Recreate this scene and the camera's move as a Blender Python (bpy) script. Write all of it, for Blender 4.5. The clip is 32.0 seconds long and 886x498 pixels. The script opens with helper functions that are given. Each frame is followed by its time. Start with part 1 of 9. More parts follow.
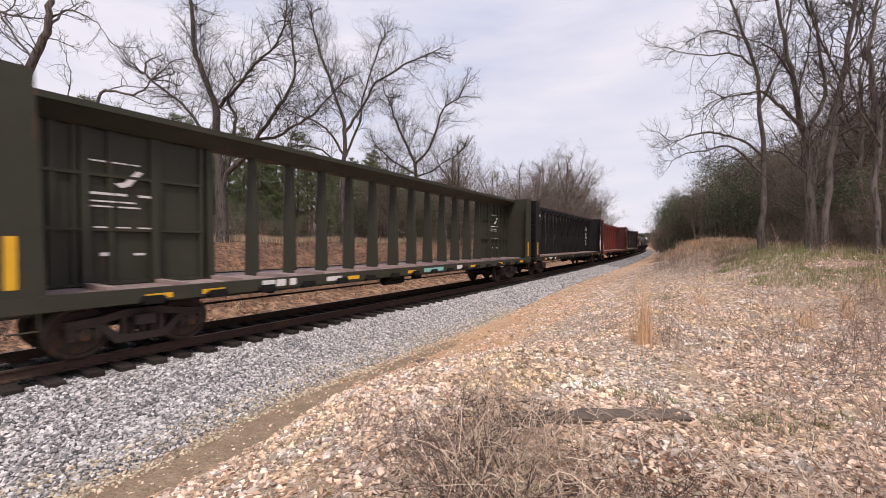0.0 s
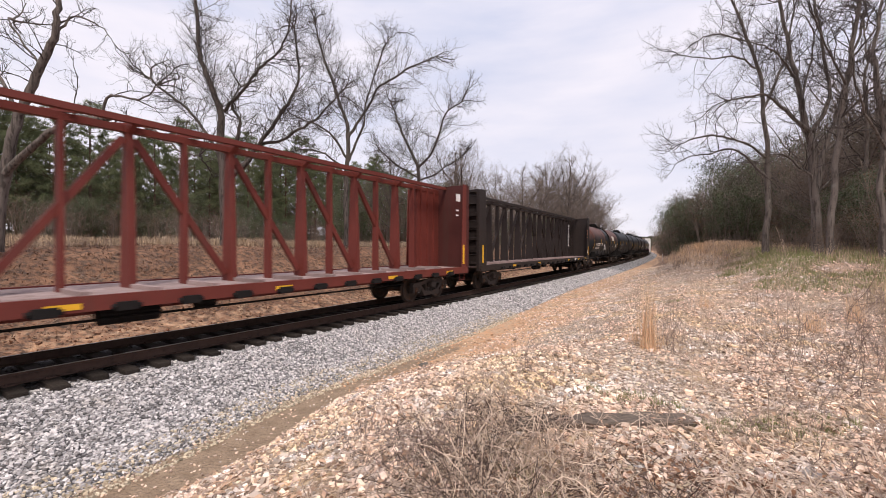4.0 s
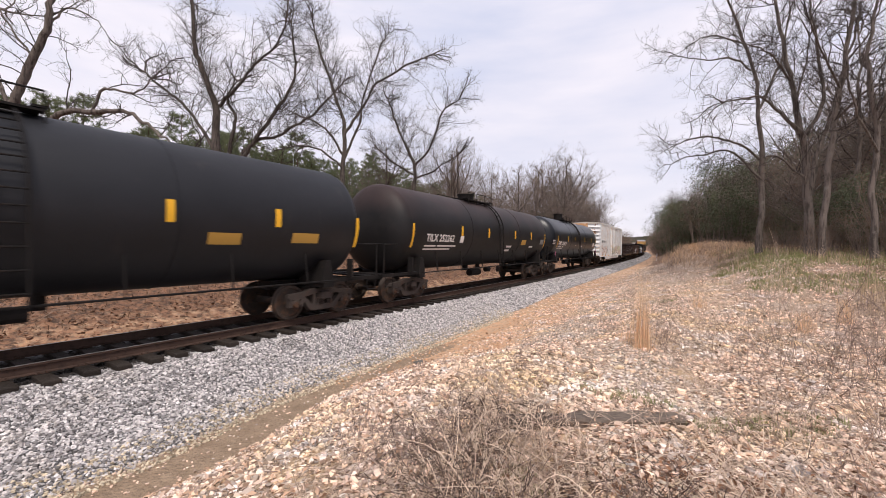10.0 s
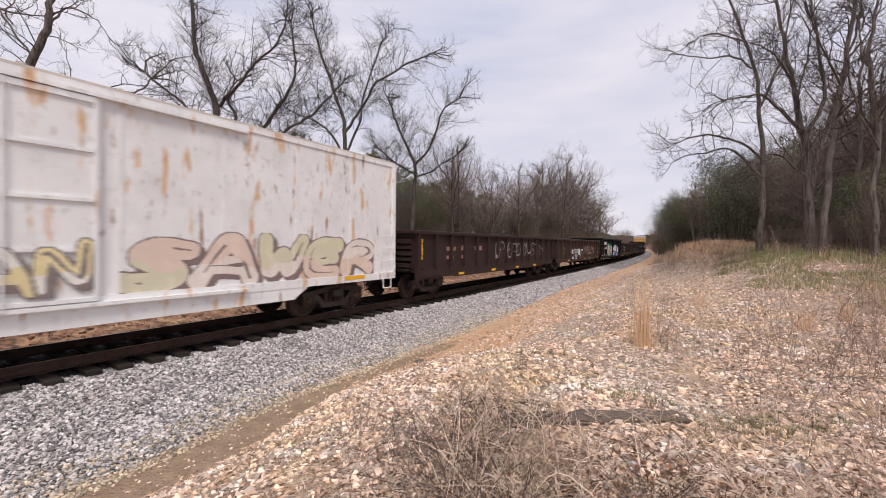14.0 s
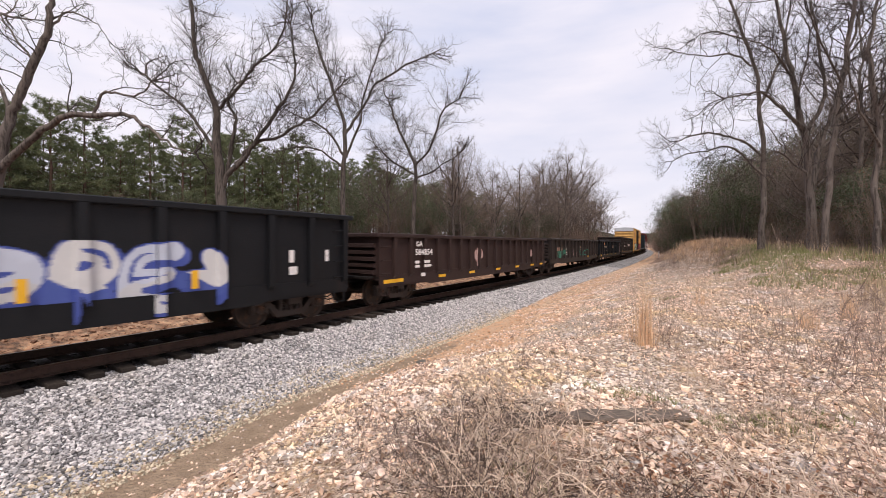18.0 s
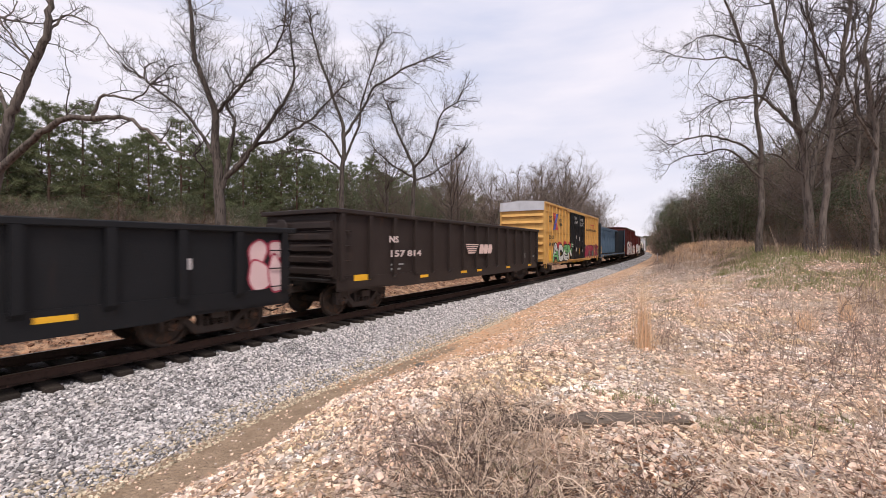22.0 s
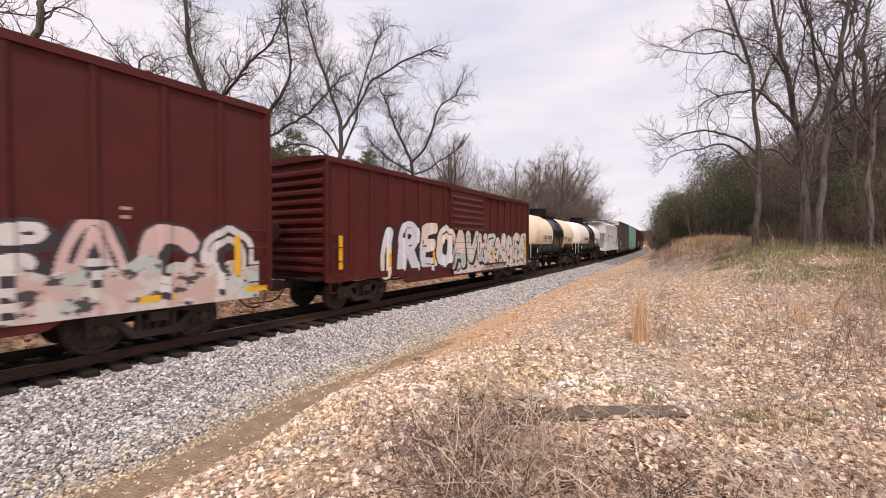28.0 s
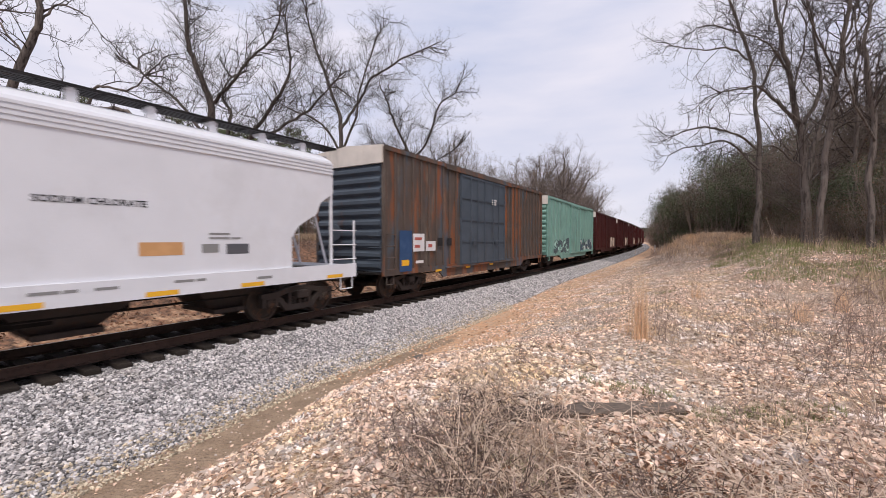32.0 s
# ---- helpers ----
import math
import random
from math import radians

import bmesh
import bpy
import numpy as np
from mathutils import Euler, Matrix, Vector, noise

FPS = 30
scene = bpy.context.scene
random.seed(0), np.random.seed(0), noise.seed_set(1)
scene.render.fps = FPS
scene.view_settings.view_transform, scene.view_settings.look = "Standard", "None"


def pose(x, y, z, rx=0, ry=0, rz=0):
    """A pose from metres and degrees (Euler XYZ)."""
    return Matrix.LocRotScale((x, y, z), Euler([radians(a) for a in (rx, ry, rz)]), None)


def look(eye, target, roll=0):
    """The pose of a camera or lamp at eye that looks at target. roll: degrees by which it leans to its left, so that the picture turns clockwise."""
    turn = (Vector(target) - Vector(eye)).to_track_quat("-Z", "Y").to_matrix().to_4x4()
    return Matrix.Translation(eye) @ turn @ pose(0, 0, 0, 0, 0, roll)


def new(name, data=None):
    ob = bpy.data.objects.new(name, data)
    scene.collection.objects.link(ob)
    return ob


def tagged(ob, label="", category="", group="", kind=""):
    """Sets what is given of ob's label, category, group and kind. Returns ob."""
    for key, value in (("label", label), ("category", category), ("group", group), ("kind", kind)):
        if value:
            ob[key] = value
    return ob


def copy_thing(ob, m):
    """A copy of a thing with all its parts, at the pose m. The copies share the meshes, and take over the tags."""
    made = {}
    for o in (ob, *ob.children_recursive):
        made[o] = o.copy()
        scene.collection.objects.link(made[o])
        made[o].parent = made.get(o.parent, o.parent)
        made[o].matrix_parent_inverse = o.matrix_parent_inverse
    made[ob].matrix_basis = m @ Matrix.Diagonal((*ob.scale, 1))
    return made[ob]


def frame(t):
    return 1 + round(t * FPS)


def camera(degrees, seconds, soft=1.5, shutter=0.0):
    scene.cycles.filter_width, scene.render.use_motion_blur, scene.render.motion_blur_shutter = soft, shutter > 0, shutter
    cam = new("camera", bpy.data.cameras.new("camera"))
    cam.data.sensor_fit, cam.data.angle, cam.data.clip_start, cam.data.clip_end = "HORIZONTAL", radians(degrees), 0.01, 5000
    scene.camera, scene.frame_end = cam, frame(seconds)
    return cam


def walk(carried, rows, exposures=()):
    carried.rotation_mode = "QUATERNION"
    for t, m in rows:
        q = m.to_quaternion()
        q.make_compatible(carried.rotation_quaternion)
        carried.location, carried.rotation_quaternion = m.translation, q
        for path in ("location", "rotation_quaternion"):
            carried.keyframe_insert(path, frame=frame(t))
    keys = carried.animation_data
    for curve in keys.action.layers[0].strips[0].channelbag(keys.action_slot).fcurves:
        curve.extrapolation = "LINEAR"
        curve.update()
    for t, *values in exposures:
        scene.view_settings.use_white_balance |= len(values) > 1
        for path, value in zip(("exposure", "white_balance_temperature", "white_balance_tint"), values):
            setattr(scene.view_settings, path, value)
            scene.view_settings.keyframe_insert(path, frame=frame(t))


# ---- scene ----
cam = camera(95.19, 32.0, soft=0.5, shutter=0.18)
EYE = (0.0, 0.0, 2.066)
SWAY = [  # seconds and the turn of the phone in the hand, in degrees
    (0, 89.150, -0.259, 33.415), (0.5, 89.243, -0.201, 33.369), (1, 89.346, -0.176, 33.374), (1.5, 89.457, -0.168, 33.437),
    (2, 89.555, -0.155, 33.509), (2.5, 89.601, -0.169, 33.580), (3, 89.619, -0.192, 33.662), (3.5, 89.630, -0.228, 33.751),
    (5.5, 89.625, -0.220, 33.998), (6, 89.600, -0.279, 33.990), (6.5, 89.602, -0.343, 33.982), (7, 89.655, -0.420, 33.945),
    (7.5, 89.736, -0.471, 33.869), (8, 89.782, -0.538, 33.791), (8.5, 89.734, -0.635, 33.669), (9, 89.596, -0.690, 33.539),
    (9.5, 89.446, -0.735, 33.396), (10, 89.358, -0.783, 33.236), (10.5, 89.299, -0.802, 33.095), (11, 89.282, -0.772, 33.018),
    (11.5, 89.303, -0.715, 32.991), (12, 89.320, -0.677, 33.002), (12.5, 89.300, -0.653, 33.046), (13, 89.279, -0.647, 33.105),
    (13.5, 89.260, -0.672, 33.185), (14, 89.216, -0.654, 33.306), (14.5, 89.217, -0.622, 33.431), (16.5, 89.252, -0.249, 33.471),
    (17, 89.230, -0.181, 33.439), (17.5, 89.233, -0.169, 33.434), (18, 89.278, -0.188, 33.444), (18.5, 89.349, -0.214, 33.455),
    (19, 89.373, -0.236, 33.458), (19.5, 89.392, -0.272, 33.443), (20, 89.402, -0.291, 33.388), (20.5, 89.427, -0.263, 33.351),
    (21, 89.491, -0.221, 33.333), (21.5, 89.576, -0.161, 33.316), (22, 89.658, -0.129, 33.273), (22.5, 89.686, -0.121, 33.192),
    (23, 89.606, -0.135, 33.073), (23.5, 89.480, -0.197, 32.919), (24, 89.319, -0.242, 32.773), (24.5, 89.187, -0.280, 32.664),
    (25, 89.084, -0.298, 32.595), (25.5, 88.986, -0.291, 32.574), (27.5, 88.928, -0.102, 32.944), (28, 88.921, -0.112, 32.945),
    (28.5, 88.892, -0.148, 32.943), (29, 88.848, -0.164, 32.922), (29.5, 88.810, -0.130, 32.903), (30, 88.768, -0.086, 32.899),
    (30.5, 88.698, -0.060, 32.875), (31, 88.615, -0.034, 32.894), (31.5, 88.574, -0.042, 32.927), (32, 88.562, -0.011, 33.004),
]
# the phone stops down while pale cars fill the view, and warms its picture beside the yellow and red ones
METER = [(0, -0.12, 6500, 10), (2, -0.02, 6500, 10), (12, -0.02, 6500, 10), (13.2, -0.06, 6500, 10), (14.2, -0.23, 6500, 10), (15.6, -0.05, 6500, 10), (17, -0.02, 6500, 10), (22.5, -0.02, 6500, 10),
         (23.5, -0.04, 6520, 10), (25, -0.05, 6850, 11), (28, -0.02, 6850, 11), (29.5, -0.06, 6850, 11), (31, -0.14, 6500, 10), (32, -0.18, 6300, 10)]
walk(cam, [(t, pose(*EYE, rx, ry, rz)) for t, rx, ry, rz in SWAY], METER)

# the track: a left-hand arc that starts abreast of the camera and eases further on
TRACK_D, TRACK_R, SPEED = 10.102, 789.1, 13.470
EASE_S, EASE_R = 25.0, 1700.0
EASE_A = EASE_S / TRACK_R
EASE_X = -TRACK_D - TRACK_R + (TRACK_R - EASE_R) * math.cos(EASE_A)
EASE_Y = (TRACK_R - EASE_R) * math.sin(EASE_A)


def along(s, lat, z):
    """A point s metres along the track, lat metres from its centre line towards the camera, z over the rail tops."""
    if s <= EASE_S:
        a = s / TRACK_R
        return Vector((-TRACK_D - TRACK_R + (TRACK_R + lat) * math.cos(a), (TRACK_R + lat) * math.sin(a), z))
    a = EASE_A + (s - EASE_S) / EASE_R
    return Vector((EASE_X + (EASE_R + lat) * math.cos(a), EASE_Y + (EASE_R + lat) * math.sin(a), z))


def heading(s):
    return math.degrees(s / TRACK_R if s <= EASE_S else EASE_A + (s - EASE_S) / EASE_R)


def station(x, y):
    """The place of (x, y) along and across the track."""
    s = math.atan2(y, x + TRACK_D + TRACK_R) * TRACK_R
    if s <= EASE_S:
        return s, math.hypot(x + TRACK_D + TRACK_R, y) - TRACK_R
    a = math.atan2(y - EASE_Y, x - EASE_X)
    return EASE_S + (a - EASE_A) * EASE_R, math.hypot(x - EASE_X, y - EASE_Y) - EASE_R

# ---- sky, sun and exposure ----
world = bpy.data.worlds.new("overcast_sky")
scene.world = world
world.use_nodes = True
wn, wl = world.node_tree.nodes, world.node_tree.links
wn.clear()


def wnode(kind, **sets):
    n = wn.new(kind)
    for k, val in sets.items():
        n.inputs[k].default_value = val
    return n


w_out = wnode("ShaderNodeOutputWorld")
w_bg = wnode("ShaderNodeBackground", Strength=1.0)
sky = wn.new("ShaderNodeTexSky")
sky.sky_type, sky.sun_disc, sky.sun_elevation, sky.sun_rotation = "NISHITA", False, radians(56), radians(142)
sky_dim = wn.new("ShaderNodeVectorMath")
sky_dim.operation = "SCALE"
sky_dim.inputs["Scale"].default_value = 0.09
coord = wn.new("ShaderNodeTexCoord")
stretch = wn.new("ShaderNodeMapping")
stretch.inputs["Scale"].default_value = (1.0, 1.0, 4.5)
stretch.inputs["Rotation"].default_value = (0.12, 0.08, 0.5)
cloud = wnode("ShaderNodeTexNoise", Scale=2.2, Detail=6.0, Roughness=0.5)
ramp = wn.new("ShaderNodeValToRGB")
ramp.color_ramp.elements[0].position, ramp.color_ramp.elements[0].color = 0.32, (0.675, 0.725, 0.94, 1)
ramp.color_ramp.elements[1].position, ramp.color_ramp.elements[1].color = 0.66, (1.03, 0.98, 1.085, 1)
# the cloud deck thins to a bright band near the horizon
split = wn.new("ShaderNodeSeparateXYZ")
low = wn.new("ShaderNodeMapRange")
low.inputs["From Min"].default_value, low.inputs["From Max"].default_value = 0.02, 0.55
low.inputs["To Min"].default_value, low.inputs["To Max"].default_value = 0.65, 0.0
band = wn.new("ShaderNodeMix")
band.data_type = "RGBA"
band.inputs["B"].default_value = (1.05, 0.98, 1.035, 1)
veil = wn.new("ShaderNodeMix")
veil.data_type = "RGBA"
veil.inputs["Factor"].default_value = 0.9
for a, b in ((coord.outputs["Generated"], stretch.inputs["Vector"]), (stretch.outputs["Vector"], cloud.inputs["Vector"]),
             (cloud.outputs["Fac"], ramp.inputs["Fac"]), (coord.outputs["Generated"], split.inputs["Vector"]),
             (split.outputs["Z"], low.inputs["Value"]), (low.outputs["Result"], band.inputs["Factor"]),
             (ramp.outputs["Color"], band.inputs["A"]), (sky.outputs["Color"], sky_dim.inputs[0]),
             (sky_dim.outputs["Vector"], veil.inputs["A"]), (band.outputs["Result"], veil.inputs["B"]),
             (veil.outputs["Result"], w_bg.inputs["Color"]), (w_bg.outputs["Background"], w_out.inputs["Surface"])):
    wl.new(a, b)

sun = new("sun", bpy.data.lights.new("sun", "SUN"))
sun.data.energy, sun.data.angle, sun.data.color = 3.0, radians(16), (1.0, 0.92, 0.84)
sun.matrix_world = look((14, -18, 34), (0, 0, 0))

# ---- materials ----
def mat(name, base, rough=0.8, metal=0.0, spots=(), bump=0.0, bump_scale=40.0, vary=0.0, random_tint=0.0, coords="Object", island=False, gloss=0.25):
    """A procedural material. spots: rows of (colour, noise scale, threshold, softness, strength, stretch) laid over the base colour."""
    m = bpy.data.materials.new(name)
    m.use_nodes = True
    n, l = m.node_tree.nodes, m.node_tree.links
    shader = n["Principled BSDF"]
    shader.inputs["Roughness"].default_value, shader.inputs["Metallic"].default_value = rough, metal
    shader.inputs["Specular IOR Level"].default_value = gloss
    tc = n.new("ShaderNodeTexCoord")
    col = None
    rgb = n.new("ShaderNodeRGB")
    rgb.outputs[0].default_value = (*base, 1)
    col = rgb.outputs[0]
    if vary:
        nz = n.new("ShaderNodeTexNoise")
        nz.inputs["Scale"].default_value, nz.inputs["Detail"].default_value = 1.3, 5
        l.new(tc.outputs[coords], nz.inputs["Vector"])
        hs = n.new("ShaderNodeHueSaturation")
        mr = n.new("ShaderNodeMapRange")
        mr.inputs["From Min"].default_value, mr.inputs["From Max"].default_value = 0.25, 0.75
        mr.inputs["To Min"].default_value, mr.inputs["To Max"].default_value = 1 - vary, 1 + vary
        l.new(nz.outputs["Fac"], mr.inputs["Value"])
        l.new(mr.outputs["Result"], hs.inputs["Value"])
        l.new(col, hs.inputs["Color"])
        col = hs.outputs["Color"]
    for colour, scale, edge, soft, strength, shape in spots:
        mp = n.new("ShaderNodeMapping")
        mp.inputs["Scale"].default_value = shape
        nz = n.new("ShaderNodeTexNoise")
        nz.inputs["Scale"].default_value, nz.inputs["Detail"].default_value, nz.inputs["Roughness"].default_value = scale, 7, 0.62
        mr = n.new("ShaderNodeMapRange")
        mr.inputs["From Min"].default_value, mr.inputs["From Max"].default_value = edge, edge + soft
        mr.inputs["To Max"].default_value = strength
        mx = n.new("ShaderNodeMix")
        mx.data_type = "RGBA"
        mx.inputs["B"].default_value = (*colour, 1)
        l.new(tc.outputs[coords], mp.inputs["Vector"])
        l.new(mp.outputs["Vector"], nz.inputs["Vector"])
        l.new(nz.outputs["Fac"], mr.inputs["Value"])
        l.new(mr.outputs["Result"], mx.inputs["Factor"])
        l.new(col, mx.inputs["A"])
        col = mx.outputs["Result"]
    if random_tint:
        if island:
            src = n.new("ShaderNodeNewGeometry").outputs["Random Per Island"]
        else:
            src = n.new("ShaderNodeObjectInfo").outputs["Random"]
        hs = n.new("ShaderNodeHueSaturation")
        mr = n.new("ShaderNodeMapRange")
        mr.inputs["To Min"].default_value, mr.inputs["To Max"].default_value = 1 - random_tint, 1 + random_tint
        l.new(src, mr.inputs["Value"])
        l.new(mr.outputs["Result"], hs.inputs["Value"])
        l.new(col, hs.inputs["Color"])
        col = hs.outputs["Color"]
    l.new(col, shader.inputs["Base Color"])
    if bump:
        nz = n.new("ShaderNodeTexNoise")
        nz.inputs["Scale"].default_value, nz.inputs["Detail"].default_value = bump_scale, 4
        bp = n.new("ShaderNodeBump")
        bp.inputs["Strength"].default_value, bp.inputs["Distance"].default_value = min(bump * 10, 1.0), 0.02
        l.new(tc.outputs[coords], nz.inputs["Vector"])
        l.new(nz.outputs["Fac"], bp.inputs["Height"])
        l.new(bp.outputs["Normal"], shader.inputs["Normal"])
    return m


STREAK = (0.5, 0.5, 0.06)
EVEN = (1, 1, 1)


def paint(name, base, dirt=0.4, rust=0.3, rough=0.55, fade=0.25):
    """Weathered car paint: road dirt, rust in upright streaks, faded patches."""
    light = tuple(min(1, c * 1.6 + 0.006) for c in base)
    return mat(name, base, rough, 0.0, (
        (light, 0.9, 0.5, 0.3, fade, EVEN),
        ((0.055, 0.04, 0.032), 2.2, 0.56, 0.2, dirt, (0.7, 0.7, 0.14)),
        ((0.17, 0.065, 0.028), 3.0, 0.63, 0.1, rust, (0.6, 0.6, 0.1)),
        ((0.06, 0.05, 0.045), 18.0, 0.6, 0.15, dirt * 0.5, EVEN)), 0.02, 25, 0.12)


M = {}
M["dark"] = mat("underframe_grime", (0.010, 0.008, 0.0075), 0.8, 0.0, (((0.045, 0.024, 0.016), 4, 0.58, 0.15, 0.5, EVEN),), 0.03, 30, 0.25)
M["truck"] = mat("cast_steel_grime", (0.055, 0.043, 0.038), 0.75, 0.1, (((0.085, 0.042, 0.027), 6, 0.55, 0.15, 0.6, EVEN),), 0.05, 40, 0.25)
M["tread"] = mat("wheel_steel", (0.055, 0.042, 0.035), 0.65, 0.2, (((0.18, 0.08, 0.04), 5, 0.5, 0.2, 0.6, EVEN),), 0.03, 40, 0.2)
M["rail_side"] = mat("rail_rust", (0.075, 0.045, 0.034), 0.8, 0.0, (((0.02, 0.016, 0.014), 7, 0.52, 0.2, 0.7, EVEN),), 0.04, 50, 0.2)
M["rail_head"] = mat("rail_polish", (0.42, 0.40, 0.38), 0.32, 1.0, (), 0.0)
M["tie"] = mat("creosoted_oak", (0.030, 0.023, 0.019), 0.85, 0.0, (((0.11, 0.085, 0.065), 9, 0.5, 0.25, 0.6, (1, 8, 8)),), 0.08, 30, 0.2, 0.35)
M["ballast"] = mat("ballast_stone", (0.53, 0.495, 0.485), 0.85, 0.0, (((0.17, 0.16, 0.16), 14, 0.5, 0.15, 0.7, EVEN), ((0.40, 0.33, 0.26), 1.1, 0.55, 0.2, 0.4, EVEN)), 0.04, 60, 0.0, 0.72, island=True)
M["stained_ballast"] = mat("clay_stained_ballast", (0.56, 0.47, 0.35), 0.88, 0.0, (((0.24, 0.19, 0.13), 14, 0.5, 0.15, 0.6, EVEN),), 0.04, 60, 0.0, 0.5, island=True)
M["clod"] = mat("clay_clod", (0.58, 0.35, 0.21), 0.95, 0.0, (((0.24, 0.15, 0.09), 6, 0.5, 0.2, 0.8, EVEN),), 0.04, 60, 0.0, 0.45, island=True)
M["gravel"] = mat("tan_gravel_stone", (0.74, 0.55, 0.43), 0.9, 0.0, (((0.66, 0.50, 0.29), 0.6, 0.45, 0.2, 0.8, EVEN), ((0.40, 0.28, 0.21), 9, 0.52, 0.15, 0.7, EVEN), ((0.80, 0.73, 0.69), 1.3, 0.50, 0.15, 0.85, EVEN)), 0.04, 60, 0.0, 0.62, island=True)
M["leaf"] = mat("dead_leaf", (0.44, 0.29, 0.20), 0.85, 0.0, (((0.28, 0.17, 0.12), 4, 0.5, 0.2, 0.8, EVEN),), 0.0, 60, 0.0, 0.45, island=True)
M["pale_bark"] = mat("pale_grey_bark", (0.15, 0.122, 0.105), 0.9, 0.0, (((0.05, 0.04, 0.034), 4, 0.48, 0.12, 0.85, (3, 3, 0.4)), ((0.26, 0.24, 0.21), 3, 0.58, 0.15, 0.6, EVEN)), 0.1, 14, 0.2)
M["bark"] = mat("grey_bark", (0.105, 0.085, 0.074), 0.9, 0.0, (((0.030, 0.024, 0.020), 4, 0.48, 0.12, 0.85, (3, 3, 0.4)), ((0.15, 0.138, 0.122), 3, 0.62, 0.15, 0.5, EVEN)), 0.1, 14, 0.2)
M["twig"] = mat("twig_bark", (0.060, 0.046, 0.041), 0.9, 0.0, (), 0.0, 60, 0.3)
M["thicket"] = mat("thicket_stems", (0.20, 0.155, 0.128), 0.9, 0.0, (((0.08, 0.06, 0.05), 1.5, 0.5, 0.2, 0.7, EVEN),), 0.0, 60, 0.3, 0.2)
M["pine_bark"] = mat("pine_bark", (0.12, 0.075, 0.055), 0.9, 0.0, (((0.05, 0.035, 0.03), 6, 0.5, 0.15, 0.8, (3, 3, 0.6)),), 0.1, 14, 0.2)
M["needles"] = mat("pine_needles", (0.145, 0.165, 0.083), 0.75, 0.0, (((0.25, 0.25, 0.13), 0.8, 0.5, 0.2, 0.7, EVEN),), 0.0, 60, 0.2, 0.3, island=True)
M["shrub_leaf"] = mat("evergreen_leaf", (0.092, 0.108, 0.058), 0.6, 0.0, (((0.18, 0.16, 0.10), 1.2, 0.5, 0.2, 0.6, EVEN),), 0.0, 60, 0.2, 0.4, island=True)
M["straw"] = mat("dry_grass", (0.44, 0.33, 0.22), 0.85, 0.0, (((0.22, 0.15, 0.10), 0.7, 0.47, 0.15, 0.8, EVEN), ((0.46, 0.28, 0.15), 0.35, 0.56, 0.12, 0.7, EVEN)), 0.0, 60, 0.15, 0.45, island=True)
M["green_grass"] = mat("winter_grass", (0.23, 0.235, 0.10), 0.85, 0.0, (((0.32, 0.27, 0.14), 1.5, 0.52, 0.2, 0.8, EVEN),), 0.0, 60, 0.15, 0.3, island=True)
M["stem"] = mat("dead_stem", (0.40, 0.30, 0.23), 0.9, 0.0, (((0.17, 0.10, 0.08), 2, 0.5, 0.2, 0.7, EVEN),), 0.0, 60, 0.2, 0.3, island=True)
M["beam"] = mat("rotten_timber", (0.16, 0.125, 0.10), 0.95, 0.0, (((0.07, 0.055, 0.045), 6, 0.48, 0.2, 0.8, (1, 8, 8)), ((0.30, 0.26, 0.22), 5, 0.58, 0.2, 0.6, (1, 6, 6))), 0.1, 25, 0.2)
M["yellow"] = mat("reflective_yellow", (0.78, 0.42, 0.03), 0.5, 0.0, (((0.4, 0.25, 0.05), 9, 0.58, 0.2, 0.5, EVEN),))
M["white"] = mat("stencil_white", (0.74, 0.70, 0.68), 0.6, 0.0, (((0.45, 0.40, 0.37), 8, 0.55, 0.2, 0.6, EVEN),))
M["black"] = mat("stencil_black", (0.02, 0.02, 0.022), 0.6)
M["deck"] = mat("worn_deck_boards", (0.34, 0.255, 0.24), 0.9, 0.0, (((0.17, 0.105, 0.09), 3, 0.5, 0.2, 0.7, EVEN),), 0.05, 20, 0.2, 0.25)


# ---- mesh helpers ----
def thing(name, label, category, group="", kind="", at=None):
    ob = new(name)
    ob.empty_display_size = 0.3
    if at is not None:
        ob.matrix_basis = at
    return tagged(ob, label, category, group, kind)


def mesh_of(name, bm, material, smooth=False):
    me = bpy.data.meshes.new(name)
    bm.normal_update()
    bm.to_mesh(me)
    bm.free()
    me.materials.append(material)
    if smooth:
        for f in me.polygons:
            f.use_smooth = True
    return me


def part(name, bm, material, parent, label="", smooth=False):
    ob = new(name, mesh_of(name, bm, material, smooth))
    ob.parent = parent
    if label:
        ob["label"] = label
    return ob


def piece(name, me, parent, m=None):
    """One more object on a mesh that alike pieces share."""
    ob = new(name, me)
    ob.parent = parent
    if m is not None:
        ob.matrix_basis = m
    return ob


def raw(name, verts, faces, material, parent=None, smooth=False):
    me = bpy.data.meshes.new(name)
    me.from_pydata(verts, [], faces)
    me.materials.append(material)
    if smooth:
        me.polygons.foreach_set("use_smooth", [True] * len(me.polygons))
    ob = new(name, me)
    if parent is not None:
        ob.parent = parent
    return ob


def box(bm, x0, x1, y0, y1, z0, z1, bevel=0.0):
    made = bmesh.ops.create_cube(bm, size=1.0, matrix=Matrix.LocRotScale(((x0 + x1) / 2, (y0 + y1) / 2, (z0 + z1) / 2), None, (abs(x1 - x0), abs(y1 - y0), abs(z1 - z0))))
    if bevel:
        edges = list({e for v in made["verts"] for e in v.link_edges})
        bmesh.ops.bevel(bm, geom=edges, offset=bevel, segments=1, affect="EDGES")


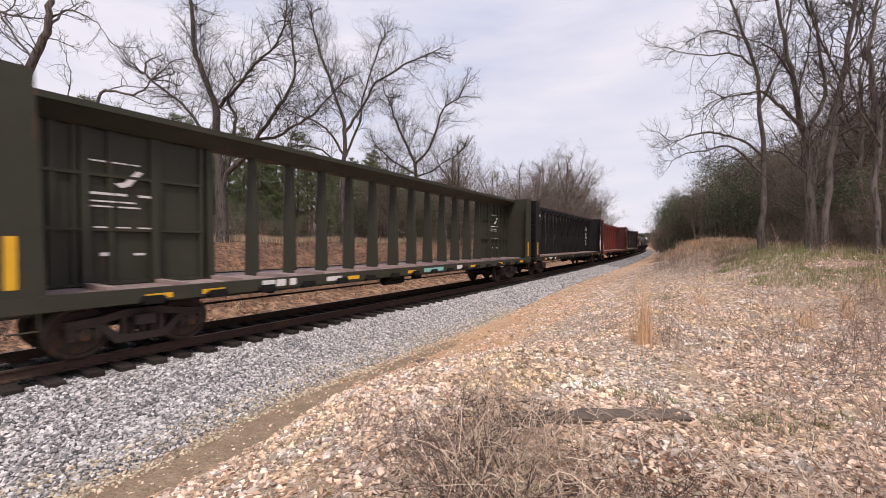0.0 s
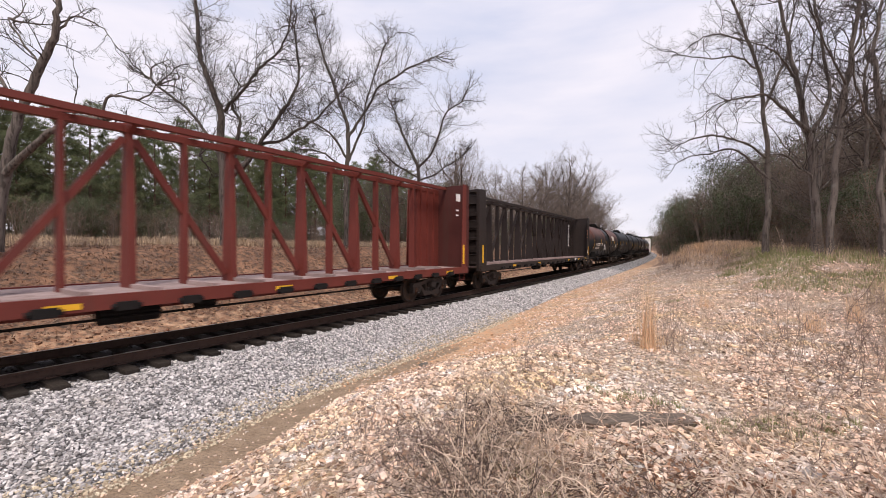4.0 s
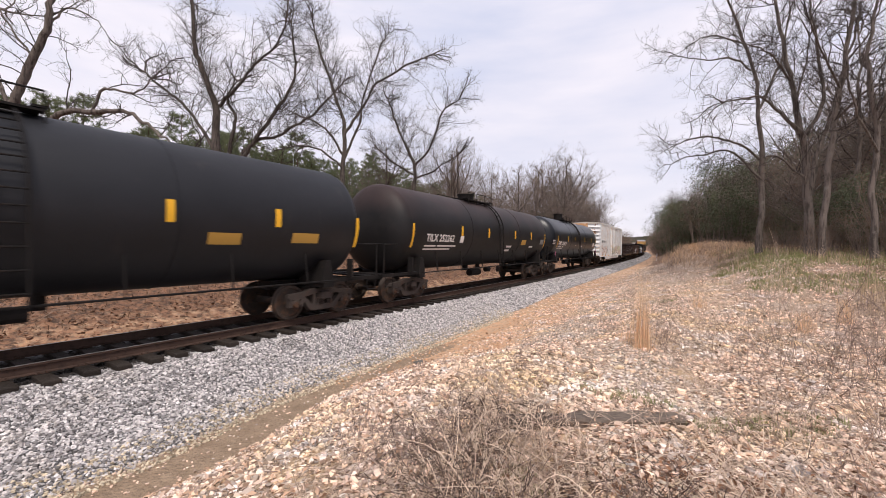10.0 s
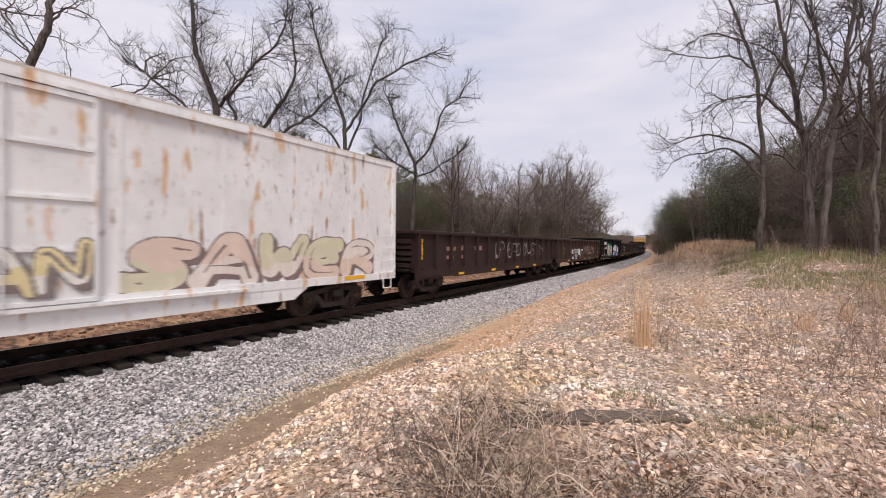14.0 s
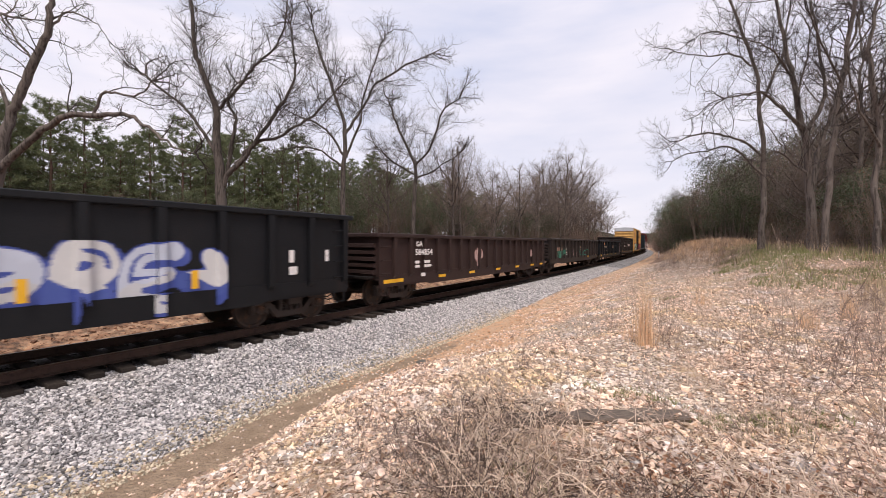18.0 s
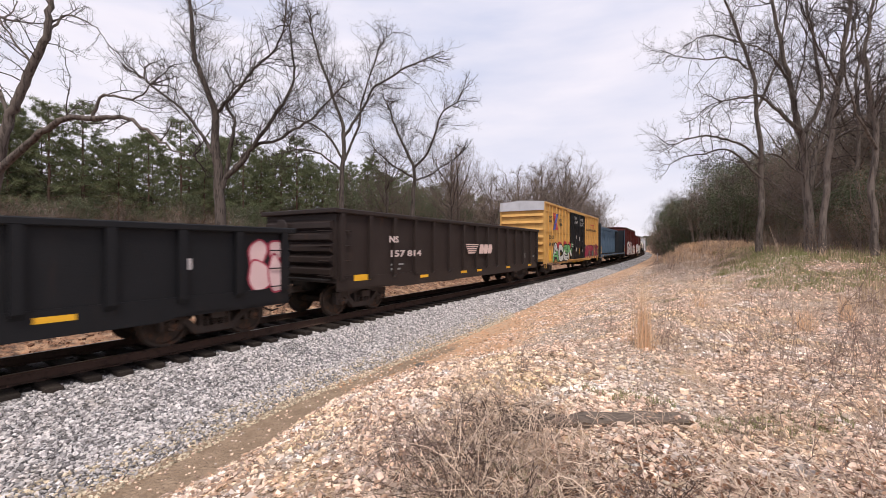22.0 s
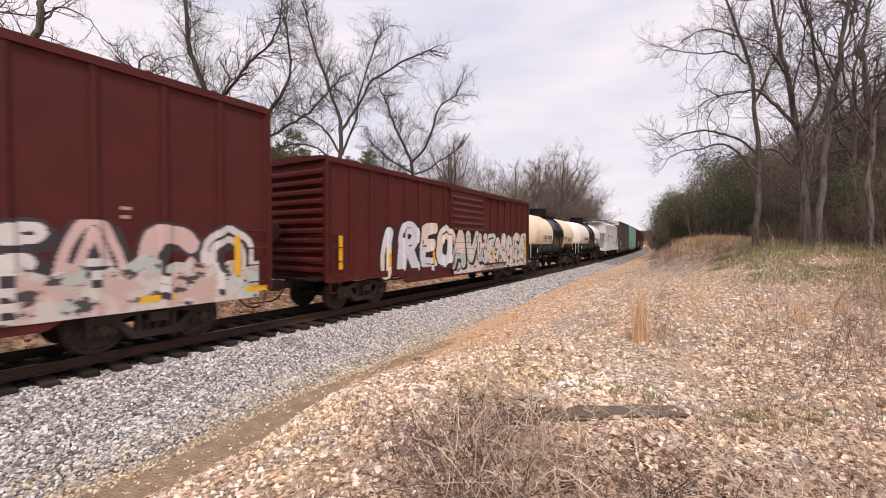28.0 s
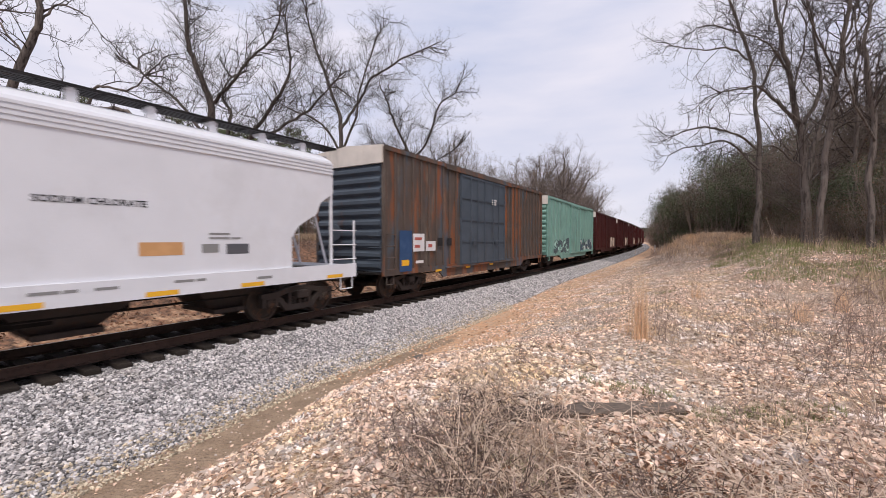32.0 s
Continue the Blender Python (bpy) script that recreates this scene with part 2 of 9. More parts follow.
def bar(bm, a, b, w, h=None):
    """A square bar from a to b."""
    a, b = Vector(a), Vector(b)
    turn = (b - a).to_track_quat("Y", "Z")
    bmesh.ops.create_cube(bm, size=1.0, matrix=Matrix.LocRotScale((a + b) / 2, turn, (w, (b - a).length, h or w)))


def rod(bm, a, b, r, seg=8, r2=None):
    a, b = Vector(a), Vector(b)
    turn = (b - a).to_track_quat("Z", "Y").to_matrix().to_4x4()
    bmesh.ops.create_cone(bm, cap_ends=True, segments=seg, radius1=r, radius2=r if r2 is None else r2, depth=(b - a).length, matrix=Matrix.Translation((a + b) / 2) @ turn)


def prism(bm, outline, y0, y1, axis="y"):
    """An outline of (x, z) pushed along y, or of (y, z) pushed along x."""
    def p(u, w, t):
        return (u, t, w) if axis == "y" else (t, u, w)
    lo = [bm.verts.new(p(u, w, y0)) for u, w in outline]
    hi = [bm.verts.new(p(u, w, y1)) for u, w in outline]
    k = len(outline)
    faces = [bm.faces.new((lo[i], lo[(i + 1) % k], hi[(i + 1) % k], hi[i])) for i in range(k)]
    faces += [bm.faces.new(lo[::-1]), bm.faces.new(hi)]
    bmesh.ops.recalc_face_normals(bm, faces=faces)


# ---- ground ----
def step(a, b, v):
    k = min(1.0, max(0.0, (v - a) / (b - a)))
    return k * k * (3 - 2 * k)


def toe_at(s):
    """Where the ballast ends."""
    return 3.75 - 0.5 * step(2.0, 5.5, s) + 0.25 * step(8, 25, s)


def ditch_w(s):
    return 0.85 - 0.3 * step(3.0, 7.5, s)


def ground_height(s, lat):
    """Height of the ground over the rail tops, by the station along and across the track."""
    ditch = -1.0 + 0.5 * step(9, 26, s)
    if lat >= 0:
        toe, foot = toe_at(s), toe_at(s) + ditch_w(s)
        if lat < 1.75:
            z = -0.27
        elif lat < toe:
            z = -0.27 + (ditch + 0.27) * (lat - 1.75) / (toe - 1.75)
        else:
            bank = 0.42 + 0.5 * step(12, 40, s)
            z = ditch + (bank - ditch) * (1 - (1 - min(1.0, (lat - foot) / (4.2 + 1.3 * step(5, 9, s)) if lat > foot else 0.0)) ** (1.6 - 0.7 * step(5, 9, s)))
            z += 1.2 * step(10, 13.5, lat) * step(13, 21, s) + 0.5 * step(14, 26, lat) * step(5, 30, s) + 0.5 * step(14, 40, lat)
            # the spoil heap beside the line, and the side of the cutting behind it
            heap = math.exp(-(((s - 40) / 8.0) ** 2) - ((lat - 10.3) / 2.0) ** 2)
            z += 1.25 * heap
            z += 2.6 * step(52, 95, s) * step(5.0, 13, lat)
            z += 0.10 * noise.noise((s * 0.35, lat * 0.35, 3.0)) * step(toe + 0.4, toe + 2, lat)
            z += 0.03 * noise.noise((s * 1.3, lat * 1.3, 7.0)) * step(toe, toe + 1, lat)
    else:
        m = -lat
        if m < 1.7:
            z = -0.27
        elif m < 3.0:
            z = -0.27 - 0.45 * (m - 1.7) / 1.3
        else:
            z = -0.72 + 0.6 * step(3.2, 6.0, m) + 2.15 * step(5.0, 11.0, m) + 0.5 * step(12, 45, m)
            z += 0.22 * noise.noise((s * 0.22, lat * 0.3, 1.0)) * step(3, 6, m) + 0.06 * noise.noise((s * 1.1, lat * 1.1, 5.0))
    if abs(lat) < 3.2:
        z += 0.02 * noise.noise((s * 2.0, lat * 2.0, 0.0))
    return z


def spread(stops):
    out = []
    for (a, b, d) in stops:
        k = max(1, round((b - a) / d))
        out += [a + (b - a) * i / k for i in range(k)]
    return out + [stops[-1][1]]


S_GRID = spread([(-300, -60, 30), (-60, -12, 4), (-12, -2, 0.5), (-2, 14, 0.16), (14, 30, 0.35), (30, 70, 1.0), (70, 160, 4), (160, 1150, 60)])
L_GRID = spread([(-620, -160, 60), (-160, -40, 8), (-40, -12, 1.2), (-12, -4, 0.4), (-4, -1.6, 0.4), (-1.6, 1.2, 0.2), (1.2, 5.0, 0.1), (5.0, 11.5, 0.2), (11.5, 26, 0.7), (26, 80, 5), (80, 1400, 120)])


def ground_material():
    m = bpy.data.materials.new("trackside_ground")
    m.use_nodes = True
    n, l = m.node_tree.nodes, m.node_tree.links
    shader = n["Principled BSDF"]
    shader.inputs["Roughness"].default_value = 0.95
    zone = n.new("ShaderNodeAttribute")
    zone.attribute_name = "zone"
    parts = n.new("ShaderNodeSeparateColor")
    l.new(zone.outputs["Color"], parts.inputs["Color"])
    tc = n.new("ShaderNodeTexCoord")

    def nz(scale, detail=6, rough=0.6):
        k = n.new("ShaderNodeTexNoise")
        k.inputs["Scale"].default_value, k.inputs["Detail"].default_value, k.inputs["Roughness"].default_value = scale, detail, rough
        l.new(tc.outputs["Object"], k.inputs["Vector"])
        return k.outputs["Fac"]

    def mix(fac, a, b):
        x = n.new("ShaderNodeMix")
        x.data_type = "RGBA"
        for sock, val in (("Factor", fac), ("A", a), ("B", b)):
            if isinstance(val, tuple):
                x.inputs[sock].default_value = (*val, 1)
            elif isinstance(val, float):
                x.inputs[sock].default_value = val
            else:
                l.new(val, x.inputs[sock])
        return x.outputs["Result"]

    def rng(v, a, b, lo=0.0, hi=1.0):
        x = n.new("ShaderNodeMapRange")
        for sock, val in (("From Min", a), ("From Max", b), ("To Min", lo), ("To Max", hi)):
            x.inputs[sock].default_value = val
        l.new(v, x.inputs["Value"])
        return x.outputs["Result"]

    def mul(a, b):
        x = n.new("ShaderNodeMath")
        x.operation = "MULTIPLY"
        l.new(a, x.inputs[0])
        l.new(b, x.inputs[1])
        return x.outputs["Value"]

    def cells(scale):
        """Stones as cells: a chance value, a hue value and how far the spot is from the gap."""
        warp = n.new("ShaderNodeMix")
        warp.data_type = "VECTOR"
        warp.inputs["Factor"].default_value = 0.04
        wob = n.new("ShaderNodeTexNoise")
        wob.inputs["Scale"].default_value = scale * 0.7
        l.new(tc.outputs["Object"], wob.inputs["Vector"])
        l.new(tc.outputs["Object"], warp.inputs["A"])
        l.new(wob.outputs["Color"], warp.inputs["B"])
        v, e = n.new("ShaderNodeTexVoronoi"), n.new("ShaderNodeTexVoronoi")
        e.feature = "DISTANCE_TO_EDGE"
        for k in (v, e):
            k.inputs["Scale"].default_value = scale
            l.new(warp.outputs["Result"], k.inputs["Vector"])
        c = n.new("ShaderNodeSeparateColor")
        l.new(v.outputs["Color"], c.inputs["Color"])
        return c.outputs["Red"], c.outputs["Green"], e.outputs["Distance"], v.outputs["Distance"]

    def ramp(v, stops):
        r = n.new("ShaderNodeValToRGB")
        while len(r.color_ramp.elements) < len(stops):
            r.color_ramp.elements.new(0.5)
        for el, (at, c) in zip(r.color_ramp.elements, stops):
            el.position, el.color = at, (*c, 1)
        l.new(v, r.inputs["Fac"])
        return r.outputs["Color"]

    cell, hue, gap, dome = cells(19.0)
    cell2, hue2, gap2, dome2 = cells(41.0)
    # bank: brown soil, its dark tone painting gap shade, set with pale pink, tan and white stones and bleached leaves
    soil_gap_shade = mix(rng(nz(1.7), 0.36, 0.64), (0.06, 0.040, 0.028), (0.15, 0.098, 0.065))
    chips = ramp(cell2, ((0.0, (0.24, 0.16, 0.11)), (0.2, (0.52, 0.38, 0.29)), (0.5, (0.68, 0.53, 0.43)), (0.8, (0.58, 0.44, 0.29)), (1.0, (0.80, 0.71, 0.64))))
    bank = mix(rng(gap2, 0.09, 0.16), soil_gap_shade, chips)
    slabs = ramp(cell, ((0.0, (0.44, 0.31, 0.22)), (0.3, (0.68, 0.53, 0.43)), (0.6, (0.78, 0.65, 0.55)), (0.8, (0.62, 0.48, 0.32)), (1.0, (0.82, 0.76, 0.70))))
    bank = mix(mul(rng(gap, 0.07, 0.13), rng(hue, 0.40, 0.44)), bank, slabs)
    bank = mix(mul(rng(nz(0.45), 0.48, 0.62), rng(nz(6.0), 0.40, 0.60, 0.0, 0.85)), bank, (0.30, 0.20, 0.125))
    bank = mix(mul(rng(nz(0.8, 4), 0.56, 0.66), rng(nz(8.0), 0.42, 0.60, 0.1, 0.8)), bank, (0.50, 0.34, 0.19))
    # field: brown litter, straw, a little green
    field = mix(rng(nz(0.5), 0.36, 0.64), (0.20, 0.098, 0.055), (0.38, 0.20, 0.115))
    field = mix(rng(nz(5.0), 0.42, 0.60, 0, 0.85), field, (0.055, 0.037, 0.027))
    field = mix(mul(rng(cell2, 0.72, 0.78), rng(gap2, 0.04, 0.10, 0, 0.7)), field, (0.27, 0.155, 0.098))
    clay = mix(rng(nz(2.4), 0.35, 0.65), (0.67, 0.37, 0.20), (0.60, 0.40, 0.26))
    clay = mix(rng(nz(9.0), 0.50, 0.68, 0, 0.8), clay, (0.22, 0.135, 0.08))
    clay = mix(mul(rng(cell2, 0.60, 0.64), rng(gap2, 0.04, 0.10)), clay, (0.55, 0.40, 0.27))
    mud = mix(rng(nz(3.0), 0.35, 0.65), (0.25, 0.175, 0.115), (0.36, 0.26, 0.175))
    mud = mix(rng(nz(22.0), 0.55, 0.68, 0, 0.7), mud, (0.12, 0.08, 0.05))
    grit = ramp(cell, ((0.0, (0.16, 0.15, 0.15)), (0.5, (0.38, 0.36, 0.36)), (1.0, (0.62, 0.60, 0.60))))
    # near-black between the cells paints shade into the gaps of the ballast
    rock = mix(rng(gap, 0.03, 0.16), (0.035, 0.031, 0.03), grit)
    edge = n.new("ShaderNodeMath")
    edge.operation = "ADD"
    l.new(rng(nz(3.0), 0.0, 1.0, -0.45, 0.45), edge.inputs[0])
    edge.inputs[1].default_value = 0.5
    def zoned(ch):
        a = n.new("ShaderNodeMath")
        a.operation = "SUBTRACT"
        l.new(parts.outputs[ch], a.inputs[0])
        l.new(edge.outputs["Value"], a.inputs[1])
        return rng(a.outputs["Value"], -0.12, 0.12)
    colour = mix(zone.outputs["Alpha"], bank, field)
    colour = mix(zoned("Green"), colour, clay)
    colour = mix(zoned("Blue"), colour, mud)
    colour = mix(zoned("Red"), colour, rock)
    # between the rails: oil grime and the train's shade, both put into the colour
    grime_shade = n.new("ShaderNodeAttribute")
    grime_shade.attribute_name = "grime_shade"
    colour = mix(grime_shade.outputs["Fac"], colour, mix(rng(nz(4.0), 0.4, 0.6), (0.018, 0.015, 0.014), (0.040, 0.033, 0.029)))
    l.new(colour, shader.inputs["Base Color"])
    bump = n.new("ShaderNodeBump")
    bump.inputs["Strength"].default_value, bump.inputs["Distance"].default_value = 0.8, 0.03
    hgt = n.new("ShaderNodeMath")
    hgt.operation = "ADD"
    l.new(rng(dome, 0.0, 0.8, 1.0, 0.0), hgt.inputs[0])
    l.new(rng(dome2, 0.0, 0.8, 0.5, 0.0), hgt.inputs[1])
    l.new(hgt.outputs["Value"], bump.inputs["Height"])
    l.new(bump.outputs["Normal"], shader.inputs["Normal"])
    return m


def ground_zone(s, lat):
    """Shares of ballast, orange clay, ditch mud and field."""
    toe, w = toe_at(s), ditch_w(s)
    if lat >= 0:
        ballast = 1 - step(toe - 0.25, toe + 0.1, lat)
        mud = step(toe - 0.1, toe + 0.05, lat) * (1 - step(toe + w, toe + w + 0.3, lat)) * (1 - step(8, 13, s))
        clay = step(toe - 0.2, toe + 0.1, lat) * (1 - step(toe + 2.0, toe + 3.9 - step(14, 24, s), lat)) * step(6.0, 8.0, s) * (1 - 0.42 * step(13, 19, s))
        field = step(11, 17, lat) * 0.9 + step(40, 55, s) * 0.9 + 0.7 * math.exp(-(((s - 40) / 9.0) ** 2) - ((lat - 11.2) / 3.0) ** 2)
    else:
        m = -lat
        ballast = 1 - step(1.6, 2.5, m)
        mud = 0
        clay = step(1.7, 2.2, m) * (1 - step(4.2, 7.5, m)) * 0.44
        field = step(1.8, 2.6, m)
    return ballast, clay, mud, min(1.0, field)


def build_ground():
    verts, zones = [], []
    for s in S_GRID:
        for lat in L_GRID:
            verts.append(tuple(along(s, lat, ground_height(s, lat))))
            zones.append(ground_zone(s, lat))
    k = len(L_GRID)
    faces = [(i * k + j, i * k + j + 1, (i + 1) * k + j + 1, (i + 1) * k + j) for i in range(len(S_GRID) - 1) for j in range(k - 1)]
    faces = [f[::-1] for f in faces]
    ob = raw("ground", verts, faces, ground_material(), smooth=True)
    attr = ob.data.attributes.new("zone", "FLOAT_COLOR", "POINT")
    attr.data.foreach_set("color", [c for z in zones for c in z])
    # share of painted oil grime and train shade, full inside the rails
    grime_shade = ob.data.attributes.new("grime_shade", "FLOAT", "POINT")
    grime_shade.data.foreach_set("value", [1.0 - step(0.85, 1.25, abs(lat)) for s in S_GRID for lat in L_GRID])
    return tagged(ob, "stony clay ground with leaf litter beside the railway", "ground", kind="structure")


def ground_at(x, y):
    return ground_height(*station(x, y))


ground = build_ground()
# faces look up
if ground.data.polygons[0].normal.z < 0:
    ground.data.flip_normals()


def rail_profile(side):
    """Head, web and foot of a rail whose inner face stands 0.7175 m from the centre line."""
    c = side * (0.7175 + 0.037)
    right = [(0.070, -0.18), (0.070, -0.168), (0.012, -0.15), (0.010, -0.045), (0.037, -0.034), (0.037, -0.004), (0.030, 0.0)]
    return [(c + a, z) for a, z in right] + [(c - a, z) for a, z in reversed(right)]


def build_rails():
    track = thing("railway_track", "rusty steel rails on dark creosoted wooden sleepers", "railway track", kind="structure")
    stations = spread([(-60, -6, 6), (-6, 60, 2), (60, 220, 5), (220, 420, 20)])
    for side in (-1, 1):
        outline = rail_profile(side)
        verts = [tuple(along(s, lat, z)) for s in stations for lat, z in outline]
        k = len(outline)
        faces = [(i * k + j, i * k + (j + 1) % k, (i + 1) * k + (j + 1) % k, (i + 1) * k + j) for i in range(len(stations) - 1) for j in range(k)]
        ob = raw("rail", verts, faces, M["rail_side"], track)
        ob.data.materials.append(M["rail_head"])
        for f in ob.data.polygons:
            if f.index % k == 6:
                f.material_index = 1
    # sleepers
    rnd = random.Random(4)
    bm = bmesh.new()
    box(bm, -1.34, 1.34, -0.115, 0.115, -0.37, -0.182, 0.012)
    shared = mesh_of("sleeper", bm, M["tie"])
    bm = bmesh.new()
    box(bm, -0.10, 0.10, -0.09, 0.09, -0.183, -0.166)
    for ox, oy in ((-0.085, 0.05), (-0.085, -0.05), (0.085, 0.05), (0.085, -0.05)):
        box(bm, ox - 0.012, ox + 0.012, oy - 0.012, oy + 0.012, -0.168, -0.14)
    plate = mesh_of("tie_plate", bm, M["rail_side"])
    far = bmesh.new()
    for i in range(-24, 330):
        s = i * 0.493 + 0.02 + rnd.uniform(-0.03, 0.03)
        at = along(s, rnd.uniform(-0.05, 0.07), rnd.uniform(-0.012, 0.006))
        m = pose(*at, 0, 0, heading(s) + rnd.uniform(-1.5, 1.5))
        if i < 130:
            piece("sleeper", shared, track, m)
            if 0 < i < 40:
                for side in (-1, 1):
                    piece("tie_plate", plate, track, pose(*along(s, side * 0.755, 0.0), 0, 0, heading(s)))
        else:
            bmesh.ops.create_cube(far, size=1.0, matrix=Matrix.Translation(m.translation + Vector((0, 0, -0.27))) @ m.to_3x3().to_4x4() @ Matrix.Diagonal((2.6, 0.23, 0.178, 1)))
    rest = part("far_sleepers", far, M["tie"], track)
    rest["kind"] = "stuff"


build_rails()


# ---- train: shared parts ----
# In a car's space y runs along the track, x towards the near side, z up from the rail tops.
WHEEL_R = 0.457


def lathe(bm, profile, seg=24, centre=(0, 0, 0), axis="x"):
    """A profile of (radius, along) spun round the x axis (or y)."""
    rings = []
    cx, cy, cz = centre
    for r, a in profile:
        ring = []
        for i in range(seg):
            w = 2 * math.pi * i / seg
            if axis == "x":
                ring.append(bm.verts.new((cx + a, cy + r * math.cos(w), cz + r * math.sin(w))))
            else:
                ring.append(bm.verts.new((cx + r * math.cos(w), cy + a, cz + r * math.sin(w))))
        rings.append(ring)
    faces = []
    for p, q in zip(rings, rings[1:]):
        for i in range(seg):
            faces.append(bm.faces.new((p[i], p[(i + 1) % seg], q[(i + 1) % seg], q[i])))
    faces += [bm.faces.new(rings[0]), bm.faces.new(rings[-1][::-1])]
    bmesh.ops.recalc_face_normals(bm, faces=faces)


def wheelset_mesh():
    bm = bmesh.new()
    lathe(bm, [(0.07, -1.05), (0.075, -0.8), (0.09, -0.7), (0.085, 0.7), (0.075, 0.8), (0.07, 1.05)], 12)
    for k in (-1, 1):
        prof = [(0.10, 0.63), (0.13, 0.64), (0.15, 0.69), (0.33, 0.70), (0.37, 0.675), (0.485, 0.685), (0.487, 0.70), (0.46, 0.722), (0.457, 0.80), (0.447, 0.81),
                (0.385, 0.808), (0.365, 0.775), (0.16, 0.76), (0.14, 0.80), (0.10, 0.81)]
        lathe(bm, [(r, k * a) for r, a in prof], 28)
        lathe(bm, [(0.115, k * 0.93), (0.12, k * 0.95), (0.12, k * 1.09), (0.10, k * 1.12)], 14)
        for j in range(3):
            w = 2 * math.pi * j / 3
            lathe(bm, [(0.022, k * 1.115), (0.022, k * 1.15)], 6, (0, 0.055 * math.cos(w), 0.055 * math.sin(w)))
    return mesh_of("wheelset", bm, M["tread"])


def side_frame_mesh(k):
    """Cast side frame of a truck, on side k."""
    bm = bmesh.new()
    x0, x1 = k * 0.93, k * 1.10
    top = [(-1.12, 0.60), (-1.10, 0.70), (-0.60, 0.74), (-0.3, 0.82), (0.3, 0.82), (0.60, 0.74), (1.10, 0.70), (1.12, 0.60), (0.62, 0.61), (0.30, 0.68), (-0.30, 0.68), (-0.62, 0.61)]
    prism(bm, top, x0, x1, "x")
    low = [(-0.70, 0.56), (-0.60, 0.62), (-0.34, 0.36), (0.34, 0.36), (0.60, 0.62), (0.70, 0.56), (0.42, 0.22), (-0.42, 0.22)]
    prism(bm, low, x0, x1, "x")
    for w in (-0.865, 0.865):
        for dy in (-0.17, 0.17):
            box(bm, x0, x1, w + dy - 0.045, w + dy + 0.045, 0.36, 0.62)
        box(bm, x0, x1, w - 0.14, w + 0.14, 0.56, 0.62)
    for dy in (-0.30, 0.30):
        box(bm, x0, x1, dy - 0.04, dy + 0.04, 0.36, 0.68)
    return mesh_of("side_frame", bm, M["truck"])


def spring_mesh():
    bm = bmesh.new()
    for dy in (-0.17, 0.0, 0.17):
        for dx in (-0.05, 0.05):
            for j in range(5):
                bmesh.ops.create_cone(bm, cap_ends=True, segments=8, radius1=0.062, radius2=0.062, depth=0.022, matrix=Matrix.Translation((dx, dy, 0.385 + j * 0.04)))
            bmesh.ops.create_cone(bm, cap_ends=True, segments=6, radius1=0.035, radius2=0.035, depth=0.2, matrix=Matrix.Translation((dx, dy, 0.46)))
    return mesh_of("spring_nest", bm, M["truck"])


WHEELSET, FRAMES, SPRINGS = wheelset_mesh(), {k: side_frame_mesh(k) for k in (-1, 1)}, spring_mesh()
_bm = bmesh.new()
box(_bm, -1.25, 1.25, -0.17, 0.17, 0.52, 0.72, 0.02)
box(_bm, -0.4, 0.4, -0.22, 0.22, 0.72, 0.80)
for _y in (-0.42, 0.42):
    rod(_bm, (-0.8, _y, 0.36), (0.8, _y, 0.36), 0.05, 6)
BOLSTER = mesh_of("bolster", _bm, M["truck"])
_bm = bmesh.new()
box(_bm, -0.10, 0.10, 0.0, 0.55, 0.72, 0.92, 0.02)
box(_bm, -0.14, 0.17, 0.50, 0.80, 0.68, 0.98, 0.03)
box(_bm, -0.17, -0.08, 0.70, 0.92, 0.70, 0.96, 0.03)
COUPLER = mesh_of("coupler", _bm, M["truck"])


def hose_mesh():
    bm = bmesh.new()
    pts = [(0.32, 0.0, 0.80), (0.33, 0.12, 0.62), (0.33, 0.30, 0.42), (0.30, 0.52, 0.34), (0.22, 0.75, 0.36)]
    for a, b in zip(pts, pts[1:]):
        rod(bm, a, b, 0.022, 6)
    return mesh_of("air_hose", bm, M["dark"])


HOSE = hose_mesh()


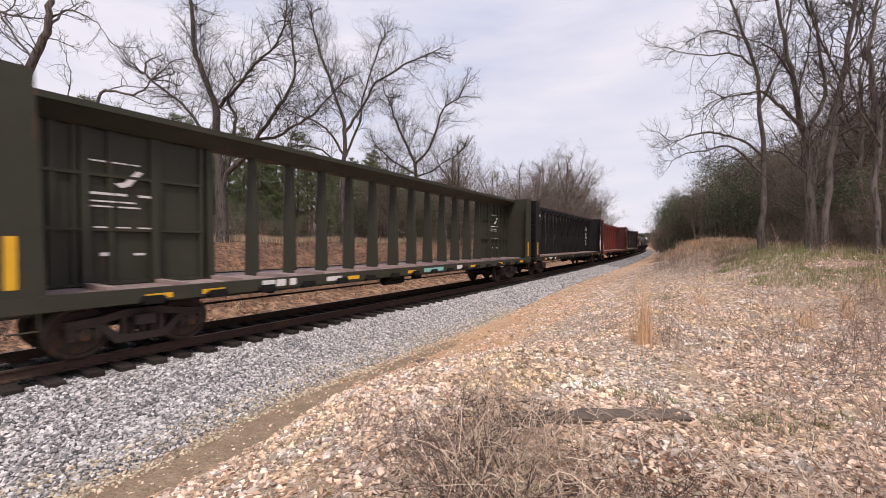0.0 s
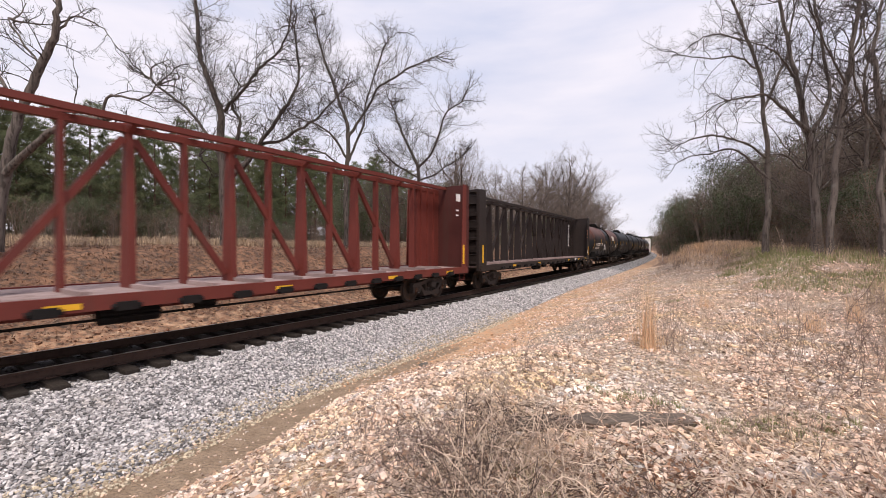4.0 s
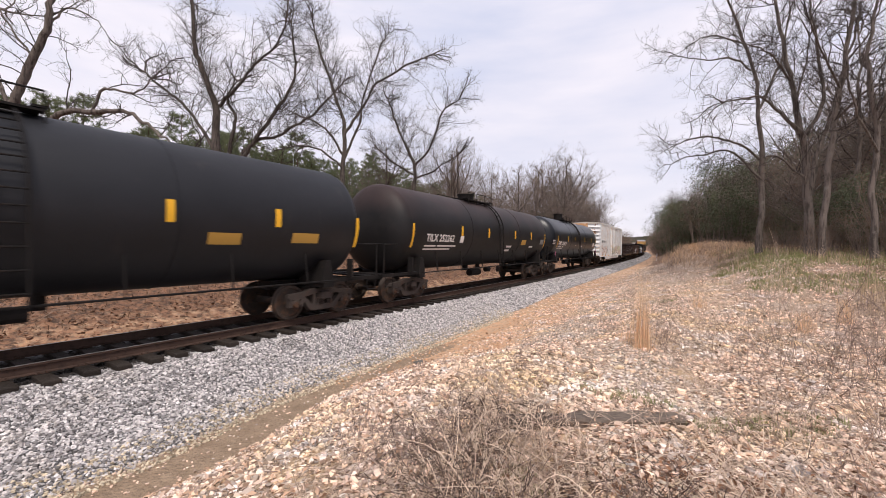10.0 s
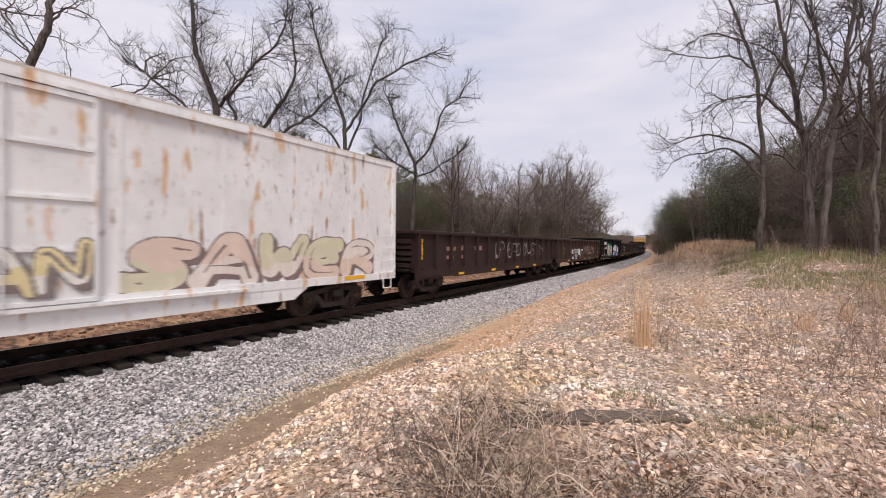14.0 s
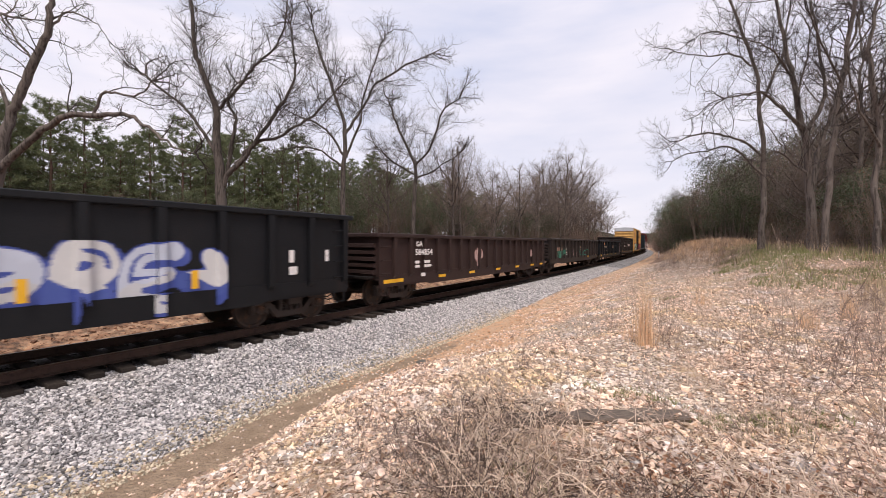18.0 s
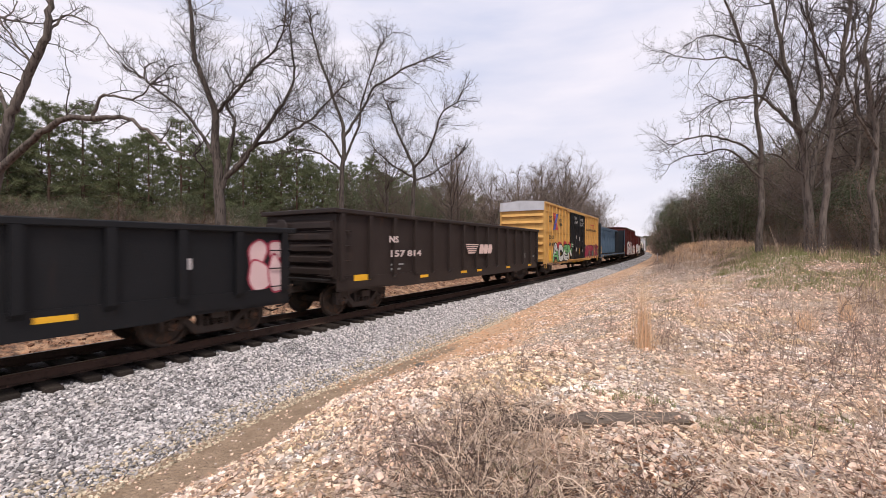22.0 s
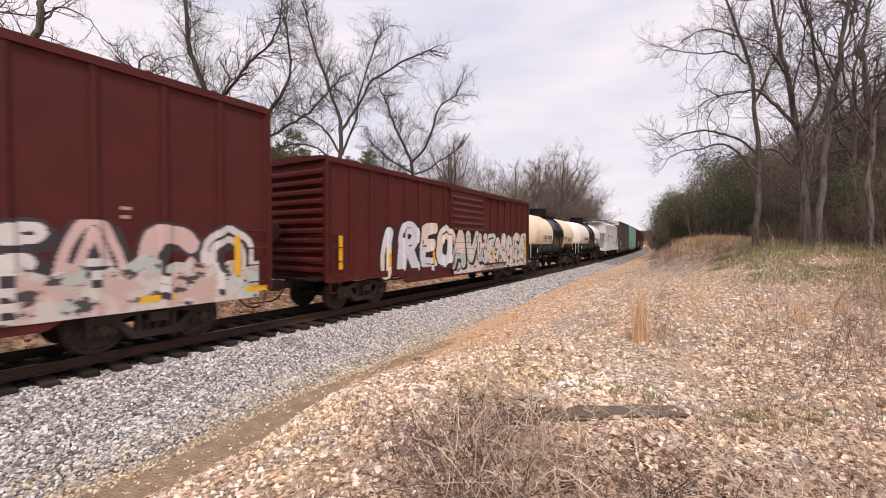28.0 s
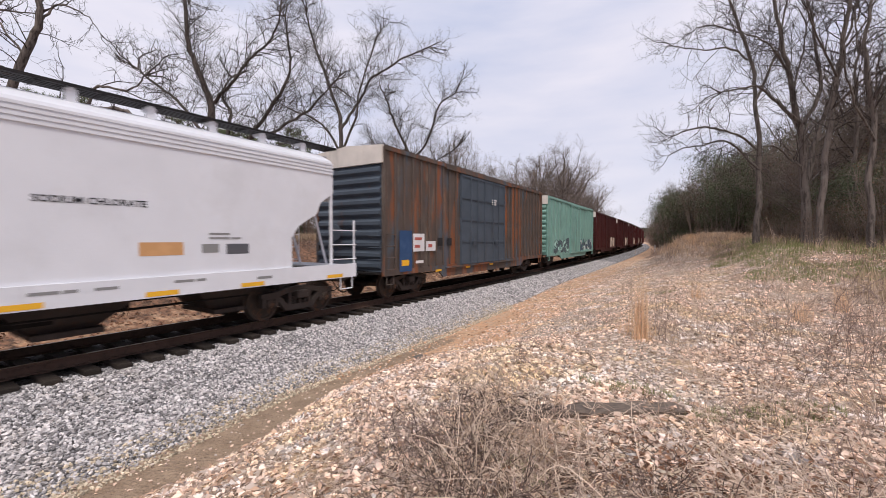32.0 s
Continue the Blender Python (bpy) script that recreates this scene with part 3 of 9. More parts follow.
def running_gear(car, L, inset, reach=0.6, sill=(0.78, 1.05), stubs=False):
    """Trucks, couplers, air hoses, centre sill and brake gear."""
    for end in (-1, 1):
        truck = piece("truck", BOLSTER, car, pose(0, end * (L / 2 - inset), 0))
        truck["label"] = "grimy cast steel truck with springs"
        for k in (-1, 1):
            piece("side_frame", FRAMES[k], truck)
            piece("spring_nest", SPRINGS, truck, pose(k * 1.015, 0, 0))
        for w in (-0.865, 0.865):
            piece("wheelset", WHEELSET, truck, pose(0, w, WHEEL_R))
        turn = 0 if end > 0 else 180
        piece("coupler", COUPLER, car, pose(0, end * (L / 2 + reach - 0.75), 0, 0, 0, turn))
        piece("air_hose", HOSE, car, pose(0, end * (L / 2 + reach - 0.72), 0, 0, 0, turn))
    if stubs:
        for e in (-1, 1):
            bm = bmesh.new()
            box(bm, -0.28, 0.28, e * (L / 2 + reach - 0.6), e * (L / 2 - inset - 1.1), sill[0], sill[1])
            part("stub_sill", bm, M["dark"], car)
    else:
        bm = bmesh.new()
        box(bm, -0.30, 0.30, -L / 2 - reach + 0.6, L / 2 + reach - 0.6, sill[0], sill[1])
        for u in (-0.28, 0.30):
            box(bm, -1.2, 1.2, u * L - 0.08, u * L + 0.08, sill[0] + 0.05, sill[1])
        part("centre_sill", bm, M["dark"], car)
    gear = [("air_reservoir", 0.55, -1.2, -0.2, 0.72, 0.17, 10), ("brake_cylinder", 0.6, 0.5, 0.9, 0.80, 0.13, 10)]
    if not stubs:
        gear += [("brake_rod", 0.75, -L / 2 + inset + 1, L / 2 - inset - 1, 0.70, 0.022, 6), ("brake_rod", 0.42, -L / 2 + inset + 1, L / 2 - inset - 1, 0.64, 0.018, 6)]
    for name, x, y0, y1, z, r, seg in gear:
        bm = bmesh.new()
        rod(bm, (x, y0, z), (x, y1, z), r, seg)
        part(name, bm, M["dark"], car)


def lettering(car, text, u, z, high, L, x, material, wide=1.0, name="lettering"):
    """Words painted on the near side; u is where they begin."""
    cu = bpy.data.curves.new("lettering", "FONT")
    cu.body, cu.size, cu.extrude, cu.resolution_u, cu.offset = text, high / 0.7, 0.002, 2, high * 0.035
    tmp = bpy.data.objects.new("lettering", cu)
    me = bpy.data.meshes.new_from_object(tmp)
    bpy.data.objects.remove(tmp)
    bpy.data.curves.remove(cu)
    me.materials.append(material)
    for v in me.vertices:
        a, b, c = v.co
        v.co = (x + c, u - L / 2 + a * wide, z + b)
    ob = new(name, me)
    ob.parent = car
    return ob


def bars(car, rows, L, x, material, name="stencil"):
    """Small stencils that cannot be read: rows of (u, z, length, height)."""
    for u, z, ln, h in rows:
        k = max(1, int(ln / 0.32))
        at = u
        for i in range(k):
            w = ln / k * (0.7 + 0.25 * math.sin(i * 2.3 + z * 7))
            bm = bmesh.new()
            box(bm, x, x + 0.003, at - L / 2, at - L / 2 + w, z, z + h)
            part(name, bm, material, car)
            at += ln / k


def plates(car, us, z, L, x, wide=0.45, high=0.10, material=None):
    """Yellow reflective plates along a sill, each one its own piece."""
    bm = bmesh.new()
    box(bm, 0, 0.004, -wide / 2, wide / 2, -high / 2, high / 2)
    me = mesh_of("reflector", bm, material or M["yellow"])
    for u in us:
        piece("reflector", me, car, pose(x, u - L / 2, z))


FLAT = {}


def flat(rgb):
    key = tuple(rgb)
    if key not in FLAT:
        light = tuple(min(0.9, c * 1.2 + 0.03) for c in rgb)
        FLAT[key] = mat("spray_paint", key, 0.6, 0.0, ((light, 2.0, 0.5, 0.2, 0.6, EVEN), ((0.08, 0.06, 0.05), 3, 0.66, 0.1, 0.35, (0.6, 0.6, 0.15))))
    return FLAT[key]


# the strokes of the sprayed letter shapes, each in a box one wide and one high
GLYPHS = {
    "A": (((0.0, 0.0), (0.40, 1.0), (0.60, 1.0), (1.0, 0.0)), ((0.2, 0.36), (0.8, 0.36))),
    "C": (((0.95, 0.80), (0.70, 1.0), (0.25, 1.0), (0.05, 0.6), (0.1, 0.15), (0.5, 0.0), (0.95, 0.15)),),
    "D": (((0.1, 0.0), (0.1, 1.0), (0.65, 0.95), (0.95, 0.5), (0.65, 0.05), (0.1, 0.0)),),
    "E": (((0.9, 1.0), (0.1, 0.95), (0.1, 0.05), (0.95, 0.0)), ((0.1, 0.5), (0.8, 0.55))),
    "G": (((0.9, 0.85), (0.5, 1.0), (0.05, 0.7), (0.1, 0.15), (0.55, 0.0), (0.95, 0.2), (0.9, 0.5), (0.55, 0.5)),),
    "I": (((0.5, 0.0), (0.45, 0.5), (0.5, 1.0)),),
    "K": (((0.1, 0.0), (0.15, 1.0)), ((0.95, 1.0), (0.2, 0.5), (0.95, 0.0))),
    "N": (((0.05, 0.0), (0.1, 1.0), (0.85, 0.05), (0.95, 1.0)),),
    "O": (((0.5, 1.0), (0.05, 0.8), (0.05, 0.2), (0.5, 0.0), (0.95, 0.2), (0.95, 0.8), (0.5, 1.0)),),
    "P": (((0.1, 0.0), (0.1, 1.0), (0.75, 0.95), (0.95, 0.7), (0.7, 0.45), (0.1, 0.45)),),
    "R": (((0.1, 0.0), (0.1, 1.0), (0.75, 0.95), (0.9, 0.7), (0.65, 0.5), (0.15, 0.5)), ((0.45, 0.5), (1.0, 0.0))),
    "S": (((0.9, 0.9), (0.45, 1.0), (0.1, 0.75), (0.45, 0.52), (0.9, 0.3), (0.55, 0.0), (0.05, 0.1)),),
    "V": (((0.0, 1.0), (0.45, 0.0), (1.0, 1.0)),),
    "W": (((0.0, 1.0), (0.25, 0.0), (0.5, 0.7), (0.75, 0.0), (1.0, 1.0)),),
    "Y": (((0.0, 1.0), (0.45, 0.5), (1.0, 1.0)), ((0.45, 0.5), (0.4, 0.0))),
    ">": (((0.0, 0.45), (0.9, 0.45)), ((0.55, 0.95), (1.0, 0.45), (0.5, 0.0))),
}


def graffiti(car, u0, u1, z0, z1, L, depth, fills, line, halo=None, seed=1, shapes=5, cell=0.045, label="faded spray-painted graffiti", fat=0.15, edge=0.07, word="", lean=0.0):
    """A sprayed piece that lies on panels and ribs alike. depth(u) is how far the side stands out there. word: swollen letter shapes; without it, abstract loops."""
    rnd = random.Random(seed)
    cell = cell * 0.62
    shapes = len(word) or shapes
    wide, high = (u1 - u0) / shapes, z1 - z0
    strokes = []
    for i, letter in enumerate(word):
        pad = min(0.8 * fat * high / 1.2, 0.32 * high)
        lift, tall = rnd.uniform(0.0, 0.10) * high, rnd.uniform(0.90, 1.04)
        a, b = u0 + wide * i + 0.55 * pad, u0 + wide * (i + 1) - 0.55 * pad
        for pts in GLYPHS[letter]:
            pts = [(a + (b - a) * px + lean * (pz - 0.5) * high + rnd.uniform(-0.03, 0.03) * wide, z0 + pad + lift + (high * tall - 2 * pad) * pz) for px, pz in pts]
            for _ in range(2):
                pts = [pts[0]] + [q for p0, p1 in zip(pts, pts[1:]) for q in ((0.8 * p0[0] + 0.2 * p1[0], 0.8 * p0[1] + 0.2 * p1[1]), (0.2 * p0[0] + 0.8 * p1[0], 0.2 * p0[1] + 0.8 * p1[1]))] + [pts[-1]]
            strokes.append((i, np.array(pts)))
    for i in range(0 if word else shapes):
        cu, cz = u0 + wide * (i + 0.5), (z0 + z1) / 2 + rnd.uniform(-0.06, 0.06) * high
        ru, rz = wide * rnd.uniform(0.38, 0.52), high * rnd.uniform(0.36, 0.42)
        for j in range(rnd.choice((2, 2, 3))):
            if rnd.random() < 0.5:
                # a slanting stem with a bend in it
                p, q = cu + ru * rnd.uniform(-1, 1), cu + ru * rnd.uniform(-1, 1)
                pts = [(p, cz - rz), ((p + q) / 2 + ru * rnd.uniform(-0.6, 0.6), cz + rz * rnd.uniform(-0.3, 0.3)), (q, cz + rz), (q + ru * rnd.uniform(-0.7, 0.7), cz + rz * rnd.uniform(0.5, 0.9))]
            else:
                # a hook or part of a loop
                a0, sweep = rnd.uniform(0, 6.28), rnd.uniform(2.0, 4.6) * rnd.choice((-1, 1))
                mu, mz, k = cu + ru * rnd.uniform(-0.3, 0.3), cz + rz * rnd.uniform(-0.4, 0.4), rnd.uniform(0.5, 0.75)
                pts = [(mu + ru * k * math.cos(a0 + sweep * n / 7), mz + rz * k * math.sin(a0 + sweep * n / 7)) for n in range(8)]
            for _ in range(2):
                pts = [pts[0]] + [q for p0, p1 in zip(pts, pts[1:]) for q in ((0.75 * p0[0] + 0.25 * p1[0], 0.75 * p0[1] + 0.25 * p1[1]), (0.25 * p0[0] + 0.75 * p1[0], 0.25 * p0[1] + 0.75 * p1[1]))] + [pts[-1]]
            strokes.append((i, np.array(pts)))

    us, zs = np.arange(u0, u1, cell), np.arange(z0, z1 + (0.3 if halo else 0.1), cell)
    U, Z = np.meshgrid(us + cell / 2, zs + cell / 2, indexing="ij")
    dists = np.full((shapes,) + U.shape, 9.0)
    for i, pts in strokes:
        for a, b in zip(pts, pts[1:]):
            d = b - a
            k = np.clip(((U - a[0]) * d[0] + (Z - a[1]) * d[1]) / (d @ d + 1e-9), 0, 1)
            dists[i] = np.minimum(dists[i], np.hypot(U - a[0] - k * d[0], Z - a[1] - k * d[1]))
    owner, best = dists.argmin(0), dists.min(0)
    second = np.sort(dists, 0)[1] if shapes > 1 else best + 9
    wob = 0.05 * np.sin(U * 4.3 + Z * 3 + seed) + 0.035 * np.sin(U * 9.7 - Z * 6 + 2 * seed) * np.sin(Z * 5 + U)
    best = best + wob * (0.35 if word else 1.0)
    fat = 0.8 * fat * high / 1.2
    kinds = np.where(best < fat, 1 + (owner + (np.sin(U * 2.1 + Z * 4.4 + seed) > 0.55)) % len(fills), 0)
    kinds = np.where((best < fat) & (second - best < edge * 1.1), len(fills) + 1, kinds)
    if word:
        # a second tone fills the foot or the head of each letter, and a little of it streaks the rest
        tone = (Z - (z0 + z1) / 2 + 0.10 * high * np.sin(U * 3.3 + seed)) * np.where(owner % 2 == 0, 1, -1)
        kinds = np.where((kinds > 0) & (kinds <= len(fills)), 1 + (owner * 2 + (tone < 0.06 * np.sin(U * 9 + Z * 5))) % len(fills), kinds)
    kinds = np.where((not word) & (best < fat * 0.45) & (kinds <= len(fills)) & (np.sin(U * 3.1 - Z * 5.2 + seed) > 0.2), 1 + (kinds % len(fills)), kinds)
    kinds = np.where((best >= fat) & (best < fat + edge), len(fills) + 1, kinds)
    if word and edge > 0.02:
        # creases down the strokes, and a block shadow below and behind the letters
        kinds = np.where((best < 0.022) & (np.sin(U * 2.7 + Z * 3.1 + seed) > 0.1), len(fills) + 1, kinds)
        du, dz = max(1, round(0.10 / cell)), max(1, round(0.09 / cell))
        cast = np.zeros_like(kinds)
        cast[du:, :-dz] = kinds[:-du, dz:]
        kinds = np.where((kinds == 0) & (cast > 0), len(fills) + 1, kinds)
    if halo:
        kinds = np.where((kinds == 0) & (best >= fat + edge) & (best < fat + edge + 0.06 + 0.16 * np.sin(U * 4 + seed) * np.sin(Z * 3 + 1)), len(fills) + 2, kinds)
    verts, faces, mats = [], [], []
    for i, u in enumerate(us):
        for j, z in enumerate(zs):
            k = kinds[i, j]
            if k:
                b = len(verts)
                xa, xb = depth(u) + 0.004, depth(u + cell) + 0.004
                verts += [(xa, u - L / 2, z), (xb, u + cell - L / 2, z), (xb, u + cell - L / 2, z + cell), (xa, u - L / 2, z + cell)]
                faces.append((b, b + 1, b + 2, b + 3))
                mats.append(int(k) - 1)
    colours = list(fills) + [line] + ([halo] if halo else [])
    ob = raw("graffiti", verts, faces, flat(colours[0]), car)
    for c in colours[1:]:
        ob.data.materials.append(flat(c))
    ob.data.polygons.foreach_set("material_index", mats)
    ob["label"] = label
    return ob


def blob_tag(car, blobs, L, x, fill, line, label, rim=0.045):
    """Rounded sprayed blobs, (u, z, half width, half height, lean), each with a rim."""
    for i, (u, z, ru, rz, lean) in enumerate(blobs):
        for grow, colour, x0, x1 in ((rim, line, x, x + 0.003), (0.0, fill, x + 0.0015, x + 0.0045)):
            bm = bmesh.new()
            ring = []
            for k in range(28):
                a = 2 * math.pi * k / 28
                wob = 1 + 0.07 * math.sin(3 * a + i) + 0.04 * math.sin(5 * a + 2 * i)
                dz = (rz + grow) * wob * math.sin(a)
                ring.append((u - L / 2 + (ru + grow) * wob * math.cos(a) + lean * dz, z + dz))
            prism(bm, ring, x0 + 0.004 * i, x1 + 0.004 * i, "x")
            part("graffiti", bm, flat(colour), car, label)


def mural(car, u0, u1, z0, z1, L, depth, material, seed, label):
    """A sprayed-over stretch of the side with a ragged upper edge."""
    cell = 0.06
    verts, faces = [], []
    for i in range(int((u1 - u0) / cell)):
        u = u0 + i * cell
        tops = [z1 + 0.35 * noise.noise((q * 1.6, seed, 0.0)) + 0.12 * noise.noise((q * 7.0, seed, 1.0)) for q in (u, u + cell)]
        xa, xb = depth(u) + 0.0022, depth(u + cell) + 0.0022
        b = len(verts)
        verts += [(xa, u - L / 2, z0), (xb, u + cell - L / 2, z0), (xb, u + cell - L / 2, tops[1]), (xa, u - L / 2, tops[0])]
        faces.append((b, b + 1, b + 2, b + 3))
    ob = raw("graffiti", verts, faces, material, car)
    ob["label"] = label
    return ob


def ladder(car, x, y0, y1, z0, z1, material, step_=0.38, name="rung"):
    """Rungs of bent rod on a side or an end, each one its own piece."""
    bm = bmesh.new()
    if abs(y1 - y0) > 0.02:
        rod(bm, (0.05, y0, 0), (0.05, y1, 0), 0.014, 6)
        for y in (y0, y1):
            rod(bm, (-0.03, y, 0), (0.05, y, 0), 0.014, 6)
    me = mesh_of(name, bm, material)
    k = int((z1 - z0) / step_) + 1
    for i in range(k):
        piece(name, me, car, pose(x, 0, z0 + i * step_))


def end_ladder(car, yend, x0, x1, z0, z1, material, out, step_=0.38):
    bm = bmesh.new()
    rod(bm, (x0, 0.05 * out, 0), (x1, 0.05 * out, 0), 0.014, 6)
    for x in (x0, x1):
        rod(bm, (x, -0.03 * out, 0), (x, 0.05 * out, 0), 0.014, 6)
    me = mesh_of("end_rung", bm, material)
    for i in range(int((z1 - z0) / step_) + 1):
        piece("end_rung", me, car, pose(0, yend, z0 + i * step_))


def stirrup(car, y, z, x, material, wide=0.36):
    bm = bmesh.new()
    for dy in (0, wide):
        rod(bm, (x, y + dy, z), (x, y + dy, z - 0.34), 0.016, 6)
    rod(bm, (x, y, z - 0.34), (x, y + wide, z - 0.34), 0.016, 6)
    part("step", bm, material, car)


# ---- boxcars ----
def boxcar(label, L, top, low, paint_, door, end_paint=None, roof_paint=None, rib=0.9, rib_d=0.06, half=1.52, inset=2.05, end_style="ribs", sill_low=None, belts=(), door_paint=None, cap=None, skirts=True):
    """door: (u0, u1, kind). low: where the side sheets begin. sill_low: bottom of the deeper side sill between the trucks."""
    car = thing("boxcar", label, "boxcar", group="freight train")
    end_paint, roof_paint, door_paint = end_paint or paint_, roof_paint or paint_, door_paint or paint_
    h = L / 2
    running_gear(car, L, inset)
    bm = bmesh.new()
    box(bm, -half, half, -h, h, low, low + 0.10)
    part("floor", bm, M["dark"], car)
    for side in (1, -1):
        bm = bmesh.new()
        box(bm, side * (half - 0.06), side * half, -h, h, low, top - 0.12)
        part("side_panel", bm, paint_, car)
        bm = bmesh.new()
        box(bm, side * (half - 0.04), side * (half + rib_d + 0.015), -h, h, top - 0.20, top - 0.06)
        part("top_chord", bm, paint_, car)
        bm = bmesh.new()
        box(bm, side * (half - 0.04), side * (half + 0.03), -h, h, low - 0.06, low + 0.14)
        if skirts:
            g = sill_low if sill_low is not None else low - 0.35
            outline = [(-h + inset + 1.25, low - 0.05), (-h + inset + 1.7, g), (h - inset - 1.7, g), (h - inset - 1.25, low - 0.05)]
            prism(bm, outline, side * (half - 0.05), side * (half + 0.02), "x")
        part("side_sill", bm, paint_, car)
    bm = bmesh.new()
    box(bm, 0, rib_d, -0.045, 0.045, low + 0.12, top - 0.2, 0.012)
    shared = mesh_of("rib", bm, paint_)
    ribs = []
    n = round(L / rib)
    for i in range(n + 1):
        u = 0.05 + (L - 0.1) * i / n
        if not (door[0] - 0.15 < u < door[1] + 0.15):
            ribs.append(u)
            piece("rib", shared, car, pose(half, u - h, 0))
            if i % 2 == 0:
                piece("rib", shared, car, pose(-half, u - h, 0, 0, 0, 180))
    for z in belts:
        for a, b in ((0.0, door[0] - 0.1), (door[1] + 0.1, L)):
            bm = bmesh.new()
            box(bm, half, half + rib_d * 0.6, a - h, b - h, z - 0.03, z + 0.03)
            part("belt_rail", bm, paint_, car)
    # door
    kind = door[2]
    leaves = [(door[0], (door[0] + door[1]) / 2), ((door[0] + door[1]) / 2, door[1])] if kind == "double" else [(door[0], door[1])]
    for a, b in leaves:
        bm = bmesh.new()
        box(bm, half + 0.01, half + 0.07, a - h + 0.01, b - h - 0.01, low + 0.05, top - 0.28, 0.01)
        leaf = part("door", bm, door_paint, car, "plug door with lock rods" if kind != "slide" else "ribbed sliding door")
        if kind == "slide":
            bm = bmesh.new()
            for i in range(11):
                z = low + 0.25 + i * (top - low - 0.8) / 10
                prism(bm, [(half + 0.07, z - 0.09), (half + 0.125, z), (half + 0.07, z + 0.09)], a - h + 0.1, b - h - 0.1)
            part("door_corrugation", bm, door_paint, leaf)
        else:
            bm = bmesh.new()
            for z in np.linspace(low + 0.1, top - 0.36, 5):
                box(bm, half + 0.07, half + 0.105, a - h + 0.02, b - h - 0.02, z - 0.03, z + 0.03)
            for y in (a - h + 0.04, b - h - 0.04):
                box(bm, half + 0.07, half + 0.105, y - 0.03, y + 0.03, low + 0.1, top - 0.33)
            part("door_frame", bm, door_paint, leaf)
            bm = bmesh.new()
            mid = (a + b) / 2 - h
            for dy in (-0.32, 0.32):
                rod(bm, (half + 0.13, mid + dy, low + 0.02), (half + 0.13, mid + dy, top - 0.3), 0.02, 6)
            rod(bm, (half + 0.14, mid - 0.32, low + 1.05), (half + 0.14, mid + 0.32, low + 1.05), 0.016, 6)
            bmesh.ops.create_cone(bm, cap_ends=True, segments=12, radius1=0.14, radius2=0.14, depth=0.03, matrix=Matrix.Translation((half + 0.13, mid, low + 1.0)) @ pose(0, 0, 0, 0, 90, 0))
            part("lock_gear", bm, door_paint, leaf)
    over = door[1] + (door[1] - door[0]) * 0.9 if kind != "double" else door[1] + 1.2
    lo_u = door[0] - (1.2 if kind == "double" else 0.1)
    for z0, z1, out in ((low - 0.02, low + 0.045, 0.12), (top - 0.27, top - 0.21, 0.10)):
        bm = bmesh.new()
        box(bm, half, half + out, lo_u - h, min(L - 0.3, over) - h, z0, z1)
        part("door_track", bm, paint_, car)
    # ends
    for e in (-1, 1):
        bm = bmesh.new()
        box(bm, -half, half, e * h, e * (h - 0.06), low, top - 0.1)
        end = part("end_wall", bm, end_paint, car)
        bm = bmesh.new()
        n = 11 if end_style == "ribs" else 8
        for i in range(n):
            z = low + 0.28 + i * (top - low - 0.75) / (n - 1)
            w = (top - low - 0.75) / (n - 1)
            if end_style == "ribs":
                prism(bm, [(e * h, z - w * 0.42), (e * (h + 0.10), z - w * 0.15), (e * (h + 0.10), z + w * 0.15), (e * h, z + w * 0.42)], -half + 0.1, half - 0.1, "x")
            else:
                prism(bm, [(e * h, z - 0.03), (e * (h + 0.11), z - 0.05), (e * (h + 0.05), z + 0.06), (e * h, z + 0.12)], -half + 0.08, half - 0.08, "x")
        part("end_corrugation", bm, end_paint, end)
        for x in (-half, half):
            bm = bmesh.new()
            box(bm, x - 0.05, x + 0.05, e * h - 0.05, e * h + 0.08, low - 0.05, top - 0.1)
            part("corner_post", bm, paint_, car)
        bm = bmesh.new()
        outline = [(-half - 0.02, top - 0.14), (half + 0.02, top - 0.14), (half + 0.02, top - 0.05), (0, top + 0.06), (-half - 0.02, top - 0.05)]
        prism(bm, outline, e * (h - 0.1), e * (h + 0.09))
        if cap is not None:
            box(bm, -half - 0.02, half + 0.02, e * (h - 0.02), e * (h + 0.115), top - 0.62, top - 0.1)
        part("end_cap", bm, cap or roof_paint, car)
        end_ladder(car, e * (h + 0.08), half - 0.55, half - 0.08, low + 0.1, low + 1.5, end_paint, e)
        y = e * (h - 0.28)
        ladder(car, half + 0.03, y - 0.2, y + 0.2, low + 0.15, low + 1.6, paint_)
        stirrup(car, y - 0.18, low, half + 0.02, paint_)
    # hand brake on the near end that meets the camera
    bm = bmesh.new()
    lathe(bm, [(0.27, -0.015), (0.29, 0.0), (0.27, 0.015), (0.25, 0.0)], 18, (-0.45, -h - 0.22, low + 1.35), "y")
    for i in range(3):
        w = 2.1 * i
        rod(bm, (-0.45, -h - 0.22, low + 1.35), (-0.45 + 0.27 * math.cos(w), -h - 0.22, low + 1.35 + 0.27 * math.sin(w)), 0.012, 5)
    rod(bm, (-0.45, -h, low + 1.35), (-0.45, -h - 0.24, low + 1.35), 0.05, 8)
    part("hand_brake", bm, end_paint, car)
    bm = bmesh.new()
    box(bm, -half, half, -h - 0.42, -h - 0.12, low + 0.02, low + 0.07)
    part("end_platform", bm, M["dark"], car)
    # roof with raised seams
    bm = bmesh.new()
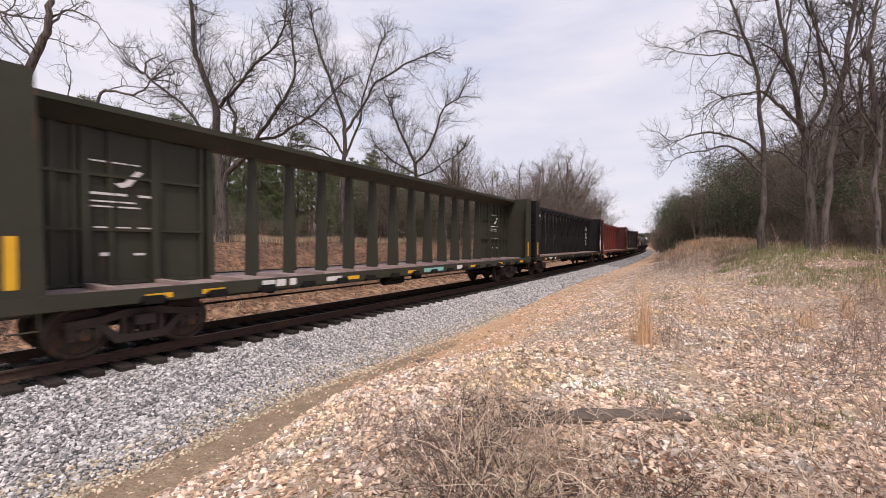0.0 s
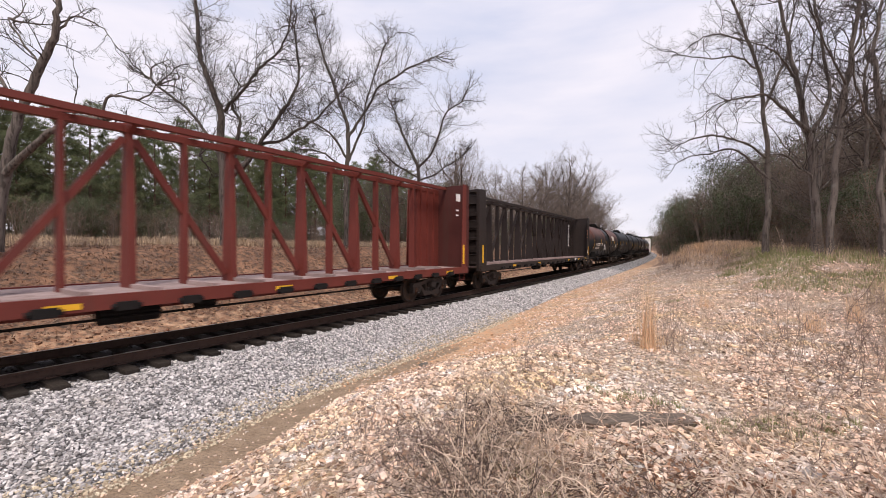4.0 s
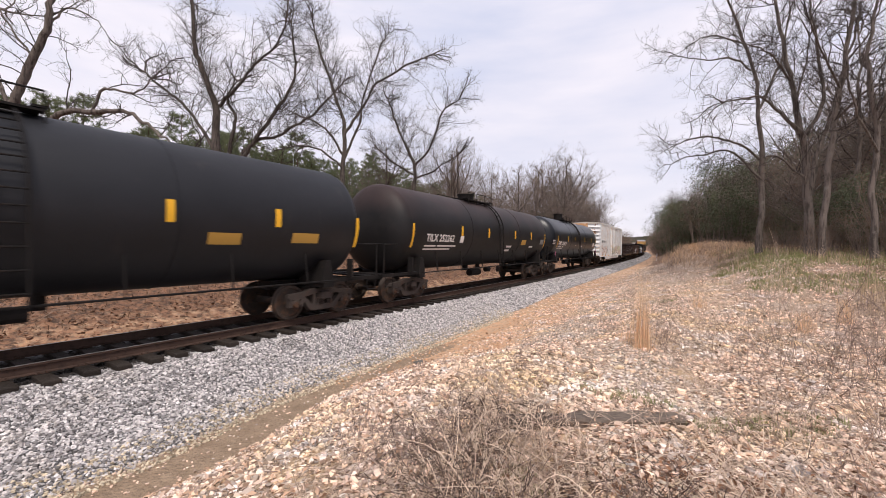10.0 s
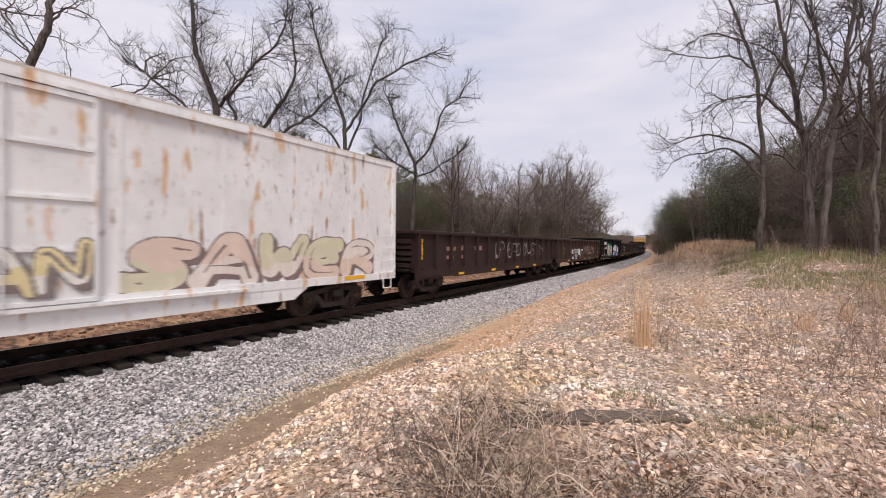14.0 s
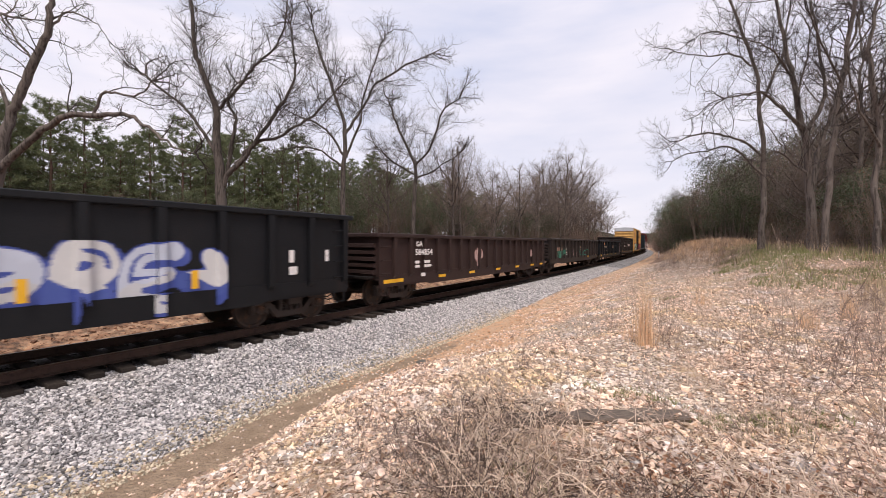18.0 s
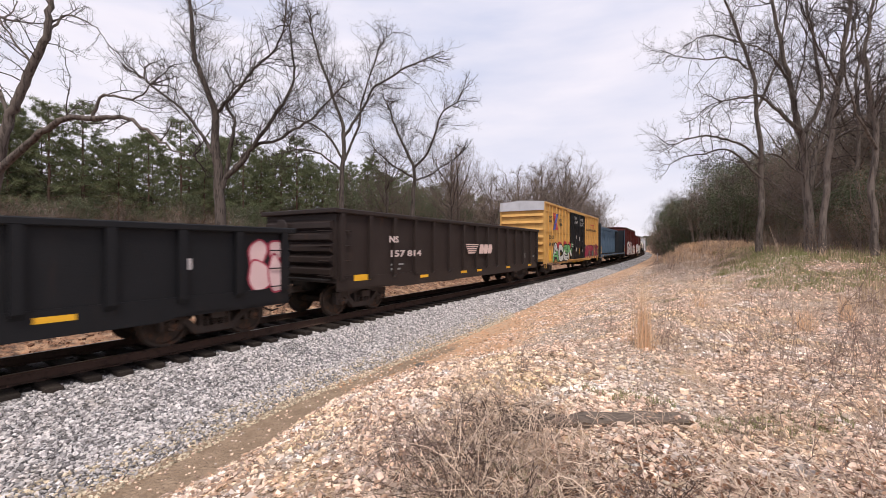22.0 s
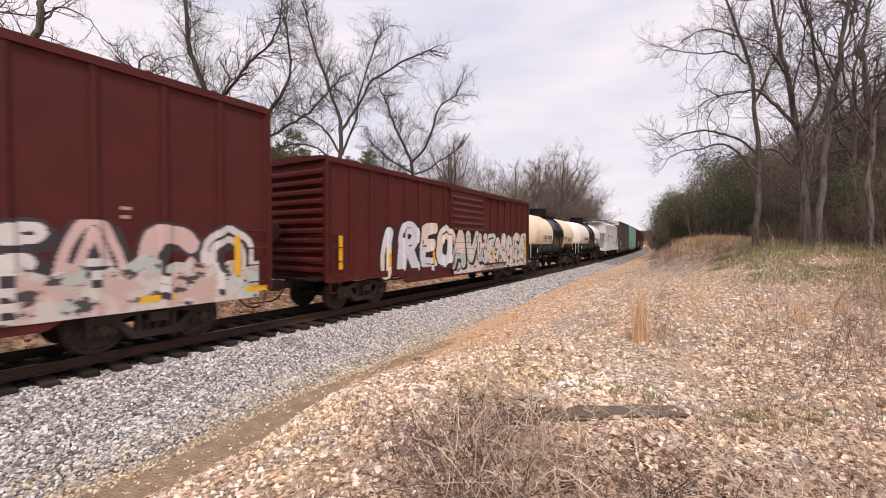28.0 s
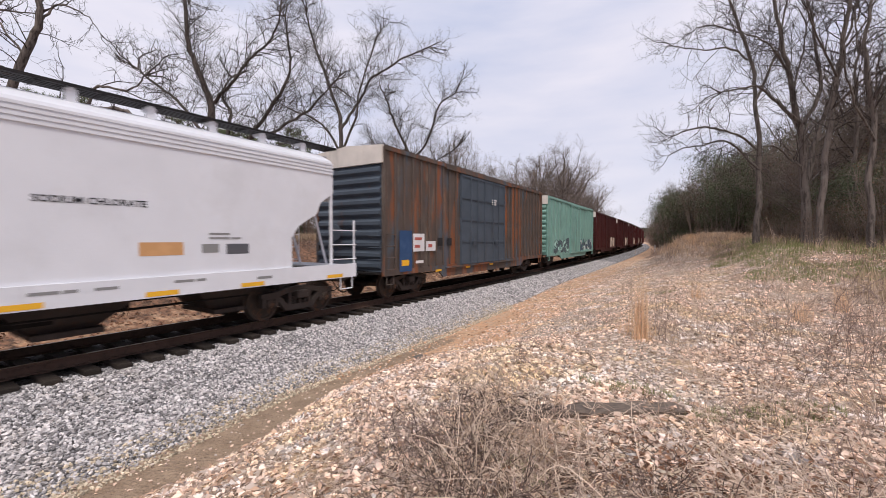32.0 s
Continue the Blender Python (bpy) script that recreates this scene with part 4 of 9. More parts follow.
    prism(bm, [(-half - 0.03, top - 0.08), (half + 0.03, top - 0.08), (half + 0.03, top - 0.04), (0, top + 0.07), (-half - 0.03, top - 0.04)], -h, h)
    roof = part("roof", bm, roof_paint, car)
    bm = bmesh.new()
    n = round(L / 1.2)
    for i in range(1, n):
        y = -h + L * i / n
        prism(bm, [(-half - 0.035, top - 0.045), (half + 0.035, top - 0.045), (half + 0.035, top - 0.01), (0, top + 0.10), (-half - 0.035, top - 0.01)], y - 0.03, y + 0.03)
    part("roof_seam", bm, roof_paint, roof)

    def depth(u):
        if door[0] - 0.02 < u < door[1] + 0.02:
            return half + (0.118 if kind == "slide" else 0.108)
        return half + (rib_d if any(abs(u - r) < 0.085 for r in ribs) else 0.0)
    return car, depth, half


# ---- gondolas ----
def gondola(label, L, top, low, paint_, posts=1.12, first=0.15, half=1.55, inset=1.5):
    car = thing("gondola_car", label, "gondola car", group="freight train")
    h = L / 2
    running_gear(car, L, inset)
    bm = bmesh.new()
    box(bm, -half, half, -h, h, low + 0.35, low + 0.42)
    part("floor", bm, M["dark"], car)
    for side in (1, -1):
        bm = bmesh.new()
        box(bm, side * (half - 0.012), side * half, -h, h, low + 0.06, top - 0.1)
        part("side_panel", bm, paint_, car)
        bm = bmesh.new()
        box(bm, side * (half - 0.06), side * (half + 0.12), -h, h, top - 0.13, top, 0.02)
        part("top_chord", bm, paint_, car)
        bm = bmesh.new()
        outline = [(-h, low + 0.45), (-h, low + 0.12), (-h + inset + 0.7, low + 0.12), (-h + inset + 1.3, low), (h - inset - 1.3, low), (h - inset - 0.7, low + 0.12), (h, low + 0.12), (h, low + 0.45)]
        prism(bm, outline, side * half, side * (half + 0.018), "x")
        part("side_sill", bm, paint_, car)
    bm = bmesh.new()
    prism(bm, [(0, low + 0.3), (0.11, low + 0.42), (0.11, top - 0.12), (0, top - 0.1)], -0.075, 0.075)
    shared = mesh_of("side_post", bm, paint_)
    n = round((L - 2 * first) / posts)
    us = [first + (L - 2 * first) * i / n for i in range(n + 1)]
    for i, u in enumerate(us):
        piece("side_post", shared, car, pose(half, u - h, 0))
        piece("side_post", shared, car, pose(-half, u - h, 0, 0, 0, 180))
    for e in (-1, 1):
        bm = bmesh.new()
        box(bm, -half, half, e * h, e * (h - 0.02), low + 0.3, top - 0.05)
        end = part("end_wall", bm, paint_, car)
        bm = bmesh.new()
        n = 5
        for i in range(n):
            z = low + 0.45 + (top - low - 0.75) * (i + 0.5) / n
            w = (top - low - 0.75) / n
            prism(bm, [(e * h, z - w * 0.45), (e * (h + 0.13), z - w * 0.22), (e * (h + 0.13), z + w * 0.22), (e * h, z + w * 0.45)], -half + 0.12, half - 0.12, "x")
        part("end_corrugation", bm, paint_, end)
        bm = bmesh.new()
        box(bm, -half - 0.1, half + 0.1, e * (h - 0.06), e * (h + 0.16), top - 0.13, top, 0.02)
        part("end_chord", bm, paint_, car)
        y = e * (h - 0.30)
        ladder(car, half + 0.01, y - 0.2, y + 0.2, low + 0.5, top - 0.3, paint_, 0.42)
        end_ladder(car, e * (h + 0.1), half - 0.6, half - 0.1, low + 0.5, top - 0.3, paint_, e, 0.42)
        stirrup(car, y - 0.18, low + 0.15, half, paint_)
    bm = bmesh.new()
    lathe(bm, [(0.27, -0.015), (0.29, 0.0), (0.27, 0.015), (0.25, 0.0)], 18, (-0.5, -h - 0.25, top - 0.55), "y")
    rod(bm, (-0.5, -h, top - 0.55), (-0.5, -h - 0.26, top - 0.55), 0.05, 8)
    part("hand_brake", bm, paint_, car)
    bm = bmesh.new()
    box(bm, -half + 0.1, half - 0.1, -h - 0.45, -h - 0.14, low + 0.38, low + 0.43)
    part("end_platform", bm, M["dark"], car)

    def depth(u):
        return half + (0.112 if any(abs(u - r) < 0.085 for r in us) else 0.0)
    return car, depth, half


# ---- centre-beam flat cars ----
def centerbeam(label, L, top, paint_, posts, panel=1.6, deck=1.22, style="truss", deck_paint=None, solid=0.0, head_paint=None, flank=0.55):
    """posts: spacing of the uprights on the middle line. solid: length of the sheeted ends of the beam."""
    car = thing("centerbeam_car", label, "flat car", group="freight train")
    h, half = L / 2, 1.42
    running_gear(car, L, 2.1, 0.62)
    bm = bmesh.new()
    box(bm, -0.45, 0.45, -h, h, deck - 0.45, deck - 0.05)
    part("deck_beam", bm, paint_, car)
    bm = bmesh.new()
    box(bm, -half, half, -h, h, deck - 0.10, deck - 0.03)
    part("deck_plate", bm, deck_paint or M["deck"], car, "worn red-brown loading deck")
    for side in (1, -1):
        bm = bmesh.new()
        prism(bm, [(side * (half - 0.02), deck), (side * (half + 0.09), deck), (side * (half + 0.09), deck - 0.26), (side * (half - 0.02), deck - 0.20)], -h, h)
        part("side_sill", bm, paint_, car)
    bm = bmesh.new()
    box(bm, 0.30, half, -0.06, 0.06, deck - 0.03, deck + 0.06)
    riser = mesh_of("deck_riser", bm, deck_paint or M["deck"])
    n = int((L - 3) / posts)
    for i in range(n + 1):
        y = -posts * n / 2 + posts * i
        piece("deck_riser", riser, car, pose(0, y, 0))
    bm = bmesh.new()
    box(bm, -0.09, 0.09, -0.16, 0.16, -0.17, -0.02)
    rod(bm, (0.02, -0.22, -0.10), (0.02, 0.22, -0.10), 0.045, 8)
    winch = mesh_of("strap_winch", bm, M["dark"])
    for i in range(0, n + 1):
        y = -posts * n / 2 + posts * (i + 0.5)
        if abs(y) < h - 0.4:
            piece("strap_winch", winch, car, pose(half + 0.08, y, deck - 0.12))
    # end bulkheads
    for e in (-1, 1):
        bm = bmesh.new()
        box(bm, -half - 0.06, half + 0.06, e * (h - 0.02), e * (h - 0.06), deck - 0.05, top)
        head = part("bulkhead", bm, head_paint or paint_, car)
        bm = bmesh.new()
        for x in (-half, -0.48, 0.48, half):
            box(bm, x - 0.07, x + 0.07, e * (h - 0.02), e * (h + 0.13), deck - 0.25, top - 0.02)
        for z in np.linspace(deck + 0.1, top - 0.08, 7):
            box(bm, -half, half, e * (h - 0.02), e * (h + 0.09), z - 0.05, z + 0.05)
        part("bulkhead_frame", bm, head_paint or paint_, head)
        # flank plates that tie the bulkhead to the beam
        for side in (1, -1):
            bm = bmesh.new()
            prism(bm, [(e * (h - 0.06), deck), (e * (h - 0.06), top), (e * (h - flank), top), (e * (h - flank - 0.12), deck)], side * (half + 0.02), side * (half + 0.06), "x")
            part("bulkhead_flank", bm, paint_, head)
        bm = bmesh.new()
        box(bm, -0.05, 0.05, e * (h - 0.06), e * (h - panel), deck, top - 0.12)
        for k in range(1, 4):
            y = e * (h - panel * k / 3.5)
            box(bm, -0.12, 0.12, y - 0.04, y + 0.04, deck, top - 0.12)
        part("end_web", bm, paint_, car)
        end_ladder(car, e * (h + 0.14), half - 0.5, half - 0.1, deck + 0.1, top - 0.3, paint_, e)
        stirrup(car, e * (h - 0.4) - 0.18, deck - 0.2, half + 0.05, paint_)
        bm = bmesh.new()
        box(bm, half + 0.062, half + 0.068, e * (h - 0.28) - 0.07, e * (h - 0.28) + 0.07, deck + 0.12, deck + 0.92)
        part("reflector", bm, M["yellow"], head)
    # beam
    bm = bmesh.new()
    if style == "plate":
        box(bm, -0.55, 0.55, -h + 0.1, h - 0.1, top - 0.16, top - 0.04)
        prism(bm, [(-0.50, top - 0.16), (0.50, top - 0.16), (0.16, top - 0.42), (-0.16, top - 0.42)], -h + 0.1, h - 0.1)
    else:
        for x in (-0.42, 0.42):
            rail_ = bmesh.new()
            box(rail_, x - 0.07, x + 0.07, -h + 0.1, h - 0.1, top - 0.16, top - 0.04)
            part("top_rail", rail_, paint_, car)
        box(bm, -0.08, 0.08, -h + 0.1, h - 0.1, top - 0.27, top - 0.14)
    part("top_beam", bm, paint_, car)
    ys = [-posts * n / 2 + posts * i for i in range(n + 1)]
    ys = [y for y in ys if abs(y) < h - panel + 0.2]
    bm = bmesh.new()
    prism(bm, [(-0.24, deck - 0.05), (0.24, deck - 0.05), (0.11, top - 0.3), (0.42, top - 0.12), (-0.42, top - 0.12), (-0.11, top - 0.3)], -0.065, 0.065)
    post = mesh_of("post", bm, paint_)
    bm = bmesh.new()
    prism(bm, [(-0.13, deck - 0.05), (0.13, deck - 0.05), (0.09, top - 0.2), (-0.09, top - 0.2)], -0.045, 0.045)
    thin = mesh_of("post", bm, paint_)
    for i, y in enumerate(ys):
        piece("post", post if i % 2 == 0 or style == "plate" else thin, car, pose(0, y, 0))
    if style == "truss":
        for i in range(0, len(ys) - 2, 2):
            a, b = ys[i], ys[i + 2]
            bm = bmesh.new()
            if a >= -posts * 0.6:
                bar(bm, (0, a + 0.1, top - 0.4), (0, b - 0.1, deck + 0.15), 0.10, 0.14)
            else:
                bar(bm, (0, a + 0.1, deck + 0.15), (0, b - 0.1, top - 0.4), 0.10, 0.14)
            part("diagonal", bm, paint_, car)
        for y in ys:
            bm = bmesh.new()
            bar(bm, (-0.42, y - posts * 0.4, top - 0.1), (0.42, y + posts * 0.4, top - 0.1), 0.06)
            part("top_lacing", bm, paint_, car)
    if solid:
        for e in (-1, 1):
            bm = bmesh.new()
            box(bm, -0.06, 0.06, e * (h - 0.06), e * (h - solid), deck, top - 0.16)
            web = part("sheeted_web", bm, paint_, car)
            for z in np.linspace(deck + 0.02, top - 0.25, 4):
                bm = bmesh.new()
                box(bm, -0.14, 0.14, e * (h - 0.06), e * (h - solid), z - 0.03, z + 0.03)
                part("stiffener", bm, paint_, web)
            for k in range(0, 5):
                y = e * (h - 0.2 - (solid - 0.25) * k / 4)
                bm = bmesh.new()
                box(bm, -0.13, 0.13, y - 0.05, y + 0.05, deck, top - 0.16)
                part("web_rib", bm, paint_, web)
    return car, half + 0.062


# ---- tank cars ----
def tank_shell(bm, L, r, zc, seg=64, bulge=0.68):
    prof = []
    for i in range(8):
        a = math.pi / 2 * i / 7
        prof.append((max(0.02, r * math.sin(a)), -L / 2 + bulge * (1 - math.cos(a))))
    prof += [(r, -L / 2 + bulge + (L - 2 * bulge) * k / 10) for k in range(1, 10)]
    prof += [(q, -a) for q, a in reversed(prof[:8])]
    lathe(bm, prof, seg, (0, 0, zc), "y")


def tank_car(label, L, r, zc, paint_, mid, band=None, inset=1.55, lines=M["dark"], low_paint=None, low_to=0.0, stub=0.36, dome=(0.40, 0.30), rails=None, placard=None, trim=0.24):
    """mid: place of the dome along the shell, from its start."""
    car = thing("tank_car", label, "tank car", group="freight train")
    h = L / 2
    running_gear(car, L, inset, 0.46, (0.78, 1.02), True)
    bm = bmesh.new()
    tank_shell(bm, L - 2 * trim, r, zc)
    shell = part("shell", bm, paint_, car, smooth=True)
    if low_paint:
        bm = bmesh.new()
        a0 = math.acos((zc - low_to) / r)
        pts = [(r + 0.006) * math.sin(w) for w in np.linspace(-a0, a0, 25)]
        zs = [zc - (r + 0.006) * math.cos(w) for w in np.linspace(-a0, a0, 25)]
        rows = []
        for y in (-h + 0.42, h - 0.42):
            rows.append([bm.verts.new((x, y, z)) for x, z in zip(pts, zs)])
        for i in range(24):
            bm.faces.new((rows[0][i], rows[0][i + 1], rows[1][i + 1], rows[1][i]))
        for e, row in ((-1, rows[0]), (1, rows[1])):
            tip = [bm.verts.new((v.co.x * 0.72, e * (h - 0.12), min(low_to, zc + (v.co.z - zc) * 0.78))) for v in row]
            for i in range(24):
                bm.faces.new((row[i], row[i + 1], tip[i + 1], tip[i]))
        bmesh.ops.recalc_face_normals(bm, faces=bm.faces[:])
        part("lower_shell_coat", bm, low_paint, shell, smooth=True)
    if band:
        bm = bmesh.new()
        a, b = band[0] - h, band[1] - h
        lathe(bm, [(r - 0.05, a), (r + 0.018, a + 0.01), (r + 0.018, b - 0.01), (r - 0.05, b)], 48, (0, 0, zc), "y")
        part("shell_band", bm, band[2], shell, "matt black band round the shell", smooth=False)
    for u in ([0.33, 0.67] if L > 13 else [0.2]):
        bm = bmesh.new()
        v = u * L - h
        lathe(bm, [(r - 0.02, v - 0.03), (r + 0.012, v - 0.02), (r + 0.012, v + 0.02), (r - 0.02, v + 0.03)], 48, (0, 0, zc), "y")
        part("jacket_strap", bm, paint_, shell)
    # dome, walkway, rails
    ym = mid - h
    bm = bmesh.new()
    rod(bm, (0, ym, zc + r - 0.1), (0, ym, zc + r + dome[1]), dome[0], 24)
    rod(bm, (0, ym, zc + r + dome[1]), (0, ym, zc + r + dome[1] + 0.06), dome[0] + 0.04, 24)
    part("dome", bm, lines, car, smooth=False)
    bm = bmesh.new()
    for x0, x1 in ((0.48, 0.85), (-0.85, -0.48)):
        box(bm, x0, x1, ym - 1.3, ym + 1.3, zc + r - 0.06, zc + r - 0.02)
    for y in (-1.25, 1.25):
        box(bm, -0.85, 0.85, ym + y - 0.12, ym + y + 0.12, zc + r + 0.0, zc + r + 0.04)
    part("walkway", bm, lines, car)
    for x in (-0.86, 0.86):
        bm = bmesh.new()
        for y in (-1.3, -0.45, 0.45, 1.3):
            rod(bm, (x, ym + y, zc + r - 0.3), (x, ym + y, zc + r + 0.28), 0.018, 6)
        rod(bm, (x, ym - 1.3, zc + r + 0.28), (x, ym + 1.3, zc + r + 0.28), 0.018, 6)
        part("walkway_rail", bm, lines, car)
    bm = bmesh.new()
    rod(bm, (0.55, ym - 0.75, zc + r - 0.1), (0.55, ym - 0.75, zc + r + 0.20), 0.10, 10)
    part("safety_valve", bm, lines, car)
    # ladder that follows the shell
    yl = ym + 0.75
    arc = [(w, r + 0.10) for w in np.linspace(0.45, 1.62, 9)]
    pts = [(d * math.sin(w), zc + d * math.cos(w)) for w, d in arc] + [(r + 0.10, 1.05)]
    bm = bmesh.new()
    for dy in (-0.2, 0.2):
        for (xa, za), (xb, zb) in zip(pts, pts[1:]):
            bar(bm, (xa, yl + dy, za), (xb, yl + dy, zb), 0.035, 0.05)
    part("ladder_rail", bm, lines, car)
    bm = bmesh.new()
    rod(bm, (0, -0.2, 0), (0, 0.2, 0), 0.015, 6)
    rung = mesh_of("rung", bm, lines)
    for x, z in pts[:-1]:
        piece("rung", rung, car, pose(x, yl, z))
    for z in (2.3, 1.95, 1.6, 1.25):
        if z < zc:
            piece("rung", rung, car, pose(r + 0.10, yl, z))
    # side rail, saddles, end platforms
    bm = bmesh.new()
    for x in (-r - 0.04, r + 0.04):
        rod(bm, (x, -h + inset, 1.05), (x, h - inset, 1.05), 0.022, 6)
        for k in range(7):
            y = -h + inset + (L - 2 * inset) * (k + 0.5) / 7
            rod(bm, (x, y, 1.05), (x * 0.93, y, zc - r * 0.52), 0.02, 5)
    part("side_rail", bm, lines, car)
    for e in (-1, 1):
        yb = e * (h - inset - 0.15)
        bm = bmesh.new()
        for side in (1, -1):
            prism(bm, [(yb - 0.20, 0.98), (yb - 0.09, zc - r * 0.66), (yb + 0.09, zc - r * 0.66), (yb + 0.20, 0.98)], side * 0.5, side * (r - 0.12), "x")
        box(bm, -r + 0.1, r - 0.1, yb - 0.16, yb + 0.16, 0.86, 1.00)
        part("saddle", bm, M["dark"], car)
        bm = bmesh.new()
        box(bm, -1.35, 1.35, e * (h + 0.02), e * (h + stub), 1.03, 1.07)
        box(bm, -1.42, -1.30, e * (h - 1.6), e * (h + stub), 0.98, 1.08)
        box(bm, 1.30, 1.42, e * (h - 1.6), e * (h + stub), 0.98, 1.08)
        part("end_platform", bm, lines, car)
        bm = bmesh.new()
        for x in (-1.38, 1.38):
            rod(bm, (x, e * (h + stub - 0.05), 1.05), (x, e * (h + stub - 0.05), 2.05), 0.022, 6)
            rod(bm, (x, e * (h + stub - 0.05), 2.05), (x, e * (h - 0.35), 2.05), 0.022, 6)
        rod(bm, (-1.38, e * (h + stub - 0.05), 2.05), (1.38, e * (h + stub - 0.05), 2.05), 0.02, 6)
        part("end_rail", bm, rails or lines, car)
        stirrup(car, e * (h + stub - 0.3) - 0.18, 1.0, 1.40, lines)
        bm = bmesh.new()
        bar(bm, (r * 0.95, e * (h - 0.95), 1.08), (r * 0.95, e * (h - 0.95), 1.62), 0.2, 0.06)
        part("placard_holder", bm, lines, car)
        if placard:
            bm = bmesh.new()
            m = pose(r * 0.95 + 0.06, e * (h - 0.95), 1.5, 45, 0, 0)
            bmesh.ops.create_cube(bm, size=1.0, matrix=m @ Matrix.Diagonal((0.01, 0.25, 0.25, 1)))
            part("placard", bm, placard, car)
    for dy, rr in ((0.0, 0.16), (1.4, 0.12)):
        bm = bmesh.new()
        rod(bm, (0, ym + dy, zc - r - 0.26), (0, ym + dy, zc - r + 0.1), rr, 10)
        part("bottom_outlet", bm, lines, car)

    def on_shell(w):
        return (r + 0.004) * math.sin(w), zc + (r + 0.004) * math.cos(w)
    return car, on_shell, shell


def shell_patch(car, u0, u1, z0, z1, L, r, zc, material, name="patch", lift=0.006):
    """A sheet that hugs the shell's near side between two heights."""
    bm = bmesh.new()
    rows = []
    for i in range(7):
        z = z0 + (z1 - z0) * i / 6
        x = math.sqrt(max(0.0, r * r - (z - zc) ** 2)) + lift
        rows.append((bm.verts.new((x, u0 - L / 2, z)), bm.verts.new((x, u1 - L / 2, z))))
    for (a, b), (c, d) in zip(rows, rows[1:]):
        bm.faces.new((a, b, d, c))
    return part(name, bm, material, car)


def shell_text(car, text, u, z, high, L, r, zc, material, wide=1.0):
    ob = lettering(car, text, u, z, high, L, 0.0, material, wide)
    for v in ob.data.vertices:
        v.co.x += math.sqrt(max(0.0, r * r - (v.co.z - zc) ** 2)) + 0.006
    return ob


def shell_bars(car, rows, L, r, zc, material):
    for u, z, ln, hh in rows:
        shell_patch(car, u, u + ln, z, z + hh, L, r, zc, material, "stencil")


